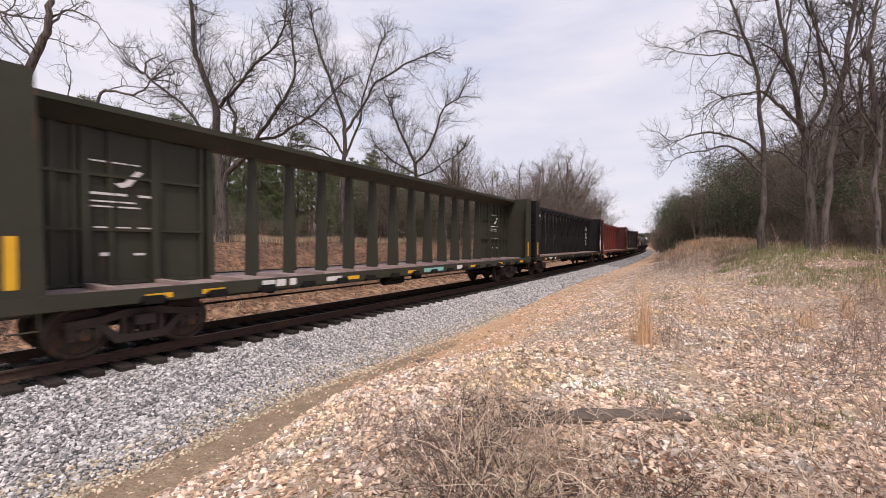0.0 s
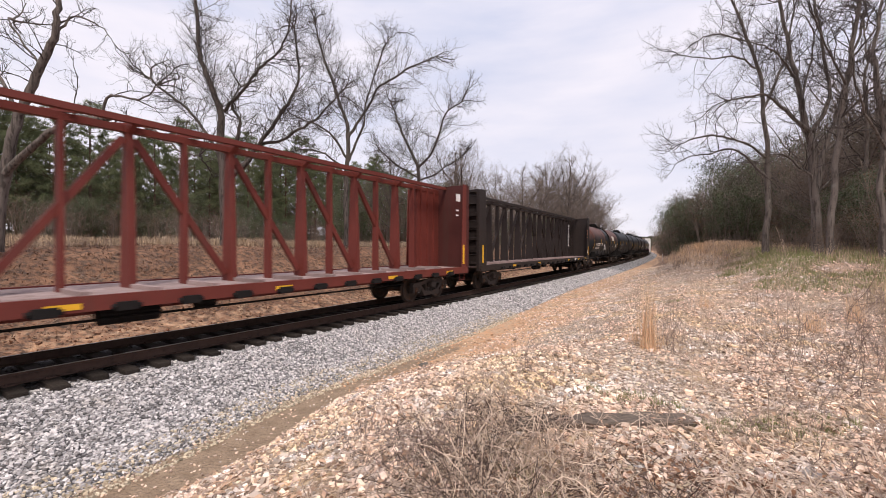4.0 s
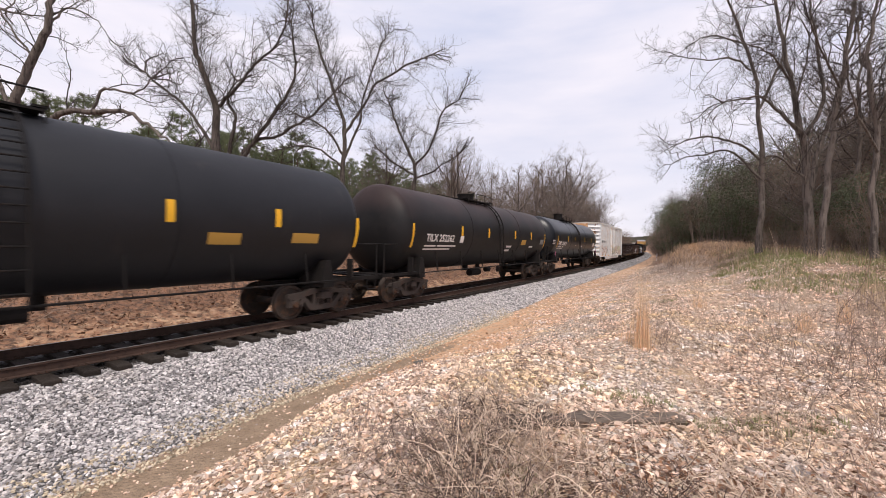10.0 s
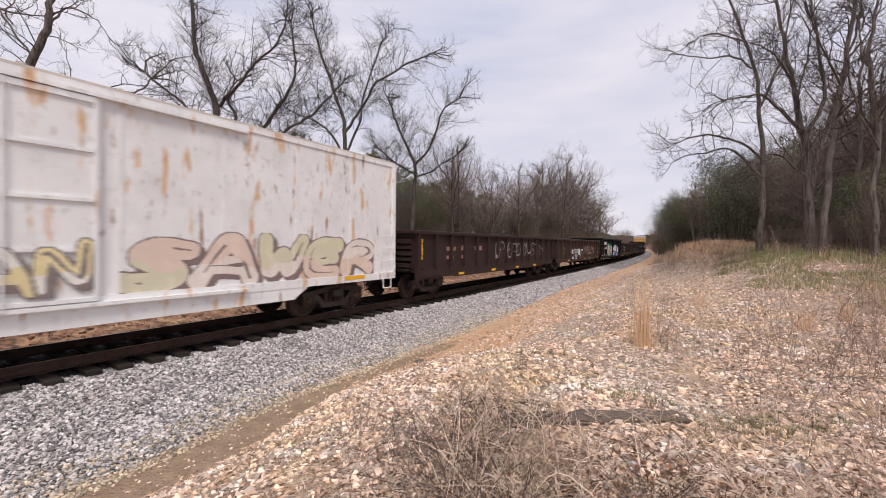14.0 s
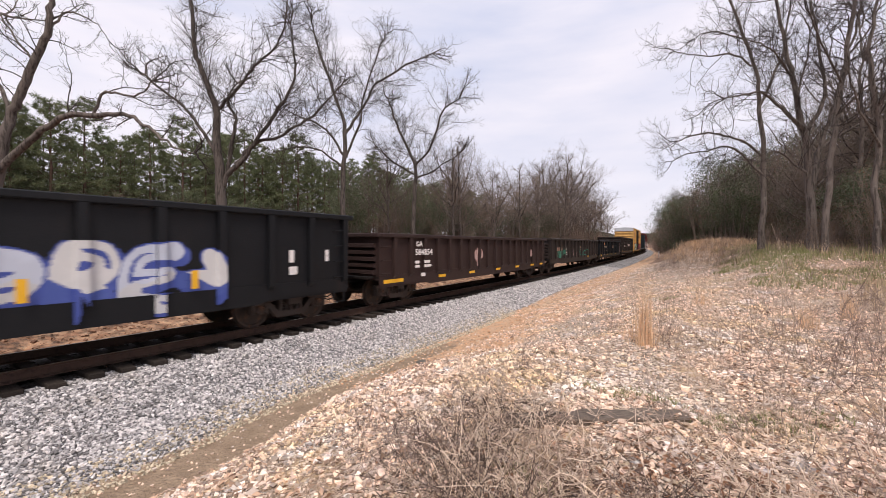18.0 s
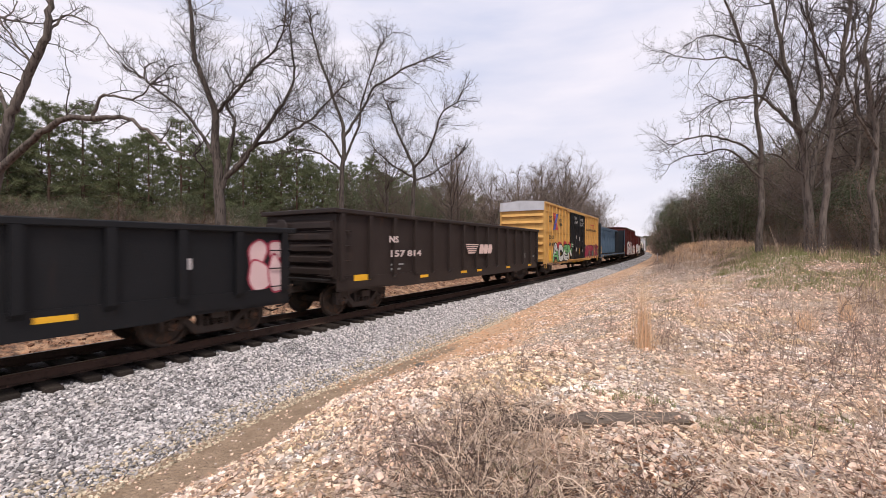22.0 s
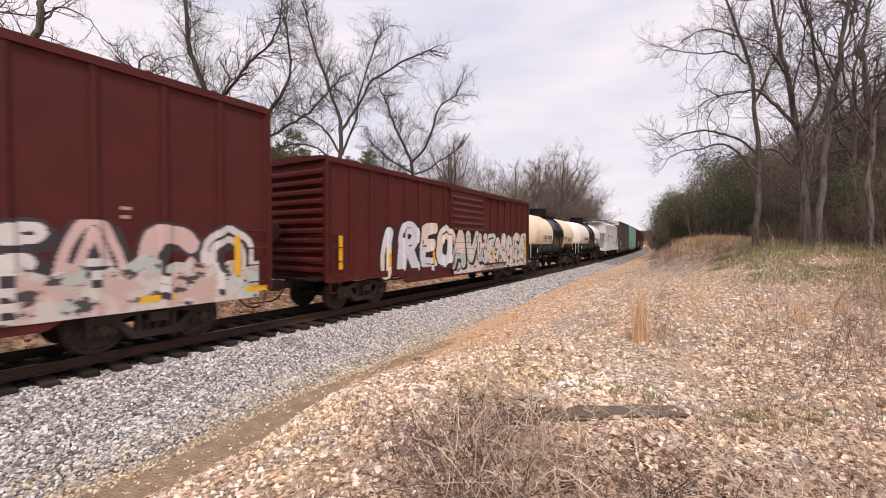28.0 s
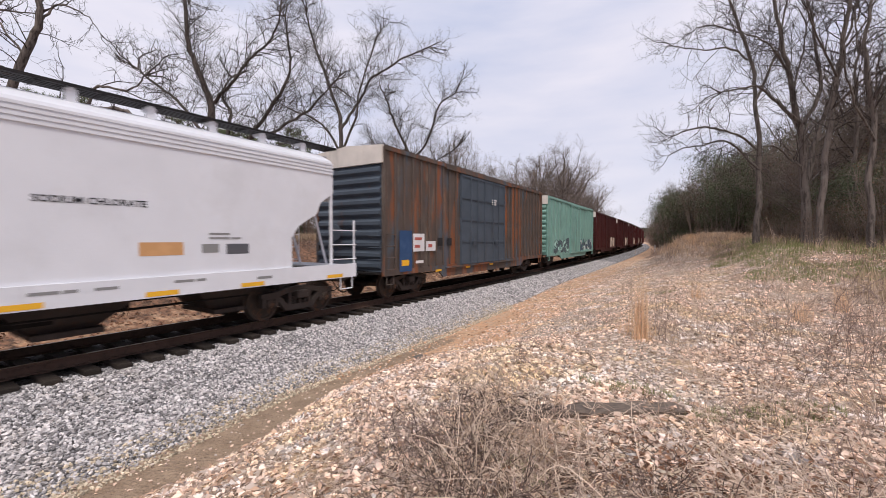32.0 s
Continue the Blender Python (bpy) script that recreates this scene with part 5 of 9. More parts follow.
# ---- covered hopper ----
def covered_hopper(label, L, paint_, roof_paint):
    car = thing("covered_hopper", label, "hopper car", group="freight train")
    h, half = L / 2, 1.55
    running_gear(car, L, 1.75, 0.75)
    a, b = 1.0, L - 1.0
    # body: upright sides whose lower end corners are cut back
    bm = bmesh.new()
    cut = [(1.0, 4.05), (1.0, 3.30), (1.42, 3.02), (1.55, 2.72), (2.12, 2.38), (2.32, 2.10), (2.32, 1.35)]
    outline = [(u - h, z) for u, z in cut] + [(L - u - h, z) for u, z in reversed(cut)]
    for side in (1, -1):
        prism(bm, outline, side * (half - 0.05), side * half, "x")
    part("side_panel", bm, paint_, car)
    bm = bmesh.new()
    box(bm, -0.0125, 0.0125, a - h, b - h, 0, 0.05)
    flute = mesh_of("side_flute", bm, paint_)
    for side in (1, -1):
        for k in range(4):
            piece("side_flute", flute, car, pose(side * (half + 0.0125), 0, 3.80 + k * 0.085))
    bm = bmesh.new()
    prism(bm, [(-half, 4.02), (half, 4.02), (half - 0.06, 4.18), (half - 0.55, 4.42), (-half + 0.55, 4.42), (-half + 0.06, 4.18)], a - h, b - h)
    part("roof", bm, paint_, car)
    bm = bmesh.new()
    for side in (1, -1):
        box(bm, side * (half + 0.0), side * (half + 0.07), -h + 0.2, h - 0.2, 0.98, 1.36)
    part("side_sill", bm, paint_, car)
    for e in (-1, 1):
        bm = bmesh.new()
        y0 = e * (h - 1.0)
        box(bm, -half + 0.02, half - 0.02, y0, y0 - e * 0.05, 3.1, 4.05)
        prism(bm, [(-half + 0.02, 4.0), (half - 0.02, 4.0), (half - 0.06, 4.18), (half - 0.55, 4.42), (-half + 0.55, 4.42), (-half + 0.06, 4.18)], min(y0, y0 - e * 0.05), max(y0, y0 - e * 0.05))
        # the slope sheet runs in under the roof and turns back down to the sill
        way = [(1.0, 3.36), (1.42, 3.02), (2.12, 2.38), (2.32, 2.10), (2.32, 1.33)]
        for grow in (0.0, 0.04):
            rows = [[bm.verts.new((x, e * (h - u - grow), z)) for x in (-half + 0.052, half - 0.052)] for u, z in way]
            for (p0, p1), (q0, q1) in zip(rows, rows[1:]):
                bm.faces.new((p0, p1, q1, q0))
        part("slope_sheet", bm, paint_, car)
        bm = bmesh.new()
        box(bm, -0.75, 0.75, e * (h - 1.0), e * (h - 0.5), 4.44, 4.47)
        part("roof_end", bm, paint_, car)
        bm = bmesh.new()
        for x in (-0.6, 0.6):
            bar(bm, (x, e * (h - 0.40), 1.25), (x, e * (h - 1.0), 3.3), 0.05)
        part("end_strut", bm, paint_, car)
        bm = bmesh.new()
        for x in (-half, half):
            k = 0.04 if x > 0 else -0.04
            box(bm, x - k, x, e * (h - 0.22), e * (h - 0.18), 1.0, 2.6)
            box(bm, x - 1.5 * k, x, e * (h - 1.08), e * (h - 1.02), 1.0, 3.3)
        box(bm, -half, half, e * (h - 0.24), e * (h - 0.16), 1.0, 1.3)
        part("end_frame", bm, paint_, car)
        ladder(car, half + 0.02, min(e * (h - 0.2), e * (h - 1.05)), max(e * (h - 0.2), e * (h - 1.05)), 1.5, 2.5, paint_, 0.4)
        end_ladder(car, e * (h - 0.2), -half + 0.05, -half + 0.55, 1.4, 4.0, paint_, e, 0.4)
        bm = bmesh.new()
        for x in (-half + 0.05, -half + 0.55):
            rod(bm, (x, e * (h - 0.16), 1.2), (x, e * (h - 0.16), 4.2), 0.016, 6)
        part("end_ladder_rail", bm, paint_, car)
        bm = bmesh.new()
        box(bm, -half, half, e * (h - 1.2), e * (h - 0.2), 1.28, 1.32)
        part("end_platform", bm, paint_, car)
        stirrup(car, e * (h - 0.55) - 0.22, 1.0, half + 0.03, paint_, 0.44)
    # hoppers with gates
    for y in (-3.0, 0.0, 3.0):
        bm = bmesh.new()
        lo = [(-0.5, -0.45), (0.5, -0.45), (0.5, 0.45), (-0.5, 0.45)]
        hi = [(-1.3, -1.35), (1.3, -1.35), (1.3, 1.35), (-1.3, 1.35)]
        vl = [bm.verts.new((x, y + d, 0.42)) for x, d in lo]
        vh = [bm.verts.new((x, y + d, 1.35)) for x, d in hi]
        for i in range(4):
            bm.faces.new((vl[i], vl[(i + 1) % 4], vh[(i + 1) % 4], vh[i]))
        bm.faces.new(vl[::-1])
        bmesh.ops.recalc_face_normals(bm, faces=bm.faces[:])
        box(bm, -0.75, 0.75, y - 0.5, y + 0.5, 0.34, 0.44)
        part("hopper", bm, M["truck"], car)
    # running boards on posts, hatches
    bm = bmesh.new()
    for x0, x1 in ((0.72, 1.10), (-1.10, -0.72)):
        bm = bmesh.new()
        for k in range(5):
            xx = x0 + (x1 - x0) * k / 4
            box(bm, xx - 0.03, xx + 0.03, -h + 0.5, h - 0.5, 4.62, 4.66)
        for k in range(14):
            yy = -h + 0.6 + k * (2 * h - 1.2) / 13
            box(bm, x0 - 0.03, x1 + 0.03, yy - 0.02, yy + 0.02, 4.60, 4.63)
        part("running_board", bm, roof_paint, car, "dark grated roof walkway")
    bm = bmesh.new()
    box(bm, 1.134, 1.16, -h + 0.5, h - 0.5, 4.62, 4.67)
    part("edge_beam", bm, roof_paint, car)
    bm = bmesh.new()
    box(bm, -0.03, 0.03, -0.08, 0.08, 4.22, 4.60)
    box(bm, -0.30, 0.06, -0.04, 0.04, 4.56, 4.62)
    bracket = mesh_of("bracket", bm, paint_)
    for k in range(9):
        piece("bracket", bracket, car, pose(1.06, -h + 1.6 + k * (L - 3.2) / 8, 0))
    for k in range(4):
        bm = bmesh.new()
        y = -3.75 + 2.5 * k
        rod(bm, (0, y, 4.40), (0, y, 4.56), 0.42, 18)
        part("hatch", bm, paint_, car)
    return car, half


# ---- the train, car by car ----
P = {}
P["olive"] = paint("olive_paint", (0.042, 0.040, 0.028), 0.65, 0.9)
P["soot"] = paint("sooty_black_paint", (0.013, 0.011, 0.011), 0.3, 0.25)
P["red"] = paint("faded_red_paint", (0.145, 0.032, 0.024), 0.4, 0.2)
# bulkhead ends of the red flat car, darker than its sides
P["red_end"] = paint("dark_red_steel", (0.075, 0.022, 0.019), 0.6, 0.3)
P["umber"] = paint("brown_black_paint", (0.028, 0.020, 0.018), 0.4, 0.45)
P["blue"] = paint("faded_blue_paint", (0.085, 0.13, 0.185), 0.55, 0.35)
P["tank"] = mat("tank_black", (0.007, 0.0075, 0.010), 0.36, 0.0, (((0.014, 0.0145, 0.018), 1.2, 0.48, 0.3, 0.6, (1, 0.4, 1)), ((0.06, 0.05, 0.042), 3, 0.6, 0.15, 0.4, (0.6, 0.6, 0.15))), 0.015, 6, 0.2, gloss=0.4)
P["tank_grey"] = mat("tank_dull_black", (0.0085, 0.0088, 0.0115), 0.55, 0.0, (((0.016, 0.016, 0.019), 1.0, 0.45, 0.3, 0.7, (1, 0.4, 1)), ((0.05, 0.042, 0.038), 3, 0.6, 0.15, 0.35, (0.6, 0.6, 0.15))), 0.015, 6, 0.2, gloss=0.38)
P["rust"] = paint("rust_brown_paint", (0.055, 0.031, 0.024), 0.5, 0.6)
P["brown"] = paint("oxide_brown_paint", (0.034, 0.0195, 0.0175), 0.4, 0.25, 0.6, 0.15)
P["nsblack"] = paint("gondola_black_paint", (0.0075, 0.0078, 0.0095), 0.16, 0.08, 0.55, 0.15)
P["white"] = mat("stained_white_paint", (0.80, 0.795, 0.79), 0.6, 0.0, (
    ((0.62, 0.61, 0.605), 1.1, 0.48, 0.25, 0.6, EVEN), ((0.62, 0.34, 0.12), 3.0, 0.58, 0.06, 0.8, (0.4, 1.2, 0.26)),
    ((0.28, 0.12, 0.05), 4.2, 0.615, 0.05, 0.85, (0.4, 1.3, 0.24)), ((0.34, 0.31, 0.29), 9, 0.58, 0.12, 0.5, (1, 1, 0.5))), 0.015, 25, 0.05)
P["yellow"] = paint("boxcar_yellow_paint", (0.58, 0.33, 0.105), 0.3, 0.15, 0.5, 0.3)
P["oxide"] = paint("boxcar_red_paint", (0.080, 0.0135, 0.0115), 0.3, 0.12, 0.6, 0.12)
P["dkred"] = paint("dark_boxcar_red_paint", (0.062, 0.013, 0.012), 0.4, 0.2, 0.6, 0.15)
P["cream"] = mat("tank_cream", (0.80, 0.66, 0.50), 0.5, 0.0, (((0.72, 0.48, 0.28), 0.9, 0.5, 0.3, 0.45, (1, 0.5, 1)), ((0.45, 0.36, 0.28), 3, 0.62, 0.12, 0.5, (0.6, 0.6, 0.15))), 0.01, 6, 0.06)
P["off_white"] = mat("tank_off_white", (0.80, 0.74, 0.68), 0.5, 0.0, (((0.70, 0.58, 0.46), 0.9, 0.52, 0.3, 0.4, (1, 0.5, 1)), ((0.50, 0.42, 0.36), 3, 0.62, 0.12, 0.5, (0.6, 0.6, 0.15))), 0.01, 6, 0.06)
P["hopper"] = mat("hopper_white", (0.70, 0.70, 0.73), 0.5, 0.0, (((0.58, 0.57, 0.58), 1.0, 0.48, 0.3, 0.6, EVEN), ((0.45, 0.40, 0.37), 3, 0.63, 0.12, 0.5, (0.6, 0.6, 0.12))), 0.01, 25, 0.04)
P["patina"] = mat("weathered_brown_paint", (0.095, 0.072, 0.060), 0.7, 0.0, (
    ((0.24, 0.082, 0.034), 1.6, 0.49, 0.10, 0.9, (1, 1, 0.18)), ((0.08, 0.098, 0.12), 1.3, 0.53, 0.08, 0.85, (1, 1, 0.3)),
    ((0.24, 0.20, 0.16), 4.0, 0.58, 0.15, 0.6, (0.6, 0.6, 0.1))), 0.02, 25, 0.2)
# bulkhead ends of the blue flat car, much darker than its sides
P["slate_end"] = paint("dark_blue_steel", (0.0175, 0.0210, 0.0260), 0.6, 0.5)
P["slate"] = paint("slate_blue_paint", (0.070, 0.086, 0.108), 0.5, 0.35)
P["mint"] = paint("mint_green_paint", (0.22, 0.38, 0.325), 0.4, 0.2, 0.55, 0.25)
P["pale"] = paint("pale_roof_paint", (0.62, 0.56, 0.50), 0.3, 0.2)
P["silver"] = paint("galvanised_roof", (0.52, 0.52, 0.55), 0.3, 0.2)


def oxide_top(name, base, over, z0, z1):
    """Tank paint whose upper half has turned to a rusty red that begins at an uneven line."""
    m = mat(name, base, 0.55, 0.0, (((0.032, 0.029, 0.028), 1.2, 0.48, 0.3, 0.5, (1, 0.4, 1)),), 0.015, 6, 0.2)
    n, l = m.node_tree.nodes, m.node_tree.links
    shader = n["Principled BSDF"]
    old = shader.inputs["Base Color"].links[0].from_socket
    tc = n.new("ShaderNodeTexCoord")
    sep = n.new("ShaderNodeSeparateXYZ")
    nz = n.new("ShaderNodeTexNoise")
    nz.inputs["Scale"].default_value, nz.inputs["Detail"].default_value = 0.9, 6
    add = n.new("ShaderNodeMath")
    add.operation = "MULTIPLY_ADD"
    add.inputs[1].default_value = 1.6
    mr = n.new("ShaderNodeMapRange")
    mr.inputs["From Min"].default_value, mr.inputs["From Max"].default_value = z0 + 0.8, z1 + 0.8
    mr.inputs["To Max"].default_value = 0.85
    mx = n.new("ShaderNodeMix")
    mx.data_type = "RGBA"
    mx.inputs["B"].default_value = (*over, 1)
    l.new(tc.outputs["Object"], sep.inputs["Vector"])
    l.new(tc.outputs["Object"], nz.inputs["Vector"])
    l.new(nz.outputs["Fac"], add.inputs[0])
    l.new(sep.outputs["Z"], add.inputs[2])
    l.new(add.outputs["Value"], mr.inputs["Value"])
    l.new(mr.outputs["Result"], mx.inputs["Factor"])
    l.new(old, mx.inputs["A"])
    l.new(mx.outputs["Result"], shader.inputs["Base Color"])
    return m


P["tank_red"] = oxide_top("red_topped_tank", (0.018, 0.018, 0.020), (0.125, 0.048, 0.033), 2.7, 3.5)
P["tank_brown"] = oxide_top("brown_topped_tank", (0.012, 0.011, 0.0115), (0.045, 0.026, 0.023), 3.0, 4.2)
CARS = []


def couple(car, a, b):
    CARS.append((car, (a + b) / 2))


def centerbeams():
    L = 21.6
    car, x = centerbeam("olive centre-beam flat car with sheeted ends, empty", L, 4.68, P["olive"], 1.16, style="plate", solid=3.7)
    for u in (2.2, 19.7):
        bm = bmesh.new()
        y = u - L / 2
        prism(bm, [(y - 0.22, 3.22), (y - 0.05, 3.26), (y + 0.16, 3.52), (y + 0.28, 3.50), (y + 0.20, 3.40), (y + 0.05, 3.20), (y - 0.10, 3.14)], 0.135, 0.139, "x")
        part("owner_mark", bm, M["white"], car)
        bars(car, [(u - 0.6, 3.62, 1.0, 0.03), (u - 0.6, 2.98, 1.2, 0.05), (u - 0.6, 2.84, 0.9, 0.03), (u - 0.6, 2.74, 0.9, 0.03), (u - 0.55, 2.32, 1.1, 0.04), (u - 0.45, 1.78, 0.2, 0.07), (u + 0.1, 1.78, 0.3, 0.05)], L, 0.132, M["white"])
    bars(car, [(4.3, 1.02, 1.1, 0.16), (6.2, 1.02, 0.6, 0.12), (13.1, 1.0, 0.5, 0.15)], L, 1.515, M["white"])
    teal = flat((0.25, 0.50, 0.46))
    plates(car, [11.4, ], 1.07, L, 1.515, 1.3, 0.14, teal)
    plates(car, [2.2, 3.2, 7.2, 10.0, 14.5, 17.4, 20.2], 1.06, L, 1.515)
    couple(car, 1.15, 22.75)
    car, x = centerbeam("sooty black centre-beam flat car with open truss, empty", L, 4.70, P["soot"], 1.06)
    bars(car, [(20.1, 3.8 - 0.13 * i, 0.75, 0.08) for i in range(4)] + [(20.1, 3.1 - 0.13 * i, 0.75, 0.08) for i in range(5)] + [(20.1, 2.35 - 0.13 * i, 0.75, 0.08) for i in range(4)], L, 0.13, M["white"])
    bars(car, [(20.95, 3.7, 0.5, 0.07), (20.95, 3.5, 0.35, 0.06)], L, x, M["white"])
    blob_tag(car, [(21.12, 2.32, 0.24, 0.24, 0.0), (20.92, 2.1, 0.17, 0.2, 0.0), (21.28, 2.12, 0.2, 0.22, 0.0), (21.08, 1.98, 0.22, 0.24, 0.0), (21.02, 1.65, 0.14, 0.36, -0.1), (20.82, 1.98, 0.08, 0.12, 0.0)], L, x, (0.78, 0.74, 0.75), (0.62, 0.56, 0.57), "white sprayed mushroom-like tag", 0.02)
    graffiti(car, 20.8, 21.45, 2.6, 3.0, L, lambda u: x, [(0.45, 0.44, 0.44)], (0.16, 0.16, 0.16), None, 6, 3, 0.03, "grey sprayed scrawl", 0.05, 0.02)
    plates(car, [1.9, 4.4, 9.0, 13.0, 17.0, 20.2], 1.06, L, 1.515)
    bars(car, [(2.6, 1.0, 0.9, 0.14), (4.0, 1.0, 0.5, 0.13), (0.35, 3.75, 0.3, 0.12)], L, 1.515, M["white"])
    couple(car, 24.0, 45.6)
    L = 21.8
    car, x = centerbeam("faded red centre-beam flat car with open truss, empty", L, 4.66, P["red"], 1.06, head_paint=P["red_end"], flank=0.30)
    plates(car, [2.2, 5.5, 9.0, 13.0, 17.0, 20.4], 1.06, L, 1.515)
    bars(car, [(20.9, 3.9, 0.35, 0.3), (20.9, 3.5, 0.4, 0.06), (20.9, 3.3, 0.4, 0.06)], L, x, M["white"])
    couple(car, 46.85, 68.65)
    car, x = centerbeam("dark brown centre-beam flat car with rusty truss, empty", L, 4.66, P["umber"], 1.06)
    bars(car, [(19.8, 3.95 - 0.14 * i, 0.5, 0.09) for i in range(14)], L, 0.13, M["white"])
    bars(car, [(21.0, 3.5 - 0.12 * i, 0.6, 0.06) for i in range(4)] + [(21.0, 2.9, 0.5, 0.05)], L, x, flat((0.45, 0.20, 0.12)))
    bm = bmesh.new()
    lathe(bm, [(0.12, 0), (0.15, 0.001), (0.15, 0.004), (0.12, 0.005)], 20, (x, 21.35 - L / 2, 1.65))
    part("round_mark", bm, M["white"], car)
    plates(car, [14.9, 18.0, 20.4, 4.0, 8.0], 1.08, L, 1.515)
    bars(car, [(16.6, 1.02, 0.6, 0.16), (17.3, 1.02, 0.2, 0.12)], L, 1.515, M["white"])
    couple(car, 69.85, 91.65)
    L = 21.9
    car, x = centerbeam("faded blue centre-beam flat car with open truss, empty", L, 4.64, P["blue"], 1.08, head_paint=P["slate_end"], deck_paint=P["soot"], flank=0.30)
    plates(car, [1.7, 4.5, 9.0, 13.0, 17.0, 20.4], 1.06, L, 1.515)
    bars(car, [(21.1, 2.4, 0.5, 0.08), (21.1, 2.2, 0.6, 0.1), (21.1, 2.05, 0.4, 0.06)], L, x, M["white"])
    couple(car, 342.4, 364.3)


def tanks():
    L, r, zc = 16.5, 1.60, 2.64
    def stripes(car, us=(0.95, 4.4, 7.0, 10.3, 12.8, 15.4)):
        """Upright yellow stripes: long thin ones on the heads, short ones between."""
        for k, u in enumerate(us):
            tall = k in (0, 5)
            shell_patch(car, u, u + (0.11 if tall else 0.15), 1.95 if tall else 2.42, 2.80 if tall else 2.85, L, r, zc, M["yellow"], "reflector")
    spans = [(92.8, 109.3), (110.05, 126.55), (127.4, 143.9), (144.85, 161.35), (161.95, 178.45)]
    car, _, sh = tank_car("black tank car with rusty red upper shell", L, r, zc, P["tank_red"], 7.9, band=(7.1, 9.1, P["tank_grey"]))
    stripes(car)
    shell_text(car, "NATX 251223", 1.9, 2.2, 0.26, L, r, zc, M["white"], 0.95)
    shell_bars(car, [(1.95, 2.02, 1.0, 0.06), (3.05, 2.02, 0.8, 0.06), (1.95, 1.9, 1.0, 0.05), (3.05, 1.9, 0.8, 0.05), (4.75, 2.2, 0.35, 0.28), (9.5, 2.1, 0.7, 0.12), (9.9, 1.9, 0.6, 0.1), (11.6, 2.1, 0.5, 0.05), (13.7, 2.05, 0.8, 0.35)], L, r, zc, M["white"])
    shell_patch(car, 11.25, 12.75, 2.78, 3.32, L, r, zc, P["pale"], "paper_patch")
    graffiti(car, 5.6, 6.9, 1.75, 2.4, L, lambda u: 1.57, [(0.7, 0.68, 0.66)], (0.42, 0.4, 0.39), None, 8, 3, 0.03, "small white sprayed tag", 0.055, 0.02)
    couple(car, *spans[0])
    car, _, sh = tank_car("dull black tank car with yellow reflective stripes", L, r, zc, P["tank_grey"], 8.6)
    stripes(car, (0.78, 4.0, 7.13, 10.06, 12.6, 15.5))
    shell_text(car, "ADMX 16321", 1.75, 2.2, 0.26, L, r, zc, M["stencil_grey"], 1.05)
    shell_bars(car, [(1.95, 2.0, 1.4, 0.05), (1.95, 1.88, 1.2, 0.05), (7.4, 1.9, 0.3, 0.15)], L, r, zc, M["stencil_grey"])
    couple(car, *spans[1])
    car, _, sh = tank_car("black tank car with faded yellow lettering", L, r, zc, P["tank_grey"], 8.0)
    stripes(car, (0.9, 4.3, 6.9, 10.8, 13.1, 15.7))
    shell_text(car, "MCTX 251307", 1.9, 2.2, 0.24, L, r, zc, M["dim_yellow"], 0.98)
    shell_bars(car, [(1.95, 2.0, 1.6, 0.06), (1.95, 1.87, 1.5, 0.06), (5.0, 2.2, 0.35, 0.22), (11.6, 2.0, 0.7, 0.25), (13.6, 2.05, 0.8, 0.25)], L, r, zc, M["dim_yellow"])
    couple(car, *spans[2])
    car, _, sh = tank_car("brown-black tank car with white lettering", L, r, zc, P["tank_brown"], 7.6)
    stripes(car)
    shell_text(car, "TILX 252262", 1.85, 2.18, 0.27, L, r, zc, M["white"], 0.98)
    shell_bars(car, [(1.8, 1.98, 0.8, 0.06), (2.7, 1.98, 1.4, 0.06), (1.8, 1.86, 1.9, 0.05), (4.35, 2.15, 0.3, 0.28), (9.4, 1.95, 0.7, 0.1), (9.4, 1.75, 0.6, 0.1), (12.8, 1.95, 0.6, 0.1)], L, r, zc, M["white"])
    shell_patch(car, 11.4, 12.1, 2.1, 2.38, L, r, zc, M["dim_yellow"], "label_plate")
    shell_bars(car, [(14.6, 2.15, 0.6, 0.3)], L, r, zc, M["stencil_grey"])
    couple(car, *spans[3])
    car, _, sh = tank_car("clean black tank car with bold white lettering", L, r, zc, P["tank"], 7.2, placard=flat((0.72, 0.22, 0.38)), dome=(0.36, 0.52))
    stripes(car, (1.5, 4.4, 6.6, 10.3, 13.2, 15.25))
    shell_text(car, "TAEX", 1.80, 2.14, 0.27, L, r, zc, M["white"], 0.86)
    shell_text(car, "30196", 2.87, 2.14, 0.27, L, r, zc, M["white"], 0.86)
    shell_bars(car, [(1.8, 1.98, 1.0, 0.06), (3.0, 1.98, 0.4, 0.06), (1.8, 1.86, 0.5, 0.05), (2.5, 1.86, 0.7, 0.05), (3.78, 2.34, 0.28, 0.025), (3.78, 2.12, 0.28, 0.025), (3.78, 2.12, 0.025, 0.24), (4.035, 2.12, 0.025, 0.24), (3.86, 2.2, 0.12, 0.07), (6.9, 2.12, 0.5, 0.04), (9.2, 2.0, 0.5, 0.12), (14.1, 2.05, 0.7, 0.35), (0.25, 2.2, 0.65, 0.05), (0.25, 2.32, 0.65, 0.05), (0.25, 2.44, 0.65, 0.05)], L, r, zc, M["white"])
    couple(car, *spans[4])
    # two short cream tank cars
    L, r, zc = 11.3, 1.43, 2.52
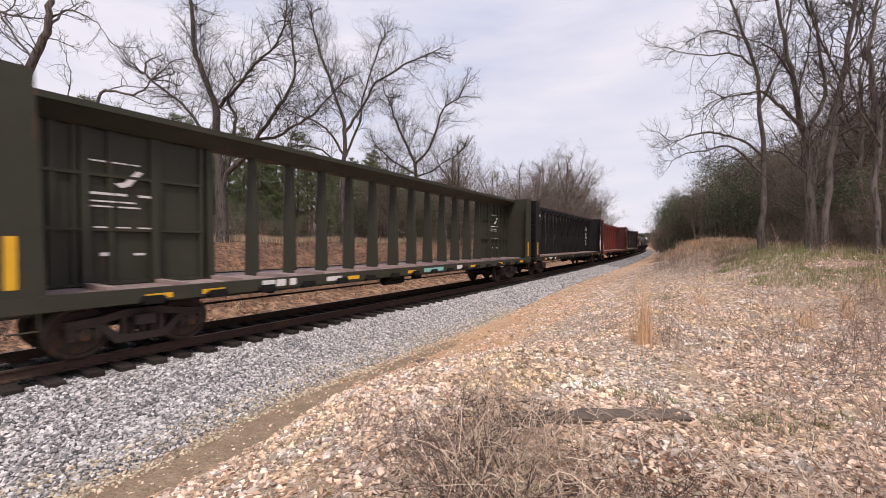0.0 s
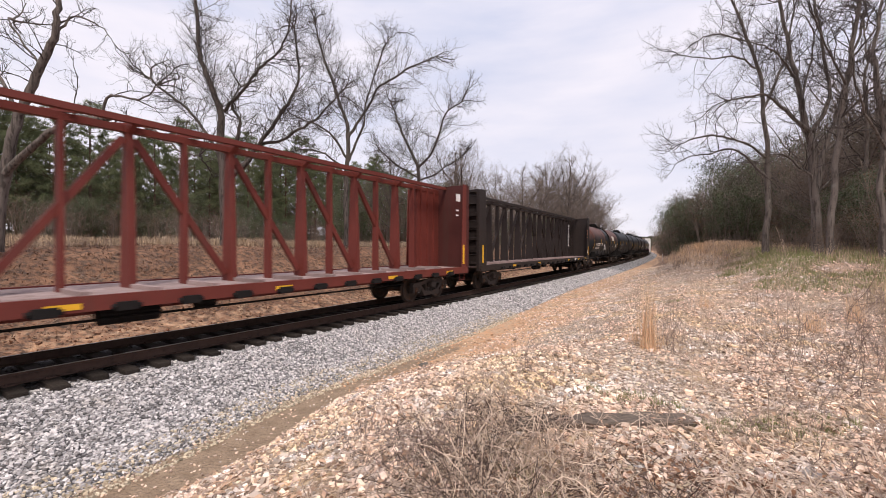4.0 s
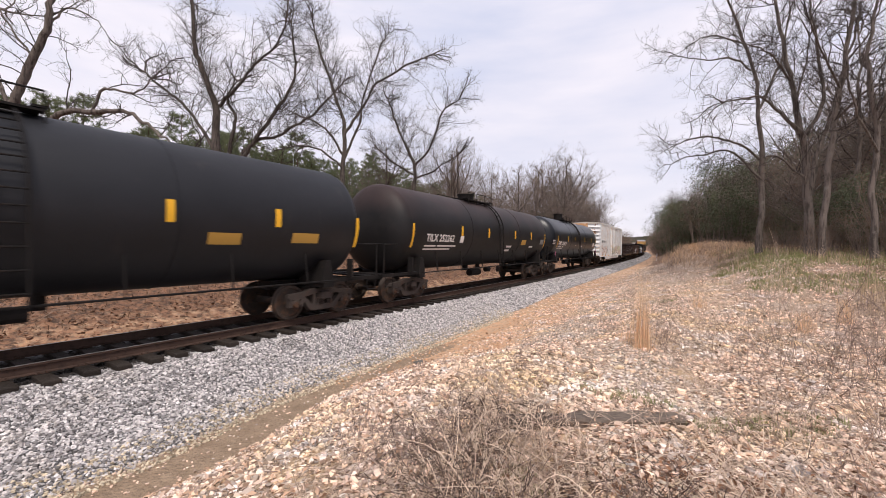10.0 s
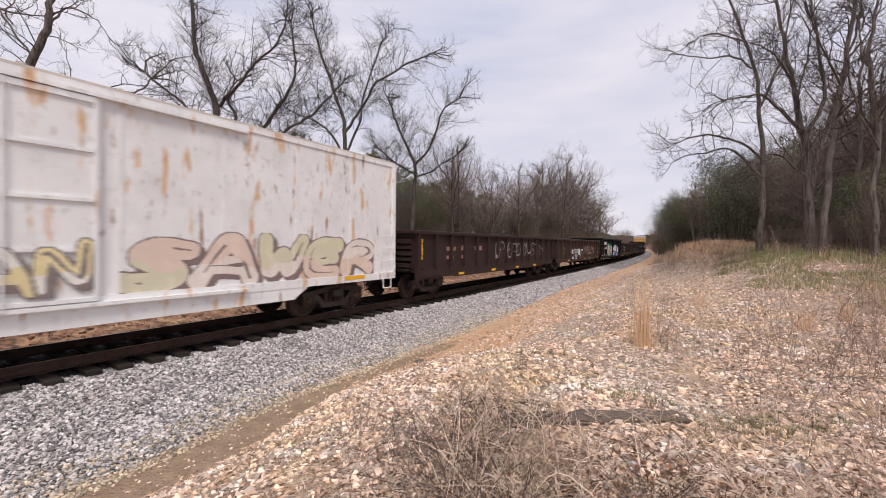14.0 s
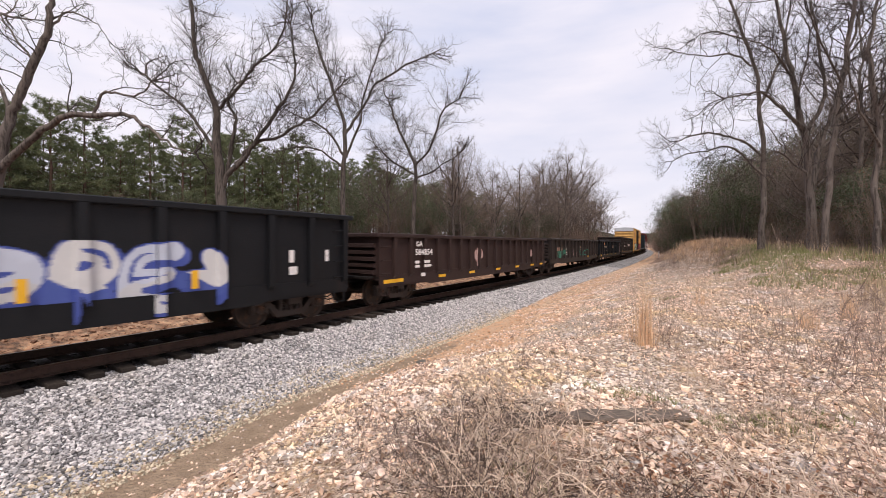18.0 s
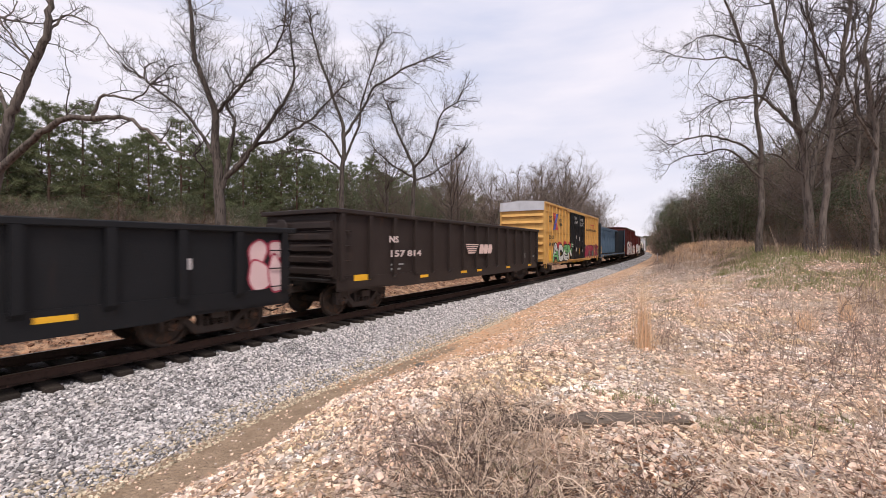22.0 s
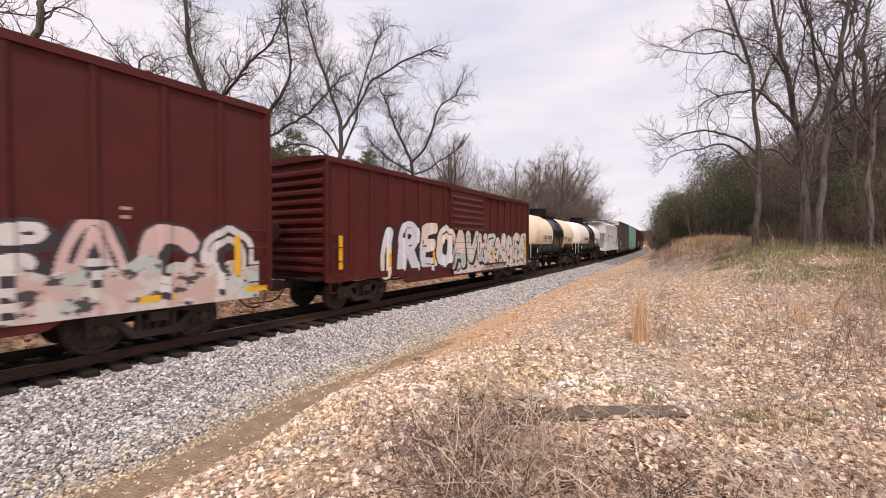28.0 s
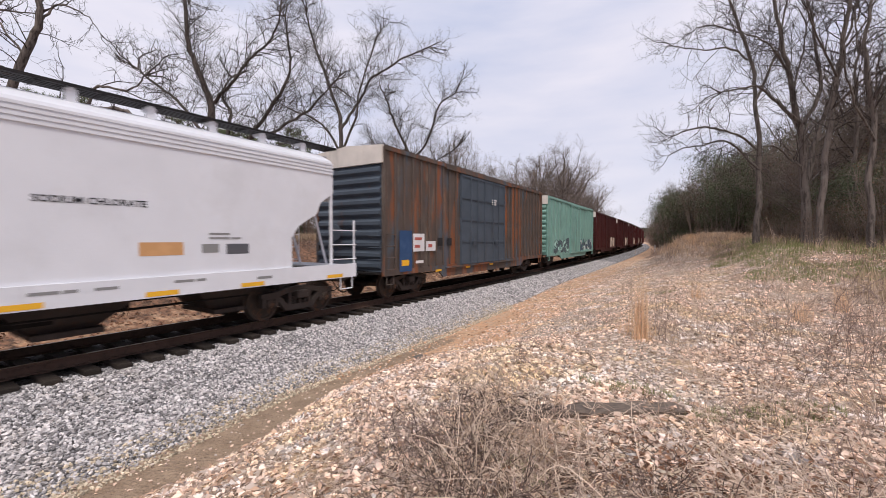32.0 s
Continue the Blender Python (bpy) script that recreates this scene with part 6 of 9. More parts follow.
    for (a, b), num, label, coat in (((401.45, 412.75), "UTLX 630148", "cream tank car with broad black middle band", P["cream"]), ((414.35, 425.65), "UTLX 631665", "off-white tank car with broad black middle band", P["off_white"])):
        car, _, sh = tank_car(label, L, r, zc, coat, 5.3, band=(4.45, 7.35, P["tank"]), low_paint=P["tank"], low_to=1.9, inset=1.3, dome=(0.62, 0.5), rails=M["white"], placard=M["white"], trim=0.0)
        shell_text(car, num, 2.2, 2.22, 0.26, L, r, zc, M["black"], 0.9)
        shell_bars(car, [(2.25, 2.08, 0.9, 0.05), (3.9, 2.02, 0.35, 0.12), (7.7, 2.25, 0.7, 0.2), (8.9, 2.1, 0.7, 0.3), (1.9, 1.62, 0.5, 0.05)], L, r, zc, M["stencil_grey"])
        for u, z0, z1 in ((1.08, 1.95, 2.85), (3.5, 1.95, 2.25), (5.1, 1.9, 2.3), (7.3, 1.95, 2.4), (8.7, 1.95, 2.3), (9.9, 1.95, 2.8)):
            shell_patch(car, u, u + 0.11, z0, z1, L, r, zc, M["yellow"], "reflector", 0.022 if 4.4 < u < 7.36 else 0.006)
        shell_patch(car, 7.55, 8.3, 1.55, 1.85, L, r, zc, M["yellow"], "label_plate", 0.014)
        couple(car, a, b)


M["stencil_grey"] = mat("faded_stencil", (0.24, 0.235, 0.23), 0.7)
M["dim_yellow"] = mat("faded_yellow_stencil", (0.46, 0.27, 0.06), 0.7)


def gondolas():
    spans = [(199.85, 215.9), (217.0, 233.0), (234.4, 250.5), (251.8, 267.8), (269.05, 285.25), (286.5, 302.5), (304.0, 320.4)]

    def logo(car, u, z, L, x, s=1.0, material=None):
        # a striped wedge and a slanted block: the owner's mark as plain shapes
        for i in range(5):
            bm = bmesh.new()
            box(bm, x, x + 0.004, u - L / 2 + 0.05 * i * s, u - L / 2 + 1.1 * s - 0.07 * i * s, z + (0.36 - 0.085 * i) * s, z + (0.41 - 0.085 * i) * s)
            part("mark_stripe", bm, material or M["white"], car)
        for k in range(3):
            bm = bmesh.new()
            y = u - L / 2 + (1.15 + 0.42 * k) * s
            prism(bm, [(y, z), (y + 0.10 * s, z + 0.40 * s), (y + 0.40 * s, z + 0.40 * s), (y + 0.48 * s, z + 0.22 * s), (y + 0.34 * s, z)], x + 0.001 * k, x + 0.004 + 0.001 * k, "x")
            part("mark_block", bm, material or M["white"], car)

    a, b = spans[0]
    car, dep, hf = gondola("dark brown empty gondola car with white scrawl", b - a, 2.53, 0.72, P["brown"], 1.14)
    L = b - a
    plates(car, [3.3, 6.5, 9.6, 12.4], 0.83, L, hf + 0.02)
    plates(car, [0.35], 1.85, L, hf + 0.02, 0.16, 0.75)
    bars(car, [(2.1, 1.78, 0.75, 0.16), (3.3, 1.78, 0.55, 0.2), (4.5, 1.78, 0.75, 0.2), (2.1, 1.45, 0.7, 0.14), (3.3, 1.45, 0.6, 0.14)], L, hf + 0.004, flat((0.30, 0.16, 0.13)))
    graffiti(car, 6.4, 14.0, 1.35, 2.15, L, dep, [(0.26, 0.23, 0.22)], (0.26, 0.23, 0.22), None, 21, 8, 0.035, "thin white sprayed scrawl", 0.05, 0.0, word="IPEADOVSIN")
    couple(car, a, b)
    a, b = spans[1]
    L = b - a
    car, dep, hf = gondola("rusty brown gondola car with silver and red tags", L, 2.53, 0.70, P["rust"], 1.13)
    plates(car, [9.2, 11.4, 15.2, 3.5], 0.85, L, hf + 0.02)
    plates(car, [15.3], 1.35, L, hf + 0.02, 0.55, 0.2)
    graffiti(car, 4.2, 7.9, 0.85, 1.75, L, dep, [(0.55, 0.53, 0.53), (0.45, 0.42, 0.42)], (0.04, 0.03, 0.03), None, 33, 4, 0.04, "silver sprayed tag", 0.15, 0.05, word="SRW")
    graffiti(car, 8.1, 12.6, 1.15, 1.95, L, dep, [(0.30, 0.14, 0.10), (0.12, 0.10, 0.09)], (0.07, 0.05, 0.045), None, 34, 5, 0.04, "faded red sprayed tag", 0.14, 0.04, word="OVESO")
    bars(car, [(13.2, 1.55, 0.5, 0.3), (13.2, 1.3, 0.5, 0.15), (1.9, 1.7, 1.0, 0.2), (1.9, 1.4, 1.0, 0.1)], L, hf + 0.004, M["stencil_grey"])
    couple(car, a, b)
    a, b = spans[2]
    L = b - a
    car, dep, hf = gondola("black gondola car with big silver, green and blue graffiti", L, 2.85, 0.66, P["nsblack"], 1.11)
    logo(car, 0.95, 2.12, L, hf + 0.113, 0.8)
    lettering(car, "NS", 1.0, 1.62, 0.21, L, hf + 0.114, M["white"], 1.45)
    lettering(car, "210346", 1.9, 1.62, 0.21, L, hf + 0.114, M["white"], 1.45)
    bars(car, [(1.0, 1.15, 0.4, 0.07), (2.0, 1.15, 0.4, 0.07), (2.5, 1.15, 0.35, 0.07), (1.0, 1.0, 0.4, 0.06), (2.0, 1.0, 0.8, 0.06), (3.3, 1.75, 0.2, 0.2), (3.3, 0.85, 0.6, 0.07), (0.3, 0.92, 0.9, 0.06), (14.2, 1.6, 0.3, 0.3), (14.2, 1.3, 0.3, 0.2), (15.3, 1.6, 0.25, 0.3)], L, hf + 0.02, M["white"])
    graffiti(car, 3.5, 7.9, 0.80, 2.0, L, dep, [(0.36, 0.35, 0.35), (0.44, 0.43, 0.42)], (0.16, 0.17, 0.17), (0.06, 0.25, 0.19), 3, 5, 0.04, "silver graffiti with green edges", 0.17, 0.03, word="GKIND")
    graffiti(car, 8.0, 12.7, 0.70, 2.0, L, dep, [(0.58, 0.56, 0.55), (0.07, 0.10, 0.32), (0.52, 0.51, 0.52), (0.50, 0.52, 0.60)], (0.06, 0.085, 0.30), None, 4, 5, 0.036, "white graffiti shaded in blue", 0.19, 0.035, word="APRE>", lean=0.12)
    plates(car, [3.75, 6.0, 9.6, 12.0], 1.35, L, hf + 0.116, 0.13, 0.36)
    plates(car, [1.0], 1.4, L, hf + 0.116, 0.16, 0.9, P["rust"])
    couple(car, a, b)
    a, b = spans[3]
    L = b - a
    car, dep, hf = gondola("brown gondola car with white number stencils", L, 2.40, 0.62, P["brown"], 0.87, 0.7)
    lettering(car, "GA", 1.8, 1.98, 0.17, L, hf + 0.112, M["white"], 1.1)
    lettering(car, "584854", 1.75, 1.68, 0.20, L, hf + 0.112, M["white"], 1.25)
    bars(car, [(1.75, 1.38, 0.4, 0.1), (2.3, 1.38, 0.55, 0.1), (1.75, 1.24, 0.3, 0.09), (2.3, 1.24, 0.5, 0.09), (2.1, 0.92, 0.35, 0.12)], L, hf + 0.112, M["white"])
    plates(car, [0.7], 0.86, L, hf + 0.02, 1.0, 0.12)
    plates(car, [3.5, 5.9, 8.6, 11.1, 13.4, 15.0], 0.86, L, hf + 0.115, 0.5, 0.10)
    blob_tag(car, [(6.72, 1.22, 0.13, 0.28, -0.1), (6.55, 1.58, 0.20, 0.22, 0.0), (6.95, 1.60, 0.18, 0.2, 0.0), (6.76, 1.74, 0.24, 0.18, 0.0)], L, hf + 0.004, (0.50, 0.35, 0.32), (0.36, 0.20, 0.18), "faded pink sprayed mushroom shape", 0.03)
    bars(car, [(13.1, 1.35, 0.45, 0.4)], L, hf + 0.112, flat((0.40, 0.25, 0.23)))
    couple(car, a, b)
    a, b = spans[4]
    L = b - a
    car, dep, hf = gondola("black-brown gondola car with teal and pink tags", L, 2.48, 0.66, P["umber"], 1.12)
    lettering(car, "741", 3.78, 1.62, 0.19, L, hf + 0.004, flat((0.55, 0.50, 0.48)), 1.6)
    bars(car, [(4.2, 1.42, 0.4, 0.06), (4.2, 1.27, 0.4, 0.06)], L, hf + 0.004, flat((0.55, 0.50, 0.48)))
    bars(car, [(1.6, 1.60, 0.95, 0.24), (2.85, 1.60, 0.5, 0.22)], L, hf + 0.004, flat((0.42, 0.24, 0.19)), "paint_patch")
    graffiti(car, 1.5, 2.7, 1.05, 1.58, L, dep, [(0.035, 0.12, 0.085), (0.06, 0.17, 0.12)], (0.035, 0.12, 0.085), None, 41, 3, 0.026, "teal sprayed scrawl", 0.12, 0.0, word="SGR", lean=0.2)
    graffiti(car, 2.78, 3.65, 1.22, 1.62, L, dep, [(0.035, 0.12, 0.085), (0.06, 0.17, 0.12)], (0.035, 0.12, 0.085), None, 42, 3, 0.022, "teal sprayed scrawl", 0.12, 0.0, word="ESR", lean=0.2)
    graffiti(car, 6.1, 6.75, 1.15, 1.65, L, dep, [(0.40, 0.26, 0.28)], (0.35, 0.25, 0.25), None, 43, 2, 0.022, "thin pink sprayed scrawl", 0.06, 0.0, word="RE", lean=0.2)
    graffiti(car, 7.1, 7.85, 1.15, 1.5, L, dep, [(0.40, 0.26, 0.28)], (0.35, 0.25, 0.25), None, 45, 3, 0.022, "thin pink sprayed scrawl", 0.07, 0.0, word="RES", lean=0.2)
    graffiti(car, 8.2, 11.6, 1.1, 1.6, L, dep, [(0.05, 0.22, 0.16)], (0.05, 0.20, 0.16), None, 44, 7, 0.03, "thin teal sprayed scrawl", 0.05, 0.0, word="GEDRONO", lean=0.1)
    bars(car, [(8.4, 1.75, 0.7, 0.15), (8.4, 1.55, 0.7, 0.12)], L, hf + 0.004, flat((0.26, 0.16, 0.12)))
    bars(car, [(14.1, 1.55, 0.4, 0.2)], L, hf + 0.004, M["white"])
    plates(car, [11.9], 0.98, L, hf + 0.02, 0.45, 0.1)
    plates(car, [15.2, 15.21], 1.05, L, hf + 0.02, 0.4, 0.08)
    couple(car, a, b)
    a, b = spans[5]
    L = b - a
    car, dep, hf = gondola("black gondola car with faded orange stencils", L, 2.50, 0.63, P["nsblack"], 1.12)
    lettering(car, "190 830", 2.35, 1.70, 0.22, L, hf + 0.113, flat((0.45, 0.33, 0.25)), 1.55)
    bars(car, [(2.35, 2.0, 0.5, 0.22)], L, hf + 0.113, flat((0.5, 0.22, 0.10)))
    bars(car, [(2.35, 1.35, 0.4, 0.06), (4.0, 1.35, 0.4, 0.06), (2.3, 0.95, 0.6, 0.06), (8.3, 1.82, 0.9, 0.1), (8.3, 1.66, 0.9, 0.1)], L, hf + 0.113, flat((0.34, 0.22, 0.17)))
    bars(car, [(13.6, 1.6, 0.45, 0.22)], L, hf + 0.004, M["white"])
    blob_tag(car, [(15.2, 1.88, 0.19, 0.32, 0.15), (15.68, 1.98, 0.19, 0.2, 0.0), (15.24, 1.38, 0.25, 0.34, -0.1), (15.66, 1.40, 0.18, 0.42, -0.1)], L, hf + 0.004, (0.62, 0.44, 0.44), (0.34, 0.05, 0.08), "pink sprayed bubbles with red outlines")
    plates(car, [1.2], 1.02, L, hf + 0.02, 0.6, 0.1)
    plates(car, [1.2], 0.87, L, hf + 0.02, 0.6, 0.1)
    plates(car, [5.0, 7.9, 11.8], 0.92, L, hf + 0.02, 0.5, 0.1)
    couple(car, a, b)
    a, b = spans[6]
    L = b - a
    car, dep, hf = gondola("tall brown-black gondola car with white owner mark", L, 3.12, 0.74, P["umber"], 1.14)
    logo(car, 7.15, 1.75, L, hf + 0.114, 1.05, flat((0.62, 0.46, 0.42)))
    lettering(car, "NS", 2.1, 2.2, 0.20, L, hf + 0.114, flat((0.6, 0.5, 0.48)), 1.4)
    lettering(car, "157 814", 2.1, 1.74, 0.20, L, hf + 0.114, flat((0.6, 0.5, 0.48)), 1.9)
    bars(car, [(2.3, 1.45, 0.8, 0.06), (2.3, 1.3, 0.7, 0.06), (14.1, 1.45, 0.5, 0.25), (15.6, 1.45, 0.5, 0.1)], L, hf + 0.02, M["stencil_grey"])
    plates(car, [1.0], 1.15, L, hf + 0.02, 0.7, 0.18)
    plates(car, [4.2, 7.15, 8.6, 11.9, 15.1], 1.0, L, hf + 0.02, 0.5, 0.1)
    couple(car, a, b)


def boxcars():
    # white insulated car
    L = 18.2
    car, dep, hf = boxcar("rust-streaked white boxcar with faded pink graffiti", L, 4.70, 0.98, P["white"], (7.7, 10.6, "plug"), rib=1.75, rib_d=0.012, end_style="steps", roof_paint=P["pale"])
    lettering(car, "GACX", 0.85, 2.52, 0.24, L, hf + 0.016, M["black"], 1.15)
    lettering(car, "590", 2.15, 2.52, 0.24, L, hf + 0.016, M["black"], 1.15)
    bars(car, [(3.15, 2.50, 0.85, 0.26)], L, hf + 0.016, flat((0.42, 0.40, 0.39)))
    bars(car, [(1.6, 2.3, 0.4, 0.04), (2.3, 2.1, 0.6, 0.04), (5.1, 1.9, 0.4, 0.22), (5.1, 1.4, 0.4, 0.45)], L, hf + 0.016, flat((0.12, 0.11, 0.11)))
    graffiti(car, 1.0, 4.9, 1.15, 2.1, L, dep, [(0.76, 0.68, 0.63), (0.74, 0.60, 0.52)], (0.34, 0.25, 0.24), None, 61, 5, 0.03, "faded pink outline graffiti", 0.16, 0.025, word="CPOR")
    graffiti(car, 7.7, 10.5, 1.15, 2.0, L, dep, [(0.74, 0.71, 0.66), (0.70, 0.60, 0.34)], (0.22, 0.18, 0.17), None, 62, 4, 0.03, "faded graffiti over the door", 0.15, 0.025, word="SRAN")
    graffiti(car, 10.9, 17.3, 1.0, 2.15, L, dep, [(0.70, 0.56, 0.47), (0.64, 0.60, 0.44), (0.74, 0.66, 0.60)], (0.22, 0.16, 0.15), None, 63, 6, 0.03, "faded salmon and olive graffiti", 0.25, 0.03, word="SAWER", lean=0.15)
    plates(car, [1.25, 3.5, 5.5, 16.5], 1.05, L, hf + 0.035, 0.8, 0.11)
    bm = bmesh.new()
    box(bm, -1.3, 0.2, -L / 2 - 0.125, -L / 2 - 0.12, 4.15, 4.6)
    part("rusted_sheet", bm, mat("rusted_sheet_paint", (0.62, 0.33, 0.15), 0.75, 0.0, (((0.76, 0.62, 0.50), 3.0, 0.52, 0.12, 0.9, EVEN), ((0.34, 0.14, 0.06), 5.0, 0.58, 0.1, 0.8, (1, 1, 0.4)))), car)
    couple(car, 180.5, 198.65)
    # yellow high-cube car
    L = 18.4
    car, dep, hf = boxcar("yellow high-cube boxcar with black doors and green graffiti", L, 5.10, 1.02, P["yellow"], (6.75, 11.75, "double"), rib=0.89, rib_d=0.07, inset=2.1, belts=(4.45, 3.1), end_style="steps", sill_low=0.84, door_paint=P["nsblack"], cap=P["silver"], roof_paint=P["silver"])
    lettering(car, "TB OX", 0.82, 2.62, 0.22, L, hf + 0.074, M["black"], 1.35)
    lettering(car, "64 08 94", 0.82, 2.14, 0.22, L, hf + 0.074, M["black"], 1.5)
    lettering(car, "next", 0.85, 4.0, 0.22, L, hf + 0.074, M["black"], 1.15)
    lettering(car, "load", 0.85, 3.74, 0.22, L, hf + 0.074, M["black"], 1.15)
    lettering(car, "any", 3.4, 3.92, 0.25, L, hf + 0.074, M["black"], 1.15)
    lettering(car, "road", 3.4, 3.62, 0.25, L, hf + 0.074, M["black"], 1.15)
    lettering(car, "RAILCAR POOLING EXPERTS", 12.55, 3.56, 0.205, L, hf + 0.074, M["black"], 1.22)
    bm = bmesh.new()
    y0 = 14.2 - L / 2
    box(bm, hf + 0.072, hf + 0.077, y0, y0 + 2.0, 4.12, 4.19)
    for k in range(3):
        box(bm, hf + 0.072, hf + 0.077, y0 + 0.3 + 0.6 * k, y0 + 0.42 + 0.6 * k, 3.85, 4.12)
    part("owner_mark", bm, flat((0.45, 0.06, 0.05)), car)
    # crossed red and blue bands
    for s, col in ((1, (0.10, 0.12, 0.40)), (-1, (0.55, 0.06, 0.07))):
        bm = bmesh.new()
        for off in (-0.13, 0.13):
            yc = 2.45 - L / 2
            prism(bm, [(yc - 0.52 + off, 3.83 - s * 0.58), (yc - 0.30 + off, 3.83 - s * 0.58), (yc + 0.52 + off, 3.83 + s * 0.58), (yc + 0.30 + off, 3.83 + s * 0.58)], hf + 0.074 + 0.003 * s, hf + 0.078 + 0.003 * s, "x")
        part("crossed_band", bm, flat(col), car)
    bars(car, [(7.75 + 0.05 * (i % 2), 4.5 - 0.085 * i - 0.08 * (i > 2), 1.2 - 0.12 * (i % 3), 0.042) for i in range(6)] + [(10.0 + 0.05 * (i % 2), 4.45 - 0.085 * i - 0.08 * (i > 2), 1.15 - 0.1 * (i % 3), 0.042) for i in range(7)] + [(7.1, 2.25, 0.5, 0.05), (7.1, 2.1, 0.4, 0.05), (8.35, 2.7, 0.3, 0.3), (9.6, 2.6, 0.3, 0.3), (8.5, 1.7, 0.35, 0.3), (10.6, 1.6, 0.3, 0.3), (10.8, 2.5, 0.4, 0.12)], L, hf + 0.108, M["white"])
    blob_tag(car, [(2.6, 2.05, 0.5, 0.28, 0.0), (3.5, 2.12, 0.55, 0.30, 0.0), (5.0, 2.18, 0.45, 0.30, 0.0), (6.3, 2.14, 0.45, 0.26, 0.0)], L, hf + 0.0715, (0.45, 0.035, 0.055), (0.36, 0.03, 0.045), "red sprayed clouds", 0.03)
    graffiti(car, 1.7, 7.15, 0.98, 2.30, L, lambda u: hf + 0.089, [(0.60, 0.59, 0.57), (0.14, 0.38, 0.14), (0.54, 0.54, 0.52)], (0.02, 0.02, 0.02), None, 71, 5, 0.036, "green and silver graffiti with black outlines", 0.19, 0.085, word="ACEN", lean=-0.06)
    spray = mat("maroon_spray", (0.26, 0.030, 0.055), 0.7, 0.0, (((0.10, 0.02, 0.03), 1.6, 0.47, 0.05, 0.9, EVEN), ((0.085, 0.12, 0.09), 2.2, 0.53, 0.04, 0.95, (1, 1, 0.6)), ((0.42, 0.10, 0.13), 3.4, 0.58, 0.04, 0.8, EVEN), ((0.22, 0.20, 0.17), 5.0, 0.62, 0.03, 0.8, EVEN)))
    mural(car, 11.78, 18.35, 0.98, 2.25, L, dep, spray, 72, "mottled maroon and green graffiti")
    plates(car, [1.15], 1.45, L, hf + 0.074, 0.42, 0.75)
    plates(car, [3.6, 6.4], 1.75, L, hf + 0.08, 0.14, 0.6)
    plates(car, [9.55], 1.7, L, hf + 0.11, 0.14, 0.5)
    plates(car, [8.0, 9.8, 11.0], 0.84, L, hf + 0.035, 0.9, 0.08)
    couple(car, 322.0, 340.4)
    # tall red-brown car
    L = 17.75
    silver, pink, ink = (0.62, 0.57, 0.56), (0.60, 0.42, 0.40), (0.05, 0.04, 0.045)
    car, dep, hf = boxcar("tall oxide-red boxcar with pale graffiti along its foot", L, 5.18, 1.0, P["oxide"], (6.9, 12.0, "double"), rib=1.05, rib_d=0.05, inset=2.1)
    pale_spray = mat("pale_spray", (0.58, 0.53, 0.50), 0.7, 0.0, (((0.54, 0.36, 0.32), 1.7, 0.50, 0.05, 0.85, EVEN), ((0.42, 0.50, 0.46), 1.5, 0.56, 0.04, 0.85, EVEN), ((0.055, 0.045, 0.05), 3.0, 0.57, 0.02, 0.95, (1, 1, 1.6)), ((0.50, 0.26, 0.12), 2.4, 0.62, 0.04, 0.8, EVEN)))
    mural(car, 2.2, 17.5, 0.80, 1.65, L, lambda u: max(dep(u), hf + 0.034), pale_spray, 80, "mottled pale graffiti")
    graffiti(car, 3.0, 9.4, 0.98, 2.9, L, dep, [silver, pink, (0.56, 0.5, 0.52)], ink, None, 81, 5, 0.04, "tall pale graffiti", 0.15, 0.07, word="KSAEN")
    graffiti(car, 9.5, 17.4, 0.90, 2.3, L, dep, [silver, (0.66, 0.62, 0.60), pink], ink, None, 82, 8, 0.036, "pale graffiti with black outlines", 0.18, 0.06, word="RWOEACO")
    bars(car, [(10.3, 4.0, 0.55, 0.05), (10.3, 3.9, 0.5, 0.05), (9.9, 3.35, 0.6, 0.05), (9.9, 3.24, 0.55, 0.05), (11.0, 3.3, 0.5, 0.05), (11.0, 3.2, 0.5, 0.05), (10.1, 2.75, 0.4, 0.05), (11.0, 2.7, 0.5, 0.06), (14.9, 2.6, 0.3, 0.06), (14.9, 2.45, 0.3, 0.06)], L, hf + 0.109, flat((0.42, 0.25, 0.22)))
    plates(car, [17.0, 12.6], 1.75, L, hf + 0.056, 0.13, 0.85)
    plates(car, [8.2, 10.0, 13.0, 15.5, 17.5], 1.0, L, hf + 0.035, 0.6, 0.12)
    couple(car, 365.1, 382.85)
    # shorter red-brown car with a ribbed sliding door
    L = 15.5
    car, dep, hf = boxcar("oxide-red boxcar with ribbed sliding door and white graffiti", L, 4.42, 0.98, P["oxide"], (6.45, 9.4, "slide"), rib=0.86, rib_d=0.05, inset=1.9)
    mural(car, 6.6, 15.2, 0.72, 1.85, L, lambda u: max(dep(u), hf + 0.034), pale_spray, 90, "mottled pale graffiti")
    graffiti(car, 1.9, 6.7, 0.82, 2.65, L, dep, [(0.60, 0.60, 0.66), (0.66, 0.58, 0.52), (0.56, 0.56, 0.62)], (0.025, 0.02, 0.025), None, 91, 4, 0.036, "large pale lilac graffiti", 0.19, 0.08, word="IREO", lean=0.08)
    graffiti(car, 6.5, 15.2, 0.86, 2.5, L, dep, [(0.62, 0.52, 0.50), (0.40, 0.49, 0.45), (0.60, 0.55, 0.50), (0.50, 0.52, 0.47)], (0.025, 0.02, 0.025), None, 92, 8, 0.036, "pink and mint graffiti with black outlines", 0.20, 0.06, word="AVWENASE", lean=0.12)
    plates(car, [0.45, 14.95], 1.75, L, hf + 0.056, 0.14, 0.95)
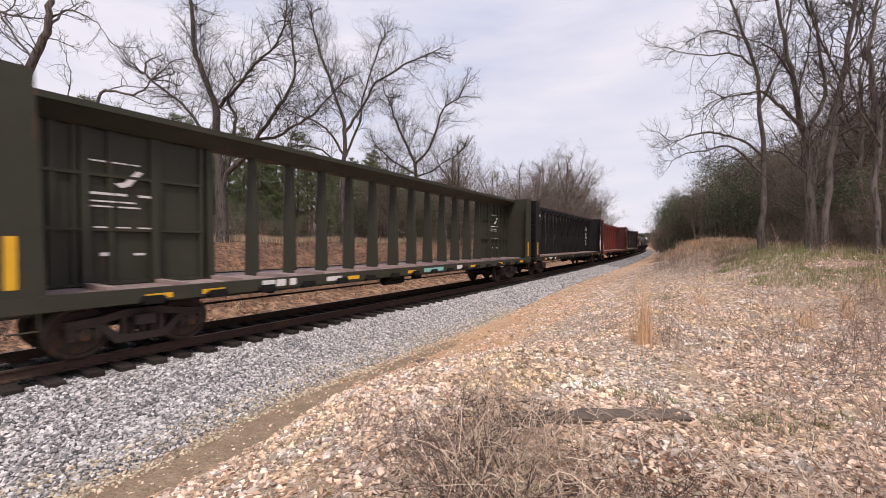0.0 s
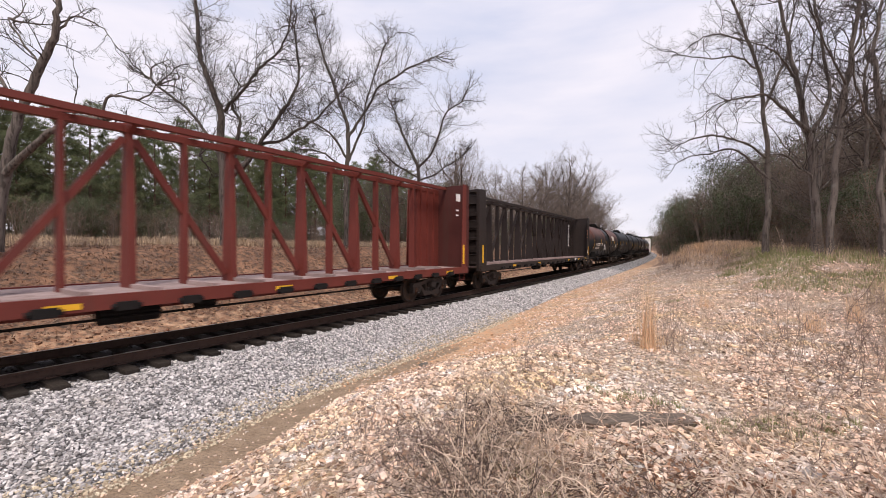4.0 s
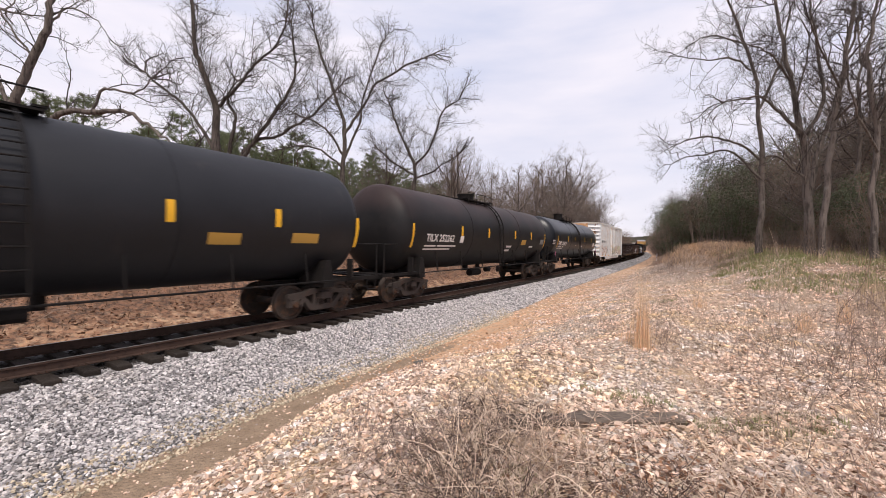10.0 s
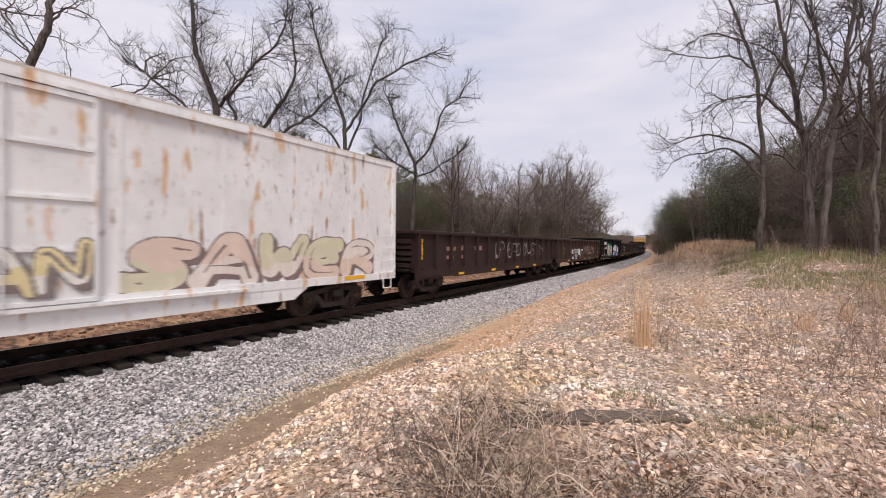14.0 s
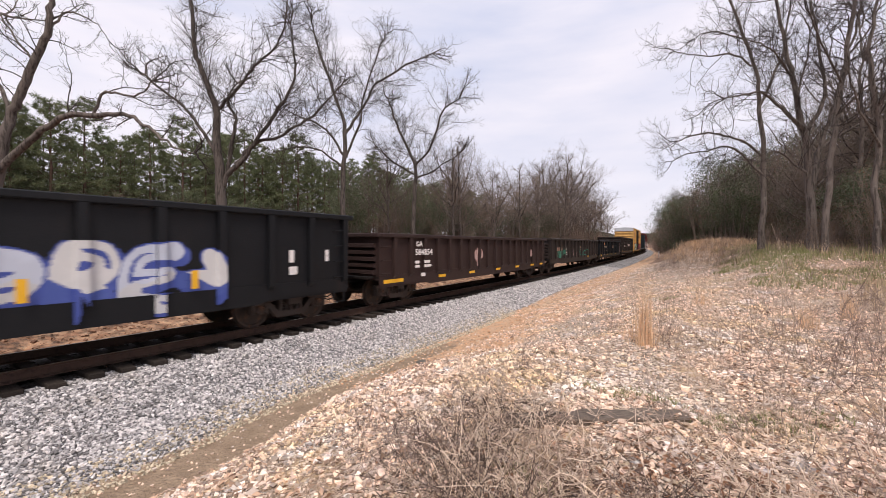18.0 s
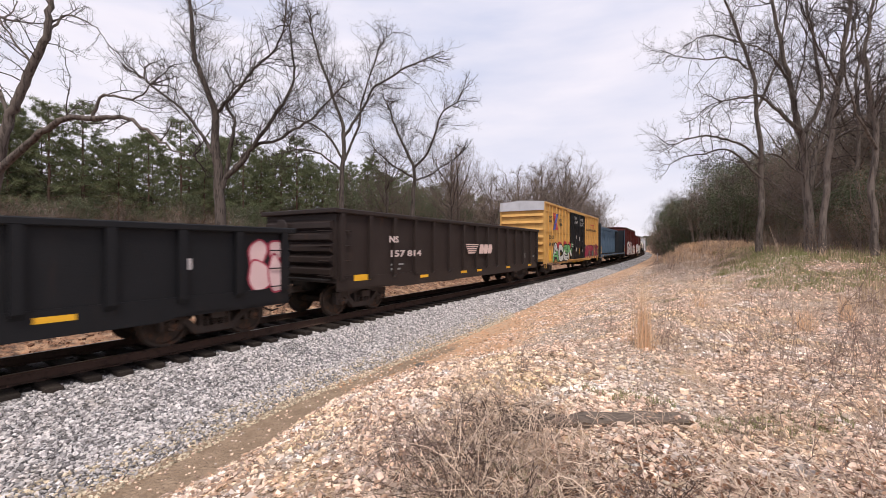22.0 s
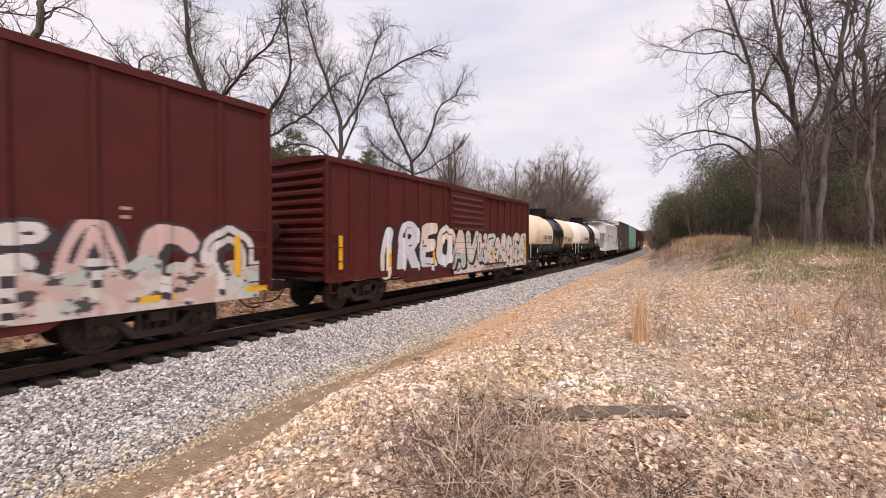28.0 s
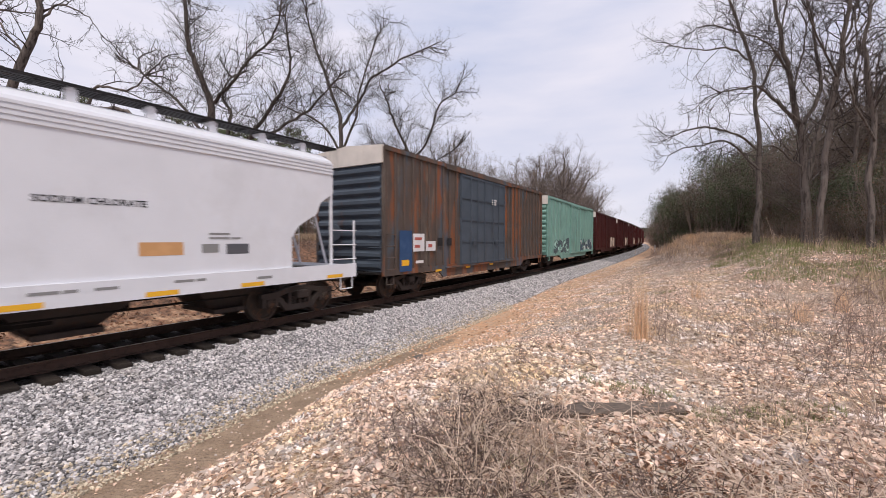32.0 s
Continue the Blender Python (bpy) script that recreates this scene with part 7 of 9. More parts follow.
    plates(car, [2.6, 5.2, 10.5], 1.45, L, hf + 0.058, 0.14, 0.45)
    couple(car, 384.6, 400.1)
    # weathered brown and slate car
    L = 15.6
    car, dep, hf = boxcar("weathered brown boxcar with slate-blue doors and end", L, 5.10, 0.92, P["patina"], (4.9, 9.5, "double"), rib=0.5, rib_d=0.05, inset=1.9, end_paint=P["slate"], door_paint=P["slate"], cap=P["pale"], roof_paint=P["rust"])
    bm = bmesh.new()
    box(bm, hf + 0.052, hf + 0.056, 0.74 - L / 2, 1.44 - L / 2, 0.95, 2.35)
    part("paint_patch", bm, flat((0.03, 0.07, 0.16)), car)
    bm = bmesh.new()
    box(bm, hf + 0.052, hf + 0.056, 1.5 - L / 2, 2.2 - L / 2, 1.62, 2.25)
    box(bm, hf + 0.052, hf + 0.056, 2.3 - L / 2, 2.95 - L / 2, 1.62, 1.98)
    part("paint_patch", bm, flat((0.68, 0.66, 0.66)), car)
    bars(car, [(1.6, 2.02, 0.45, 0.1), (1.6, 1.75, 0.5, 0.1), (2.45, 1.75, 0.4, 0.12)], L, hf + 0.06, flat((0.40, 0.10, 0.08)))
    bars(car, [(7.9, 3.9, 0.6, 0.06), (7.9, 3.8, 0.5, 0.06), (7.9, 3.7, 0.55, 0.06), (1.6, 1.2, 0.5, 0.1)], L, hf + 0.108, M["white"])
    bars(car, [(3.1, 1.8, 0.5, 0.3), (3.8, 1.8, 0.5, 0.3)], L, hf + 0.06, M["black"])
    plates(car, [1.05], 1.25, L, hf + 0.06, 0.4, 0.2)
    plates(car, [3.2, 5.6, 8.0], 0.85, L, hf + 0.035, 0.4, 0.08)
    couple(car, 440.8, 456.4)
    # mint green car
    L = 15.6
    car, dep, hf = boxcar("mint-green boxcar with dark sprayed tags", L, 5.05, 0.92, P["mint"], (6.3, 9.6, "plug"), rib=0.9, rib_d=0.05, inset=1.9, cap=P["pale"])
    graffiti(car, 1.5, 6.0, 0.98, 2.0, L, dep, [(0.36, 0.54, 0.48), (0.10, 0.13, 0.14)], (0.06, 0.08, 0.09), None, 101, 5, 0.045, "dark outline graffiti", 0.15, 0.05, word="SOKE")
    graffiti(car, 9.8, 15.2, 0.98, 2.0, L, dep, [(0.55, 0.60, 0.58), (0.07, 0.10, 0.14)], (0.06, 0.08, 0.09), None, 102, 5, 0.045, "pale graffiti", 0.16, 0.05, word="RAVED")
    couple(car, 457.9, 473.5)
    # string of dark red cars that follows
    car, dep, hf = boxcar("dark red boxcar with pale end cap", L, 4.95, 0.95, P["dkred"], (6.3, 9.4, "plug"), rib=0.9, rib_d=0.05, inset=1.9, cap=P["pale"])
    graffiti(car, 10.0, 14.0, 1.0, 2.2, L, dep, [(0.55, 0.45, 0.36)], (0.06, 0.03, 0.03), None, 111, 3, 0.06, "tan sprayed patch", 0.25)
    couple(car, 475.1, 490.7)
    for k in range(1, 7):
        couple(copy_thing(car, pose(0, 0, 0)), 475.1 + 17.2 * k, 490.7 + 17.2 * k)


def hopper_car():
    L = 12.6
    car, hf = covered_hopper("white covered hopper car with black stencils", L, P["hopper"], P["soot"])
    lettering(car, "SHQX", 3.2, 2.62, 0.24, L, hf + 0.003, M["black"], 1.05)
    lettering(car, "1005", 3.28, 2.18, 0.24, L, hf + 0.003, M["black"], 1.05)
    lettering(car, "SODIUM CHLORATE", 5.68, 2.64, 0.11, L, hf + 0.003, M["black"], 1.05)
    bars(car, [(3.15, 1.85, 0.35, 0.05), (3.65, 1.85, 1.4, 0.05), (3.1, 1.66, 0.3, 0.05), (3.6, 1.66, 1.4, 0.05), (8.3, 2.15, 0.5, 0.04), (8.3, 2.06, 0.9, 0.04), (8.15, 1.78, 0.5, 0.18)], L, hf + 0.003, M["stencil_grey"])
    bm = bmesh.new()
    box(bm, hf, hf + 0.004, 7.06 - L / 2, 7.8 - L / 2, 1.75, 2.0)
    part("label_plate", bm, flat((0.55, 0.30, 0.13)), car)
    bm = bmesh.new()
    box(bm, hf, hf + 0.004, 8.65 - L / 2, 9.15 - L / 2, 1.74, 1.96)
    part("label_plate", bm, flat((0.10, 0.10, 0.11)), car)
    bars(car, [(4.6, 1.12, 0.4, 0.1), (5.6, 1.2, 1.2, 0.05), (7.6, 1.22, 0.8, 0.05), (9.3, 1.15, 0.4, 0.06)], L, hf + 0.072, M["stencil_grey"])
    plates(car, [2.4, 5.5, 7.4, 9.2, 11.6], 1.05, L, hf + 0.072, 0.55, 0.09)
    couple(car, 427.1, 439.7)


centerbeams()
tanks()
gondolas()
boxcars()
hopper_car()


# ---- trees and plants ----
def soup(name, V, F, material, parent=None, smooth=False):
    """One mesh from arrays of places and triangles."""
    V, F = np.asarray(V, np.float32), np.asarray(F, np.int32)
    me = bpy.data.meshes.new(name)
    me.vertices.add(len(V))
    me.vertices.foreach_set("co", V.ravel())
    k = F.shape[1]
    me.loops.add(F.size)
    me.loops.foreach_set("vertex_index", F.ravel())
    me.polygons.add(len(F))
    me.polygons.foreach_set("loop_start", np.arange(0, F.size, k, dtype=np.int32))
    me.polygons.foreach_set("loop_total", np.full(len(F), k, np.int32))
    me.polygons.foreach_set("use_smooth", np.full(len(F), smooth))
    me.update(calc_edges=True)
    me.materials.append(material)
    ob = new(name, me)
    if parent is not None:
        ob.parent = parent
    return ob


class Wood:
    """Gathers tapering tubes: stems, limbs, twigs."""

    def __init__(self):
        self.V, self.F, self.n = [], [], 0

    def tube(self, pts, radii, sides):
        pts, radii = np.asarray(pts, float), np.asarray(radii, float)
        k = len(pts)
        d = np.gradient(pts, axis=0)
        d /= np.linalg.norm(d, axis=1)[:, None] + 1e-9
        side = np.cross(d, (0.31, 0.72, 0.62))
        side /= np.linalg.norm(side, axis=1)[:, None] + 1e-9
        up = np.cross(side, d)
        w = 2 * np.pi * np.arange(sides) / sides
        ring = side[:, None, :] * np.cos(w)[None, :, None] + up[:, None, :] * np.sin(w)[None, :, None]
        V = (pts[:, None, :] + ring * radii[:, None, None]).reshape(-1, 3)
        i = np.arange(k - 1)[:, None] * sides
        j = np.arange(sides)[None, :]
        a, b = i + j, i + (j + 1) % sides
        F = np.stack([a, b, b + sides, a + sides], -1).reshape(-1, 4) + self.n
        self.V.append(V)
        self.F.append(F)
        self.n += len(V)

    def build(self, name, material, parent, smooth=True):
        return soup(name, np.concatenate(self.V), np.concatenate(self.F), material, parent, smooth)


def smooth_path(pts, n):
    """A rounded path through a few points."""
    pts = np.asarray(pts, float)
    k = len(pts)
    out = []
    for i in range(k - 1):
        p0, p1, p2, p3 = pts[max(0, i - 1)], pts[i], pts[i + 1], pts[min(k - 1, i + 2)]
        for t in np.linspace(0, 1, n, endpoint=False):
            out.append(0.5 * ((2 * p1) + (p2 - p0) * t + (2 * p0 - 5 * p1 + 4 * p2 - p3) * t * t + (3 * p1 - p0 - 3 * p2 + p3) * t ** 3))
    return np.array(out + [pts[-1]])


def sprout(limb, twig, rnd, p, d, length, r, level, droop=0.0, crook=None):
    """A crooked branch with smaller ones on it."""
    crook = (0.42, 0.36, 0.26, 0.24)[level] if crook is None else crook
    n = 6 if level > 1 else 5
    pts, cur, way = [p], p.copy(), d / (np.linalg.norm(d) + 1e-9)
    for i in range(n):
        way = way + rnd.normal(0, crook, 3) + np.array((0, 0, 0.045 - droop))
        way /= np.linalg.norm(way)
        cur = cur + way * length / n
        pts.append(cur.copy())
    pts = np.array(pts)
    radii = r * np.linspace(1, 0.35, n + 1)
    if level >= 2 and r > 0.03:
        limb.tube(pts, radii, 5)
    else:
        twig.tube(pts, np.maximum(radii, 0.0026), 3)
    if level <= 0:
        return
    kids = {3: 6, 2: 6, 1: 4}[level]
    for j in range(kids):
        at = 0.25 + 0.75 * (j + rnd.uniform(0, 0.9)) / kids
        i = min(n - 1, int(at * n))
        base = pts[i] + (pts[i + 1] - pts[i]) * (at * n - i)
        out = rnd.normal(0, 1, 3)
        along_ = pts[i + 1] - pts[i]
        along_ /= np.linalg.norm(along_)
        out -= out @ along_ * along_
        out /= np.linalg.norm(out) + 1e-9
        way = along_ * rnd.uniform(0.5, 1.0) + out * rnd.uniform(0.6, 1.0) + np.array((0, 0, 0.25))
        sprout(limb, twig, rnd, base, way, length * rnd.uniform(0.42, 0.68) * (1.1 - 0.4 * at), max(0.004, r * 0.5 * (1.15 - 0.5 * at)), level - 1, droop)


def grown_tree(label, limbs, at, seed, dense=1.0, category="tree", reach=1.0, level=2, bark="bark", thick=0.8, fine="twig"):
    """A bare tree: its main limbs as rows of (x, y, z, radius) from the foot, the finer wood grown on them."""
    rnd = np.random.RandomState(seed)
    tree = thing("bare_tree", label, category, group="bare trees by the line", at=pose(*at))
    limb, twig = Wood(), Wood()
    for k, rows in enumerate(limbs):
        path = smooth_path(np.array(rows), 5)
        if k == 0:
            path[0, 3] *= 1.35
            path[1, 3] *= 1.12
        jit = np.zeros_like(path[:, :3])
        jit[1:] = rnd.normal(0, 0.022, (len(path) - 1, 3))
        # a slow wander, as old limbs have
        run = np.concatenate([[0], np.cumsum(np.linalg.norm(np.diff(path[:, :3], axis=0), axis=1))])
        for axis in range(3):
            jit[:, axis] += np.minimum(1, run / 1.5) * (0.025 if k == 0 else 0.055) * np.sin(run * rnd.uniform(1.6, 2.8) + rnd.uniform(0, 6.28))
        P = path[:, :3] + jit
        limb.tube(P, np.maximum(path[:, 3] * thick, 0.012), 9 if k == 0 else 7)
        total = np.linalg.norm(np.diff(P, axis=0), axis=1).sum()
        n = int(total * 1.7 * dense)
        start = 0.42 if k == 0 else 0.2
        for j in range(n):
            a = start + (1 - start) * (j + rnd.uniform(0, 1)) / n
            i = min(len(P) - 2, int(a * (len(P) - 1)))
            d = P[i + 1] - P[i]
            d /= np.linalg.norm(d) + 1e-9
            out = rnd.normal(0, 1, 3)
            out -= out @ d * d
            out /= np.linalg.norm(out) + 1e-9
            r = max(0.012, path[i, 3] * 0.36)
            sprout(limb, twig, rnd, P[i], d * rnd.uniform(0.3, 0.9) + out + np.array((0, 0, 0.3)), reach * rnd.uniform(1.0, 2.9) * (1.25 - 0.5 * a), min(r, 0.022), level)
        tip = P[-1] - P[-2]
        for j in range(3):
            sprout(limb, twig, rnd, P[-1], tip / np.linalg.norm(tip) + rnd.normal(0, 0.45, 3), reach * rnd.uniform(1.0, 2.0), max(0.012, path[-1, 3] * 0.7), 2)
    limb.build("trunk", M[bark], tree)
    twig.build("crown", M[fine], tree)["kind"] = "stuff"
    return tree


LIMBS_A = (
    ((0.0, 0.0, 0.0, 0.50), (-0.1, -0.0, 2.7, 0.47), (-0.3, -0.1, 4.8, 0.38), (-0.3, -0.1, 6.8, 0.31), (-0.8, -0.4, 8.3, 0.25), (-1.2, -0.7, 10.0, 0.21), (-1.4, -0.8, 11.8, 0.16), (-1.6, -0.8, 14.1, 0.10)),
    ((-0.2, -0.0, 7.0, 0.18), (1.1, 0.3, 8.1, 0.13), (2.3, 0.7, 9.0, 0.11), (3.3, 0.9, 9.8, 0.08), (4.1, 0.9, 11.0, 0.07), (4.5, 0.8, 12.6, 0.04)),
    ((-0.4, -0.2, 4.8, 0.18), (-1.4, -0.6, 6.4, 0.13), (-2.4, -0.9, 7.4, 0.12), (-3.4, -1.3, 8.2, 0.11), (-4.4, -1.7, 9.0, 0.08)),
    ((0.0, 0.1, 3.0, 0.23), (0.3, 0.3, 4.8, 0.18), (0.4, 0.5, 6.4, 0.15), (0.1, 0.3, 7.4, 0.10), (0.4, 0.6, 8.3, 0.06)),
    ((0.2, 0.2, 3.6, 0.26), (1.2, 0.7, 4.7, 0.20), (1.9, 1.1, 5.8, 0.17), (2.6, 1.4, 6.8, 0.16), (3.2, 1.7, 7.6, 0.13), (3.5, 1.8, 9.1, 0.10), (3.5, 1.6, 10.9, 0.06)),
    ((0.5, 0.4, 4.1, 0.19), (1.4, 0.9, 5.1, 0.16), (2.5, 1.5, 5.5, 0.13), (3.5, 2.1, 6.1, 0.12), (4.4, 2.6, 6.9, 0.10), (5.1, 3.0, 7.6, 0.06)),
)
LIMBS_B = (
    ((0.0, 0.0, 0.0, 0.32), (-0.1, -0.0, 3.8, 0.28), (-0.0, 0.1, 7.4, 0.23), (-0.4, -0.1, 9.1, 0.17), (-1.1, -0.5, 11.4, 0.15), (-1.6, -0.9, 13.3, 0.11), (-1.9, -1.1, 14.8, 0.06)),
    ((-0.0, 0.1, 7.3, 0.19), (0.7, 0.8, 8.8, 0.15), (1.2, 1.4, 10.4, 0.13), (2.1, 2.2, 11.5, 0.12), (3.2, 3.2, 12.4, 0.10), (4.2, 4.1, 13.1, 0.06)),
    ((-0.1, 0.0, 5.9, 0.15), (-1.1, -0.6, 7.6, 0.11), (-2.3, -1.2, 8.3, 0.09), (-3.6, -2.0, 9.0, 0.06)),
    ((0.1, 0.1, 5.7, 0.15), (0.7, 0.6, 7.7, 0.13), (1.0, 0.8, 9.5, 0.09), (1.7, 1.3, 12.6, 0.08), (2.3, 1.8, 14.1, 0.04)),
    ((-0.1, -0.0, 5.0, 0.13), (-1.5, -0.6, 6.2, 0.10), (-3.3, -1.5, 6.5, 0.08), (-4.5, -2.0, 6.2, 0.04)),
)
LIMBS_C = (
    ((0.0, 0.0, 0.0, 0.30), (0.0, 0.1, 3.8, 0.28), (0.1, 0.1, 6.3, 0.23), (-0.7, -0.4, 8.4, 0.16), (-1.4, -0.8, 10.3, 0.14), (-1.8, -1.1, 11.8, 0.07)),
    ((0.1, 0.1, 6.3, 0.18), (1.7, 0.3, 8.0, 0.13), (2.7, 0.1, 10.2, 0.11), (4.2, 0.1, 11.0, 0.06)),
    ((0.0, 0.1, 5.6, 0.14), (-2.1, 0.1, 6.8, 0.12), (-4.1, 0.1, 8.4, 0.07)),
    ((0.1, 0.2, 5.3, 0.14), (0.8, 2.3, 6.4, 0.10), (1.6, 4.6, 8.1, 0.08)),
)
LIMBS_L = (
    ((0.0, 0.0, 0.0, 0.36), (0.2, 0.2, 2.5, 0.33), (0.5, 0.4, 4.1, 0.30), (0.8, 0.6, 5.0, 0.27), (1.2, 0.9, 6.1, 0.25), (1.6, 1.1, 7.1, 0.21), (1.6, 1.2, 8.2, 0.17), (1.5, 1.1, 9.6, 0.13)),
    ((0.3, 0.2, 2.5, 0.26), (1.2, 0.7, 3.5, 0.22), (2.3, 1.3, 4.1, 0.19), (3.3, 1.8, 4.25, 0.17), (4.2, 2.2, 4.2, 0.13), (5.0, 2.6, 3.7, 0.10), (5.9, 2.9, 3.2, 0.06), (6.6, 3.2, 2.9, 0.04)),
    ((3.2, 1.8, 4.25, 0.10), (3.6, 2.0, 4.9, 0.08), (4.4, 2.4, 4.75, 0.06), (5.1, 2.7, 5.3, 0.04)),
    ((0.6, 0.4, 4.3, 0.15), (-0.1, 0.3, 5.4, 0.11), (-1.0, 0.1, 6.4, 0.08)),
    ((1.2, 0.9, 6.0, 0.08), (0.4, 0.6, 6.8, 0.06), (-0.4, 0.4, 7.9, 0.05)),
    ((1.6, 1.2, 7.2, 0.08), (1.7, 1.6, 7.8, 0.06), (2.0, 2.1, 7.6, 0.04), (2.1, 2.5, 7.1, 0.02)),
)
LIMBS_R1 = (
    ((0.0, 0.0, 0.0, 0.33), (-0.1, -0.0, 2.8, 0.28), (-0.3, -0.1, 5.0, 0.24), (-0.6, -0.3, 6.5, 0.19), (-0.9, -0.5, 8.2, 0.16), (-1.2, -0.6, 9.8, 0.13), (-1.6, -0.9, 12.1, 0.09)),
    ((-0.2, -0.1, 5.5, 0.16), (0.3, 0.3, 6.8, 0.13), (0.4, 0.5, 8.0, 0.11), (0.1, 0.4, 9.6, 0.09), (-0.1, 0.4, 11.7, 0.06)),
    ((-0.2, -0.1, 5.3, 0.15), (-0.9, -0.7, 6.1, 0.12), (-1.7, -1.3, 6.8, 0.10), (-2.5, -2.0, 7.0, 0.07), (-3.3, -2.6, 6.8, 0.04)),
    ((-0.8, -0.4, 7.8, 0.10), (-1.4, -1.6, 8.5, 0.07), (-2.2, -2.9, 8.6, 0.05), (-3.1, -4.2, 9.0, 0.02)),
    ((-0.0, 0.0, 3.0, 0.10), (-0.6, -0.3, 4.0, 0.08), (-1.4, -0.8, 4.5, 0.05), (-2.3, -1.3, 4.3, 0.03)),
)
LIMBS_R2 = (
    ((0.0, 0.0, 0.0, 0.26), (0.1, 0.1, 4.0, 0.23), (-0.1, 0.0, 7.1, 0.18), (-0.3, -0.1, 9.8, 0.15), (-1.0, -0.5, 12.0, 0.12), (-1.7, -1.0, 14.1, 0.08)),
    ((0.0, 0.1, 5.2, 0.12), (-1.2, -1.0, 6.1, 0.09), (-2.5, -2.1, 6.3, 0.08), (-3.8, -3.2, 5.8, 0.04)),
    ((0.1, 0.1, 4.1, 0.12), (-1.3, -0.6, 5.6, 0.09), (-2.8, -1.5, 5.5, 0.06), (-4.2, -2.3, 5.0, 0.03)),
    ((-0.2, -0.0, 7.7, 0.12), (0.6, 0.7, 9.9, 0.11), (1.1, 1.3, 11.9, 0.08), (1.3, 1.7, 14.5, 0.05)),
    ((-0.5, -0.2, 10.1, 0.09), (-1.5, -1.0, 10.7, 0.08), (-2.8, -1.9, 10.5, 0.05), (-4.0, -2.8, 10.8, 0.03)),
    ((-0.8, -0.4, 11.5, 0.08), (-2.1, -1.3, 11.9, 0.06), (-3.2, -2.2, 11.5, 0.03)),
)
LIMBS_R3 = (
    ((0.0, 0.0, 0.0, 0.21), (0.2, 0.1, 3.2, 0.19), (0.4, 0.3, 5.5, 0.17), (0.7, 0.5, 7.7, 0.15), (1.0, 0.8, 10.6, 0.10)),
    ((0.4, 0.4, 5.6, 0.09), (1.1, 0.2, 6.4, 0.08), (1.8, 0.0, 6.8, 0.05)),
    ((0.6, 0.5, 6.8, 0.09), (-0.2, -1.1, 7.7, 0.06), (-0.8, -2.5, 8.6, 0.04)),
    ((0.7, 0.6, 7.9, 0.08), (1.3, 0.5, 8.8, 0.05), (1.7, 0.3, 9.9, 0.03)),
)
LIMBS_R4 = (
    ((0.0, 0.0, 0.0, 0.21), (-0.1, -0.0, 2.5, 0.18), (0.0, 0.1, 4.8, 0.16), (-0.3, -0.1, 6.9, 0.13), (-0.2, 0.0, 9.0, 0.09), (0.0, 0.2, 10.6, 0.06)),
    ((-0.0, 0.0, 4.1, 0.09), (-0.7, -0.9, 5.3, 0.07), (-1.2, -1.7, 6.5, 0.05), (-1.4, -2.3, 7.9, 0.03)),
    ((-0.1, 0.0, 5.6, 0.09), (0.3, -0.5, 6.6, 0.07), (0.6, -1.1, 7.4, 0.04)),
)

grown_tree("tall bare pecan tree with twisting grey limbs", LIMBS_A, (-21.1, 11.2, 2.05), 1, 2.6, reach=1.0, thick=0.54)
grown_tree("bare pecan tree with spreading limbs", LIMBS_B, (-20.4, 18.9, 2.1), 2, 2.8, reach=1.05, thick=0.56)
grown_tree("slender bare tree with forked crown", LIMBS_C, (-20.2, 26.2, 2.1), 3, 3.0, reach=1.15, thick=0.58)
grown_tree("leaning bare tree with one long drooping limb", LIMBS_L, (-19.4, 2.8, 1.85), 4, 0.7, reach=0.75, thick=0.47, bark="pale_bark")
grown_tree("tall bare hardwood with many forks", LIMBS_R1, (3.8, 24.1, 1.7), 5, 1.35, reach=1.0, bark="pale_bark", thick=0.58)
grown_tree("pale-barked bare tree with long low limbs", LIMBS_R2, (2.3, 27.9, 1.7), 6, 1.35, reach=1.05, bark="pale_bark", thick=0.58)
grown_tree("dark leaning bare tree", LIMBS_R3, (3.7, 21.6, 1.6), 7, 1.2, reach=0.9, bark="pale_bark", thick=0.56)
grown_tree("bare tree in ivy-dark woods", LIMBS_R4, (5.2, 21.4, 1.6), 8, 1.2, reach=0.9, bark="pale_bark", thick=0.56)


for k, (x, y, turn, size) in enumerate(((5.9, 26.5, 40, 1.0), (4.6, 30.5, 150, 1.05), (8.4, 27.0, 250, 1.05))):
    more = grown_tree("slim grey hardwood deep in the woods", (LIMBS_R4, LIMBS_R1, LIMBS_R3)[k % 3], (x, y, 1.7), 20 + k, 0.6, reach=1.0, level=1, bark="pale_bark", thick=0.5)
    more.matrix_basis = pose(x, y, 1.6, 0, 0, turn)
    more.scale = (size, size, size)


def free_limbs(rnd, high, spread_):
    """Main limbs of a tree in the wood: a stem and a fan of forks."""
    lean = rnd.normal(0, 0.05, 2)
    stem = [(lean[0] * z * high, lean[1] * z * high, z * high, 0.016 * high * (1 - 0.85 * z)) for z in (0, 0.2, 0.4, 0.6, 0.78)]
    rows = [stem]
    for k in range(12):
        z = rnd.uniform(0.14, 0.58)
        a = k * 2.4 + rnd.uniform(-0.4, 0.4)
        ln = spread_ * rnd.uniform(0.5, 1.15)
        x0, y0 = lean * z * high
        rows.append([(x0 + ln * q * math.cos(a), y0 + ln * q * math.sin(a), z * high + high * (0.14 * q + 0.16 * q * q) + rnd.normal(0, 0.25) * q, 0.007 * high * (1 - 0.75 * q)) for q in (0, 0.3, 0.65, 1.0)])
    return rows


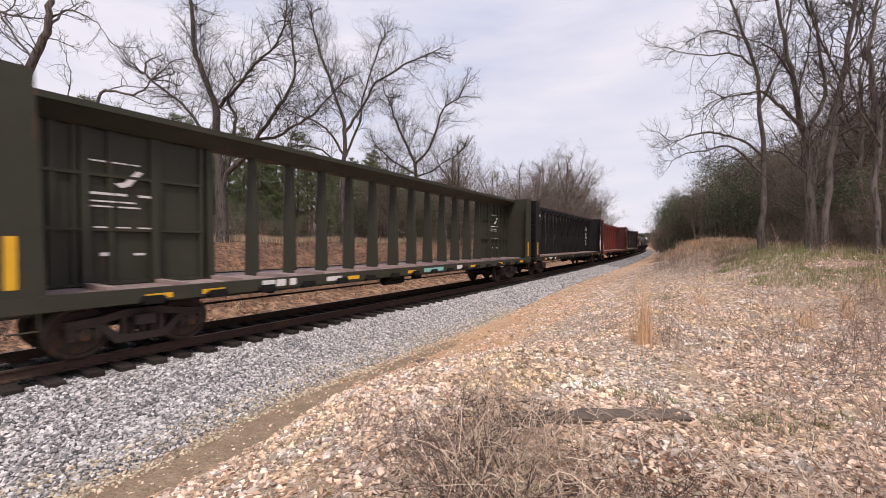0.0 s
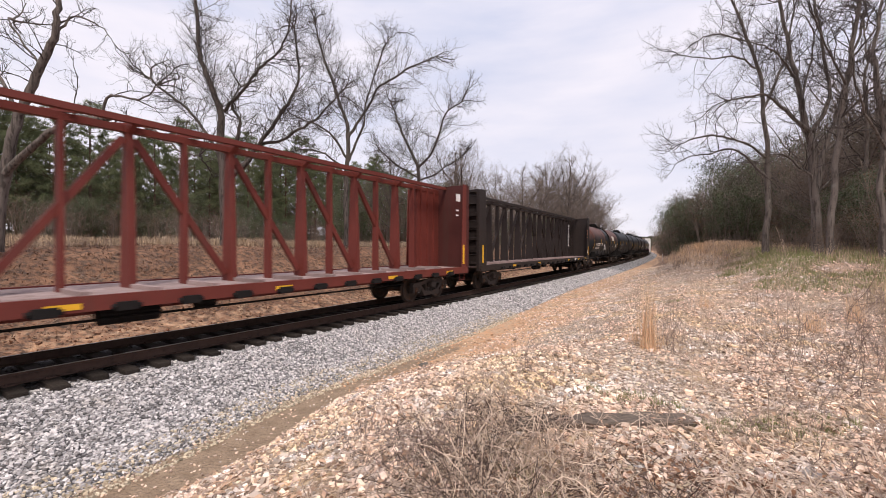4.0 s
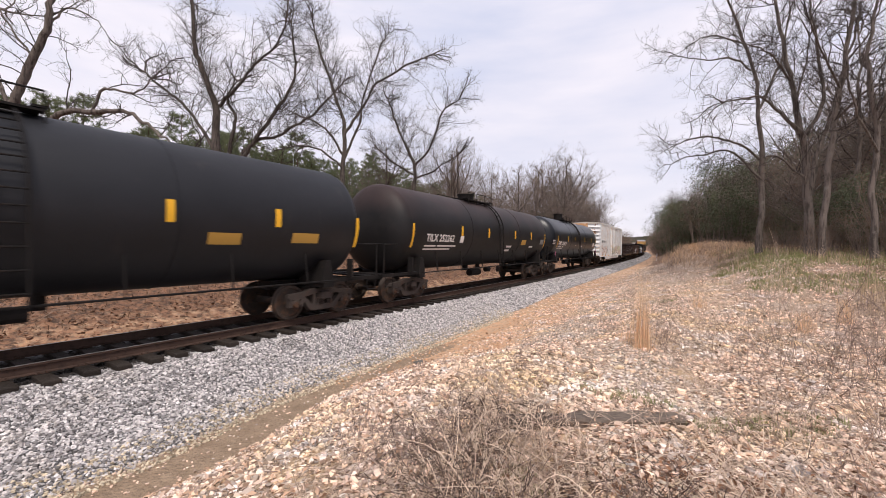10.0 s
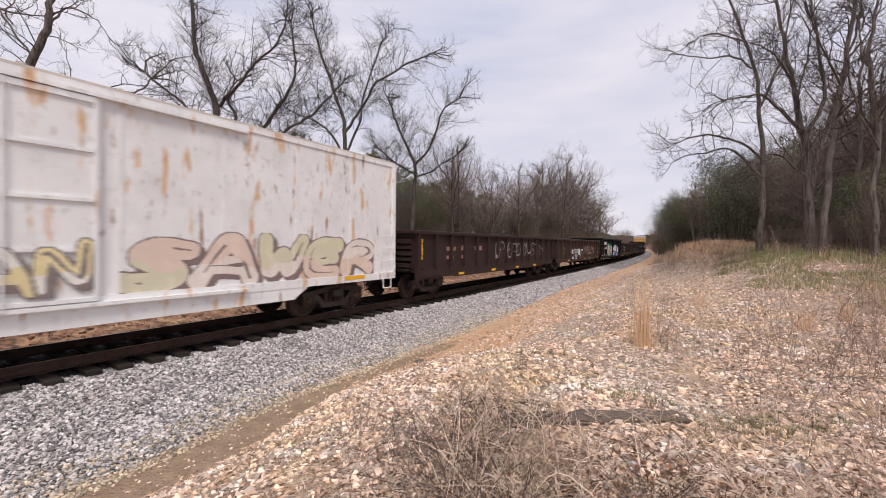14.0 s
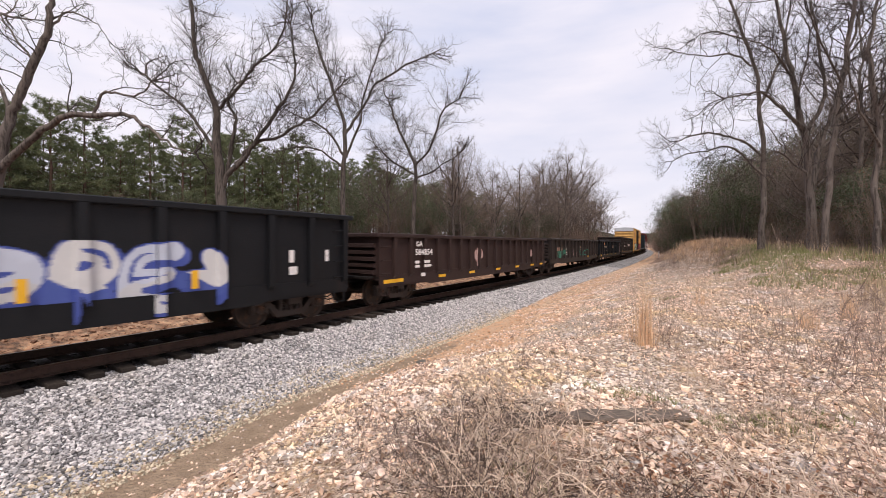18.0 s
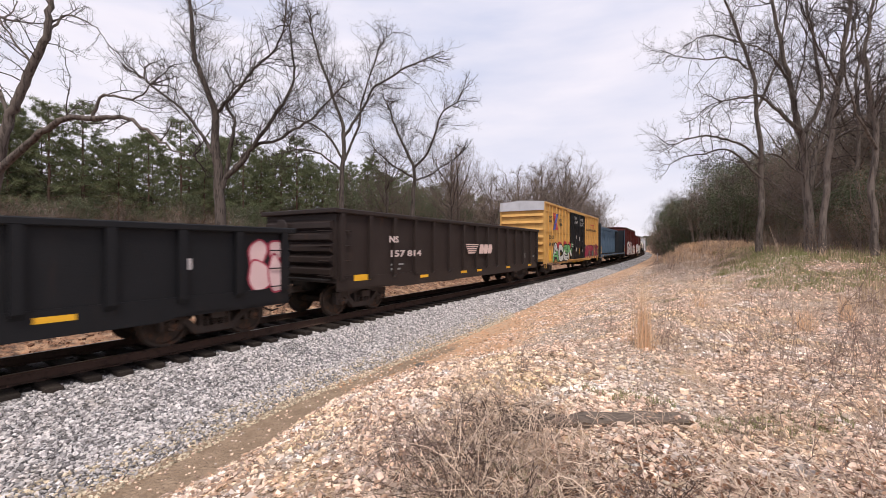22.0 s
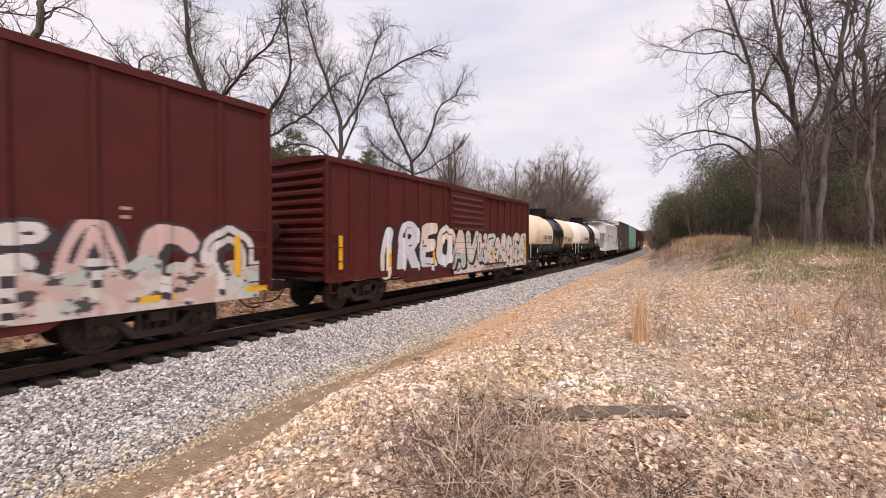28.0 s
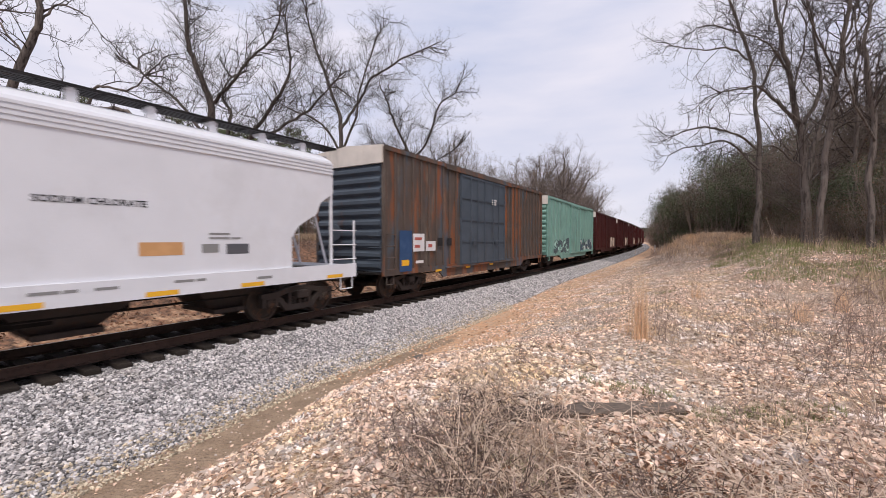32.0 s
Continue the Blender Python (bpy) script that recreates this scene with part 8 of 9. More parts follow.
def base_tree(seed, high, spread_, dense, reach):
    return grown_tree("bare grey hardwood at the edge of the woods", free_limbs(np.random.RandomState(seed), high, spread_), (0, 0, -50), seed, dense, reach=reach, level=1, bark="pale_bark", fine="thicket")


def set_out(ob, x, y, turn, size, sink=0.1):
    ob.matrix_basis = pose(x, y, ground_at(x, y) - sink * size, 0, 0, turn)
    ob.scale = (size, size, size)
    return ob


def place_at(s, lat):
    p = along(s, lat, 0)
    return p.x, p.y


rnd_w = random.Random(12)
KINDS = [base_tree(31, 11.0, 3.6, 2.4, 1.0), base_tree(32, 12.0, 4.0, 2.4, 1.0), base_tree(33, 9.0, 3.4, 2.5, 0.9)]
spots = []
for s, lat in ((34, -10.2), (38, -11.5), (42, -9.5), (47, -12), (52, -10), (57, -13), (62, -10.5), (67, -12.5), (70, -9.0), (74, -13), (78, -10.5), (82, -14), (86, -11), (90, -13),
               (95, -10), (101, -13), (107, -10.5), (114, -12), (122, -10), (131, -13), (140, -10), (30, -15), (45, -17), (60, -18)):
    spots.append((s, lat, 0.88 + 0.2 * rnd_w.random() + 0.2 * step(44, 56, s) + 0.45 * step(68, 76, s) - 0.3 * step(98, 120, s)))
for s, lat in ((31, 18.5), (33, 19), (36, 17), (28, 21), (41, 18.5), (46, 17), (52, 19), (58, 17), (66, 18), (75, 17), (85, 18), (96, 16), (110, 17), (27, 20), (31, 22)):
    spots.append((s, lat, 0.8 + 0.35 * rnd_w.random()))
spots += [(66, 8.2, 0.55), (60, 10.5, 0.75), (64, 12.5, 0.9), (58, 13.5, 0.95), (70, 10.5, 0.8), (54, 15.0, 0.95), (75, 8.0, 0.6)]
for k, (s, lat, size) in enumerate(spots):
    x, y = place_at(s, lat)
    src = KINDS[k % 3]
    ob = src if k < 3 else copy_thing(src, Matrix())
    set_out(ob, x, y, rnd_w.uniform(0, 360), size)


# ---- pines ----
def needle_tufts(rnd, centres, sizes, blades, width):
    """Sprays of thin blades round each centre."""
    n = len(centres)
    c = np.repeat(centres, blades, axis=0)
    sz = np.repeat(sizes, blades)
    d = rnd.normal(0, 1, (n * blades, 3))
    d[:, 2] += 0.25
    d /= np.linalg.norm(d, axis=1)[:, None]
    side = np.cross(d, rnd.normal(0, 1, (n * blades, 3)))
    side /= np.linalg.norm(side, axis=1)[:, None] + 1e-9
    ln = sz * rnd.uniform(0.6, 1.2, n * blades)
    a = c + side * (width * sz)[:, None]
    b = c - side * (width * sz)[:, None]
    t = c + d * ln[:, None]
    V = np.stack([a, b, t], 1).reshape(-1, 3)
    return V, np.arange(len(V)).reshape(-1, 3)


def pine(seed, high):
    rnd = np.random.RandomState(seed)
    tree = thing("pine_tree", "dense green pine in the plantation", "pine tree", group="pine plantation", at=pose(0, 0, -60))
    w = Wood()
    stem = np.array([(rnd.normal(0, 0.04) * z, rnd.normal(0, 0.04) * z, z * high, 0.013 * high * (1 - 0.9 * z)) for z in np.linspace(0, 1, 9)])
    w.tube(stem[:, :3], stem[:, 3] + 0.01, 6)
    cs, ss = [], []
    for k in range(58):
        z = high * (0.20 + 0.80 * (k / 58) ** 0.85)
        a = k * 2.4 + rnd.uniform(-0.3, 0.3)
        q = z / high
        ln = high * 0.25 * (1.10 - q) ** 0.8 * rnd.uniform(0.75, 1.15) + 0.3
        if q < 0.36 and rnd.rand() < 0.35:
            ln *= 0.6
        p0 = np.array((0, 0, z))
        p1 = np.array((ln * math.cos(a), ln * math.sin(a), z + ln * rnd.uniform(0.1, 0.45)))
        w.tube(np.array([p0, (p0 + p1) / 2 + (0, 0, -0.06), p1]), [0.03, 0.022, 0.012], 3)
        for j in range(11):
            f = 0.42 + 0.62 * ((j + rnd.uniform(0, 1)) / 11) ** 0.7
            cs.append(p0 + (p1 - p0) * f + rnd.normal(0, 0.20, 3) * (1, 1, 0.7))
            ss.append(rnd.uniform(0.24, 0.46))
    cs.append(np.array((0, 0, high)))
    ss.append(0.5)
    w.build("trunk", M["pine_bark"], tree)
    V, F = needle_tufts(rnd, np.array(cs), np.array(ss), 30, 0.042)
    soup("crown", V, F, M["needles"], tree)["kind"] = "stuff"
    return tree


PINES = [pine(51, 12.5), pine(52, 13.5), pine(53, 11.5)]
k = 0
for row, lat in enumerate((-33, -37, -42)):
    s = -14.0 + row
    while s < 92:
        x, y = place_at(s, lat + rnd_w.uniform(-1.2, 1.2))
        ob = PINES[k % 3] if k < 3 else copy_thing(PINES[k % 3], Matrix())
        set_out(ob, x, y, rnd_w.uniform(0, 360), (0.74 - 0.07 * step(-2, 4, s) + 0.15 * step(15, 35, s)) * (1 + 0.3 * rnd_w.random()))
        k += 1
        s += rnd_w.uniform(1.5, 2.3) * (1 + 0.010 * max(0, s)) * (1.0 + 0.1 * row)


# ---- scrub ----
def leafy(rnd, centres, n, spread_, size):
    """Small two-faced leaves scattered round stems."""
    c = np.repeat(centres, n, axis=0) + rnd.normal(0, spread_, (len(centres) * n, 3))
    a = rnd.normal(0, 1, (len(c), 3))
    a /= np.linalg.norm(a, axis=1)[:, None]
    b = np.cross(a, rnd.normal(0, 1, (len(c), 3)))
    b /= np.linalg.norm(b, axis=1)[:, None] + 1e-9
    sz = size * rnd.uniform(0.6, 1.3, len(c))[:, None]
    V = np.stack([c - a * sz, c + b * sz * 0.55, c + a * sz], 1).reshape(-1, 3)
    return V, np.arange(len(V)).reshape(-1, 3)


def scrub(seed, high, wide, leaves, leaf_size, label, material, stems=26, name="shrub"):
    rnd = np.random.RandomState(seed)
    bush = thing(name, label, "shrub", group="scrub along the line", at=pose(0, 0, -70))
    limb, twig = Wood(), Wood()
    tips = []
    for k in range(stems):
        a, q = rnd.uniform(0, 6.28), rnd.uniform(0, 1) ** 0.7
        base = np.array((0.25 * wide * q * math.cos(a), 0.25 * wide * q * math.sin(a), -0.1))
        tip = np.array((wide * 0.5 * q * math.cos(a), wide * 0.5 * q * math.sin(a), high * rnd.uniform(0.55, 1.0)))
        mid = (base + tip) / 2 + rnd.normal(0, 0.08 * wide, 3) + (0, 0, 0.1 * high)
        P = smooth_path(np.array([base, mid, tip]), 3)
        twig.tube(P, np.linspace(0.004 * high + 0.006, 0.006, len(P)), 3)
        for j in range(6):
            i = rnd.randint(2, len(P) - 1)
            d = P[i] - P[i - 1]
            sprout(limb, twig, rnd, P[i], d / (np.linalg.norm(d) + 1e-9) + rnd.normal(0, 0.7, 3), high * rnd.uniform(0.16, 0.36), 0.009, 0)
            tips.append(P[i] + rnd.normal(0, 0.12 * wide, 3))
        tips.append(tip)
    twig.build("stem_tangle", M["thicket"], bush)["kind"] = "stuff"
    if leaves:
        tips = np.array(tips)
        tips[:, 2] = np.maximum(tips[:, 2], 0.1)
        V, F = leafy(rnd, tips, leaves, 0.055 * wide, leaf_size)
        soup("foliage", V, F, material, bush)["kind"] = "stuff"
    return bush


M["brown_leaf"] = mat("clinging_brown_leaf", (0.17, 0.10, 0.06), 0.85, 0.0, (), 0.0, 60, 0.2, 0.4, island=True)
M["cotton"] = mat("seed_fluff", (0.62, 0.58, 0.52), 0.9, 0.0, (), 0.0, 60, 0.0, 0.2, island=True)
BROWN = [scrub(61, 4.2, 3.6, 9, 0.045, "leafless brown thicket with a few dead leaves", M["brown_leaf"]), scrub(62, 3.2, 3.0, 4, 0.05, "low tangled brown thicket", M["brown_leaf"])]
GREEN = [scrub(63, 4.4, 3.4, 90, 0.052, "dark evergreen privet thicket", M["shrub_leaf"], name="evergreen_shrub"), scrub(64, 3.0, 2.6, 70, 0.048, "low dark green evergreen bush", M["shrub_leaf"], name="evergreen_shrub")]
SEEDY = [scrub(65, 2.3, 2.2, 2, 0.035, "weedy bush with pale seed fluff", M["cotton"], 16)]
used = {}


def plant(kind, s, lat, size, sink=0.05):
    x, y = place_at(s, lat)
    first = kind.name not in used
    used[kind.name] = 1
    ob = kind if first else copy_thing(kind, Matrix())
    set_out(ob, x, y, rnd_w.uniform(0, 360), size, sink)


# thicket under the trees on the far side
s = -6.0
while s < 34:
    plant(rnd_w.choice(BROWN if rnd_w.random() < 0.6 else GREEN), s, -26 - rnd_w.uniform(0, 3), rnd_w.uniform(0.7, 1.0))
    plant(rnd_w.choice(GREEN + BROWN), s + 1.2, -30 - rnd_w.uniform(0, 2), rnd_w.uniform(0.8, 1.2))
    if rnd_w.random() < 0.75:
        plant(SEEDY[0], s + 0.7, -23.5 - rnd_w.uniform(0, 2), rnd_w.uniform(0.8, 1.2))
    s += 2.6
s = 30.0
while s < 150:
    plant(rnd_w.choice(BROWN + BROWN + GREEN), s, -12.5 - rnd_w.uniform(0, 3), rnd_w.uniform(0.9, 1.3) + 0.5 * step(45, 70, s))
    plant(rnd_w.choice(BROWN), s + 1.0, -8.5 - rnd_w.uniform(0, 2.0), rnd_w.uniform(0.4, 0.7) + 0.45 * step(48, 70, s))
    plant(rnd_w.choice(BROWN + GREEN[:1]), s + 0.5, -18 - rnd_w.uniform(0, 4), rnd_w.uniform(1.3, 1.8) + 0.5 * step(45, 70, s))
    s += rnd_w.uniform(2.2, 3.2) * (1 + 0.012 * (s - 30))
# undergrowth among the pines
s = -15.0
while s < 75:
    plant(rnd_w.choice(GREEN + BROWN), s, -35 + rnd_w.uniform(-1.5, 1.5), rnd_w.uniform(0.9, 1.4))
    plant(rnd_w.choice(GREEN), s + 1.1, -44 + rnd_w.uniform(-2, 2), rnd_w.uniform(1.4, 2.0))
    s += rnd_w.uniform(2.2, 3.0) * (1 + 0.01 * max(0, s))
# woods on the near side
s = 22.0
while s < 140:
    far_ = step(40, 60, s)
    for lat, size in ((18.0, 1.1), (21.5, 1.7), (26.0, 2.3)):
        kind = rnd_w.choice(GREEN + BROWN)
        plant(kind, s + rnd_w.uniform(-0.8, 0.8), lat + rnd_w.uniform(-1.0, 1.0) - 2.0 * far_, size * rnd_w.uniform(0.85, 1.2) * (1 + 0.35 * far_))
    s += rnd_w.uniform(2.6, 3.6) * (1 + 0.012 * (s - 22))
for s, lat, size in ((62, 8.5, 1.7), (66, 10.5, 2.1), (70, 7.8, 1.9), (74, 10, 2.3), (79, 7.5, 2.0), (84, 9.5, 2.4), (90, 7.5, 2.2), (96, 10, 2.5), (102, 7, 2.3), (110, 8, 2.6), (56, 12, 2.3), (50, 14, 2.3), (118, 7, 2.5), (58, 15, 2.8), (64, 14, 2.9), (72, 14, 3.0), (52, 17.5, 2.9)):
    plant(GREEN[0] if rnd_w.random() < 0.35 else BROWN[0], s, lat, size * 0.85)
s = 78.0
while s < 130:
    plant(rnd_w.choice(BROWN + GREEN[1:]), s, 5.2 + rnd_w.uniform(0, 2.2), rnd_w.uniform(0.35, 0.65) * (1 + 0.4 * step(60, 110, s)))
    s += rnd_w.uniform(2.0, 3.2)
for s, lat, size in ((33, -13.5, 1.0), (37, -15, 1.1), (41, -13, 1.0), (44, -15, 1.2), (49, -13.5, 1.1), (55, -14.5, 1.3), (61, -13, 1.2), (66, -15, 1.4), (72, -13, 1.4), (79, -14, 1.5), (60, 9.5, 1.7), (68, 9.0, 1.9)):
    plant(GREEN[0], s, lat, size)
for s, lat, size in ((125, 5.5, 1.6), (132, 8, 1.9), (140, 5, 1.7), (148, 7, 1.9), (156, 5, 1.8), (165, 7, 2.0), (176, 5, 2.0), (188, 7, 2.2), (200, 5, 2.2), (215, 7, 2.4), (150, 11, 2.4), (170, 11, 2.6), (195, 11, 2.8), (160, -7, 1.8), (172, -7, 1.8), (186, -8, 2.0), (200, -7, 2.0), (220, -6, 2.2)):
    plant(BROWN[0], s, lat, size)
for s, lat, size in ((21.5, 14, 0.45), (24.5, 13.6, 0.42), (28.5, 13.4, 0.4), (32, 13.4, 0.4), (22, 16.5, 0.7), (24.5, 16.5, 0.7), (27.5, 16.2, 0.7), (30.5, 16, 0.7), (19, 17, 0.6), (17.5, 17.5, 0.5), (26, 15.3, 0.5), (22.5, 15.8, 0.5), (29, 15.0, 0.45), (18.5, 15.6, 0.4)):
    plant(BROWN[1], s, lat, size)


# ---- stones, litter and weeds underfoot ----
CUBE = np.array([(x, y, z) for x in (-1, 1) for y in (-1, 1) for z in (-1, 1)], float) * 0.577
CUBE_F = np.array([(0, 1, 3), (0, 3, 2), (4, 6, 7), (4, 7, 5), (0, 4, 5), (0, 5, 1), (2, 3, 7), (2, 7, 6), (0, 2, 6), (0, 6, 4), (1, 5, 7), (1, 7, 3)])


def turns(rnd, n):
    q = rnd.normal(0, 1, (n, 4))
    q /= np.linalg.norm(q, axis=1)[:, None]
    w, x, y, z = q.T
    return np.stack([1 - 2 * (y * y + z * z), 2 * (x * y - z * w), 2 * (x * z + y * w), 2 * (x * y + z * w), 1 - 2 * (x * x + z * z), 2 * (y * z - x * w),
                     2 * (x * z - y * w), 2 * (y * z + x * w), 1 - 2 * (x * x + y * y)], -1).reshape(n, 3, 3)


def stones(name, rnd, sl, sizes, material, label, flat_=0.7, sink=0.15):
    """Angular stones at stations along and across the track."""
    n = len(sl)
    P = np.array([tuple(along(s, lat, ground_height(s, lat))) for s, lat in sl])
    shape = CUBE[None] * rnd.uniform(0.55, 1.25, (n, 8, 1))
    shape = shape * np.stack([rnd.uniform(0.8, 1.35, n), rnd.uniform(0.7, 1.1, n), rnd.uniform(0.32, 0.75, n) * flat_ / 0.7], -1)[:, None, :]
    tilt = turns(rnd, n)
    a = rnd.uniform(0, 2 * np.pi, n)
    flatten = np.zeros((n, 3, 3))
    flatten[:, 0, 0], flatten[:, 0, 1], flatten[:, 1, 0], flatten[:, 1, 1], flatten[:, 2, 2] = np.cos(a), -np.sin(a), np.sin(a), np.cos(a), 1
    lie = rnd.rand(n) < (0.5 if flat_ > 0.6 else 0.8)
    R = np.where(lie[:, None, None], flatten, tilt)
    V = np.einsum("nij,nkj->nki", R, shape) * sizes[:, None, None]
    V += P[:, None, :] + np.array((0, 0, 1.0)) * (sizes * (0.3 - sink))[:, None, None]
    F = CUBE_F[None] + (np.arange(n) * 8)[:, None, None]
    return tagged(soup(name, V.reshape(-1, 3), F.reshape(-1, 3), material), label, name.replace("_", " "), kind="stuff")


rs = np.random.RandomState(5)


def scatter(n, s0, s1, l0, l1, power=1.0):
    return np.stack([s0 + (s1 - s0) * rs.rand(n) ** power, l0 + (l1 - l0) * rs.rand(n)], -1)


near_b = scatter(40000, -1.5, 17.0, 0.0, 1.0, 1.15)
near_b[:, 1] = [1.25 + (toe_at(s) - 1.45 + rs.uniform(-0.15, 0.2)) * q for s, q in near_b]


def clear_of_sleepers(sl):
    """Leaves out stones that would lie on a sleeper's end."""
    phase = np.abs((sl[:, 0] - 0.02 + 0.2465) % 0.493 - 0.2465)
    return sl[(phase > 0.145) | (np.abs(sl[:, 1]) > 1.44)]


near_b = clear_of_sleepers(near_b)
far_b = scatter(11000, 17.0, 46.0, 1.4, 3.4, 1.2)
mid_b = clear_of_sleepers(np.concatenate([scatter(3500, -1, 24.0, -1.6, 0.8), scatter(5000, -1.5, 30.0, 0.86, 1.4)]))
stones("ballast", rs, np.concatenate([near_b, far_b]), np.concatenate([rs.uniform(0.017, 0.046, len(near_b)), rs.uniform(0.035, 0.06, 11000)]), M["ballast"],
       "pale grey crushed stone ballast beside the rails")
# oily stones, darkened further to paint the shade under the train
M["fouled_shaded"] = mat("oil_fouled_shaded_ballast", (0.045, 0.038, 0.034), 0.8, 0.0, (((0.016, 0.014, 0.013), 3, 0.45, 0.2, 0.8, EVEN), ((0.09, 0.07, 0.06), 9, 0.56, 0.15, 0.6, EVEN)), 0.04, 60, 0.0, 0.6, island=True)
stones("fouled_ballast", rs, mid_b[mid_b[:, 1] < 1.05], rs.uniform(0.022, 0.045, (mid_b[:, 1] < 1.05).sum()), M["fouled_shaded"], "oil-blackened ballast between the rails with the train's shade painted in")
stones("shoulder_ballast", rs, mid_b[mid_b[:, 1] >= 1.05], rs.uniform(0.022, 0.045, (mid_b[:, 1] >= 1.05).sum()), M["ballast"], "pale grey ballast at the sleeper ends")


def on_bank(n, y0, y1, power):
    """Places over the bank within sight of the path, thinning out with distance."""
    y = y0 + (y1 - y0) * rs.rand(n) ** power
    x = -6.6 + (0.30 * np.maximum(y, 0) + 8.2) * rs.rand(n)
    keep = []
    for a, b in zip(x, y):
        s, lat = station(a, b)
        toe = toe_at(s)
        fan = step(6.5, 8.5, s) * (1.95 - 1.75 * step(12, 19, s)) + 0.9 * step(6, 9, s) * noise.noise((a * 0.9, b * 0.55, 4.0))
        soft = ditch_w(s) + 0.1 + 0.25 * rs.rand() + (fan if rs.rand() < 0.5 else 0.2 * fan)
        bare = noise.noise((a * 0.45, b * 0.45, 9.0)) < -0.18 and b > 4
        damp = (a + 0.1) ** 2 / 1.3 + (b - 0.55 * a - 3.25) ** 2 / 0.35 < 1 + 0.8 * noise.noise((a * 2.2, b * 2.2, 5.0))
        if damp and rs.rand() < 0.22:
            continue
        if lat > toe + soft and not (bare and rs.rand() < 0.75):
            keep.append((s, lat))
    return np.array(keep)


stain = scatter(6000, -1.5, 16.0, 0.0, 1.0)
stain[:, 1] = [toe_at(s) + 0.15 - 0.65 * q ** 1.3 for s, q in stain]
stones("stained_ballast", rs, stain, rs.uniform(0.016, 0.038, len(stain)), M["stained_ballast"], "clay-stained yellowish stones at the foot of the ballast", sink=0.0)
clods = scatter(2200, 6.0, 34.0, 0.0, 1.0, 1.4)
clods[:, 1] = [toe_at(s) + 2.6 * q for s, q in clods]
stones("clay_clods", rs, clods, rs.gamma(3.0, 0.009, len(clods)).clip(0.010, 0.07), M["clod"], "orange-brown clay clods along the ditch", 0.55, 0.1)
gr = np.concatenate([on_bank(76000, -0.6, 32.0, 1.6), on_bank(26000, 4.0, 22.0, 1.25)])
stones("gravel", rs, gr, rs.gamma(3.4, 0.0062, len(gr)).clip(0.009, 0.042), M["gravel"], "tan gravel and broken stone on the bank", 0.78, 0.0)
spill = scatter(900, -1, 12, 0.0, 1.0)
spill[:, 1] = [toe_at(s) - 0.1 + (ditch_w(s) + 0.3) * q ** 2 for s, q in spill]
rubble = on_bank(7500, 3.2, 17.0, 1.15)
stones("bank_rubble", rs, rubble, rs.gamma(5.0, 0.0075, len(rubble)).clip(0.022, 0.062), M["gravel"], "coarse pinkish and whitish stones on the bank", 0.75, 0.05)
stones("spilled_gravel", rs, spill, rs.uniform(0.012, 0.035, len(spill)), M["gravel"], "loose tan stones along the ditch", 0.55, 0.1)
toe_stones = scatter(5000, 15.0, 48.0, 0.0, 1.0, 1.3)
toe_stones[:, 1] = [toe_at(s) + 3.6 * q for s, q in toe_stones]
stones("toe_gravel", rs, toe_stones, rs.uniform(0.02, 0.05, len(toe_stones)), M["gravel"], "tan stones strewn over the clay beside the ballast", 0.6, 0.05)
big = on_bank(170, 1.5, 9.0, 1.2)
stones("pale_stones", rs, big, rs.uniform(0.04, 0.075, len(big)), M["gravel"], "larger pale stones lying in the gravel", 0.5, 0.05)


def leaves_on(name, places, size, material, label):
    n = len(places)
    P = np.array([tuple(along(s, lat, ground_height(s, lat))) for s, lat in places])
    P[:, 2] += rs.uniform(0.015, 0.06, n)
    a = rs.uniform(0, 2 * np.pi, n)
    sz = size * rs.uniform(0.6, 1.3, n)
    d = np.stack([np.cos(a), np.sin(a), rs.normal(0, 0.35, n)], -1) * sz[:, None]
    e = np.stack([-np.sin(a), np.cos(a), rs.normal(0, 0.35, n)], -1) * (sz * 0.45)[:, None]
    up = np.array((0, 0, 1.0)) * (sz * rs.uniform(0.05, 0.4, n))[:, None]
    V = np.stack([P - d, P - e + up, P + d, P + e + up], 1).reshape(-1, 3)
    i = np.arange(n)[:, None] * 4
    F = np.concatenate([i + np.array([[0, 1, 2]]), i + np.array([[0, 2, 3]])])
    return tagged(soup(name, V, F, material), label, "leaf litter", kind="stuff")


leaves_on("leaf_litter", np.concatenate([on_bank(10000, -0.6, 28.0, 1.5), on_bank(2500, 8.0, 28.0, 1.0)]), 0.036, M["leaf"], "curled brown oak leaves over the bank")
M["pale_leaf"] = mat("bleached_leaf", (0.52, 0.38, 0.30), 0.85, 0.0, (), 0.0, 60, 0.0, 0.5, island=True)
leaves_on("bleached_leaves", on_bank(8000, -0.6, 30.0, 1.5), 0.032, M["pale_leaf"], "bleached pinkish dead leaves over the bank")


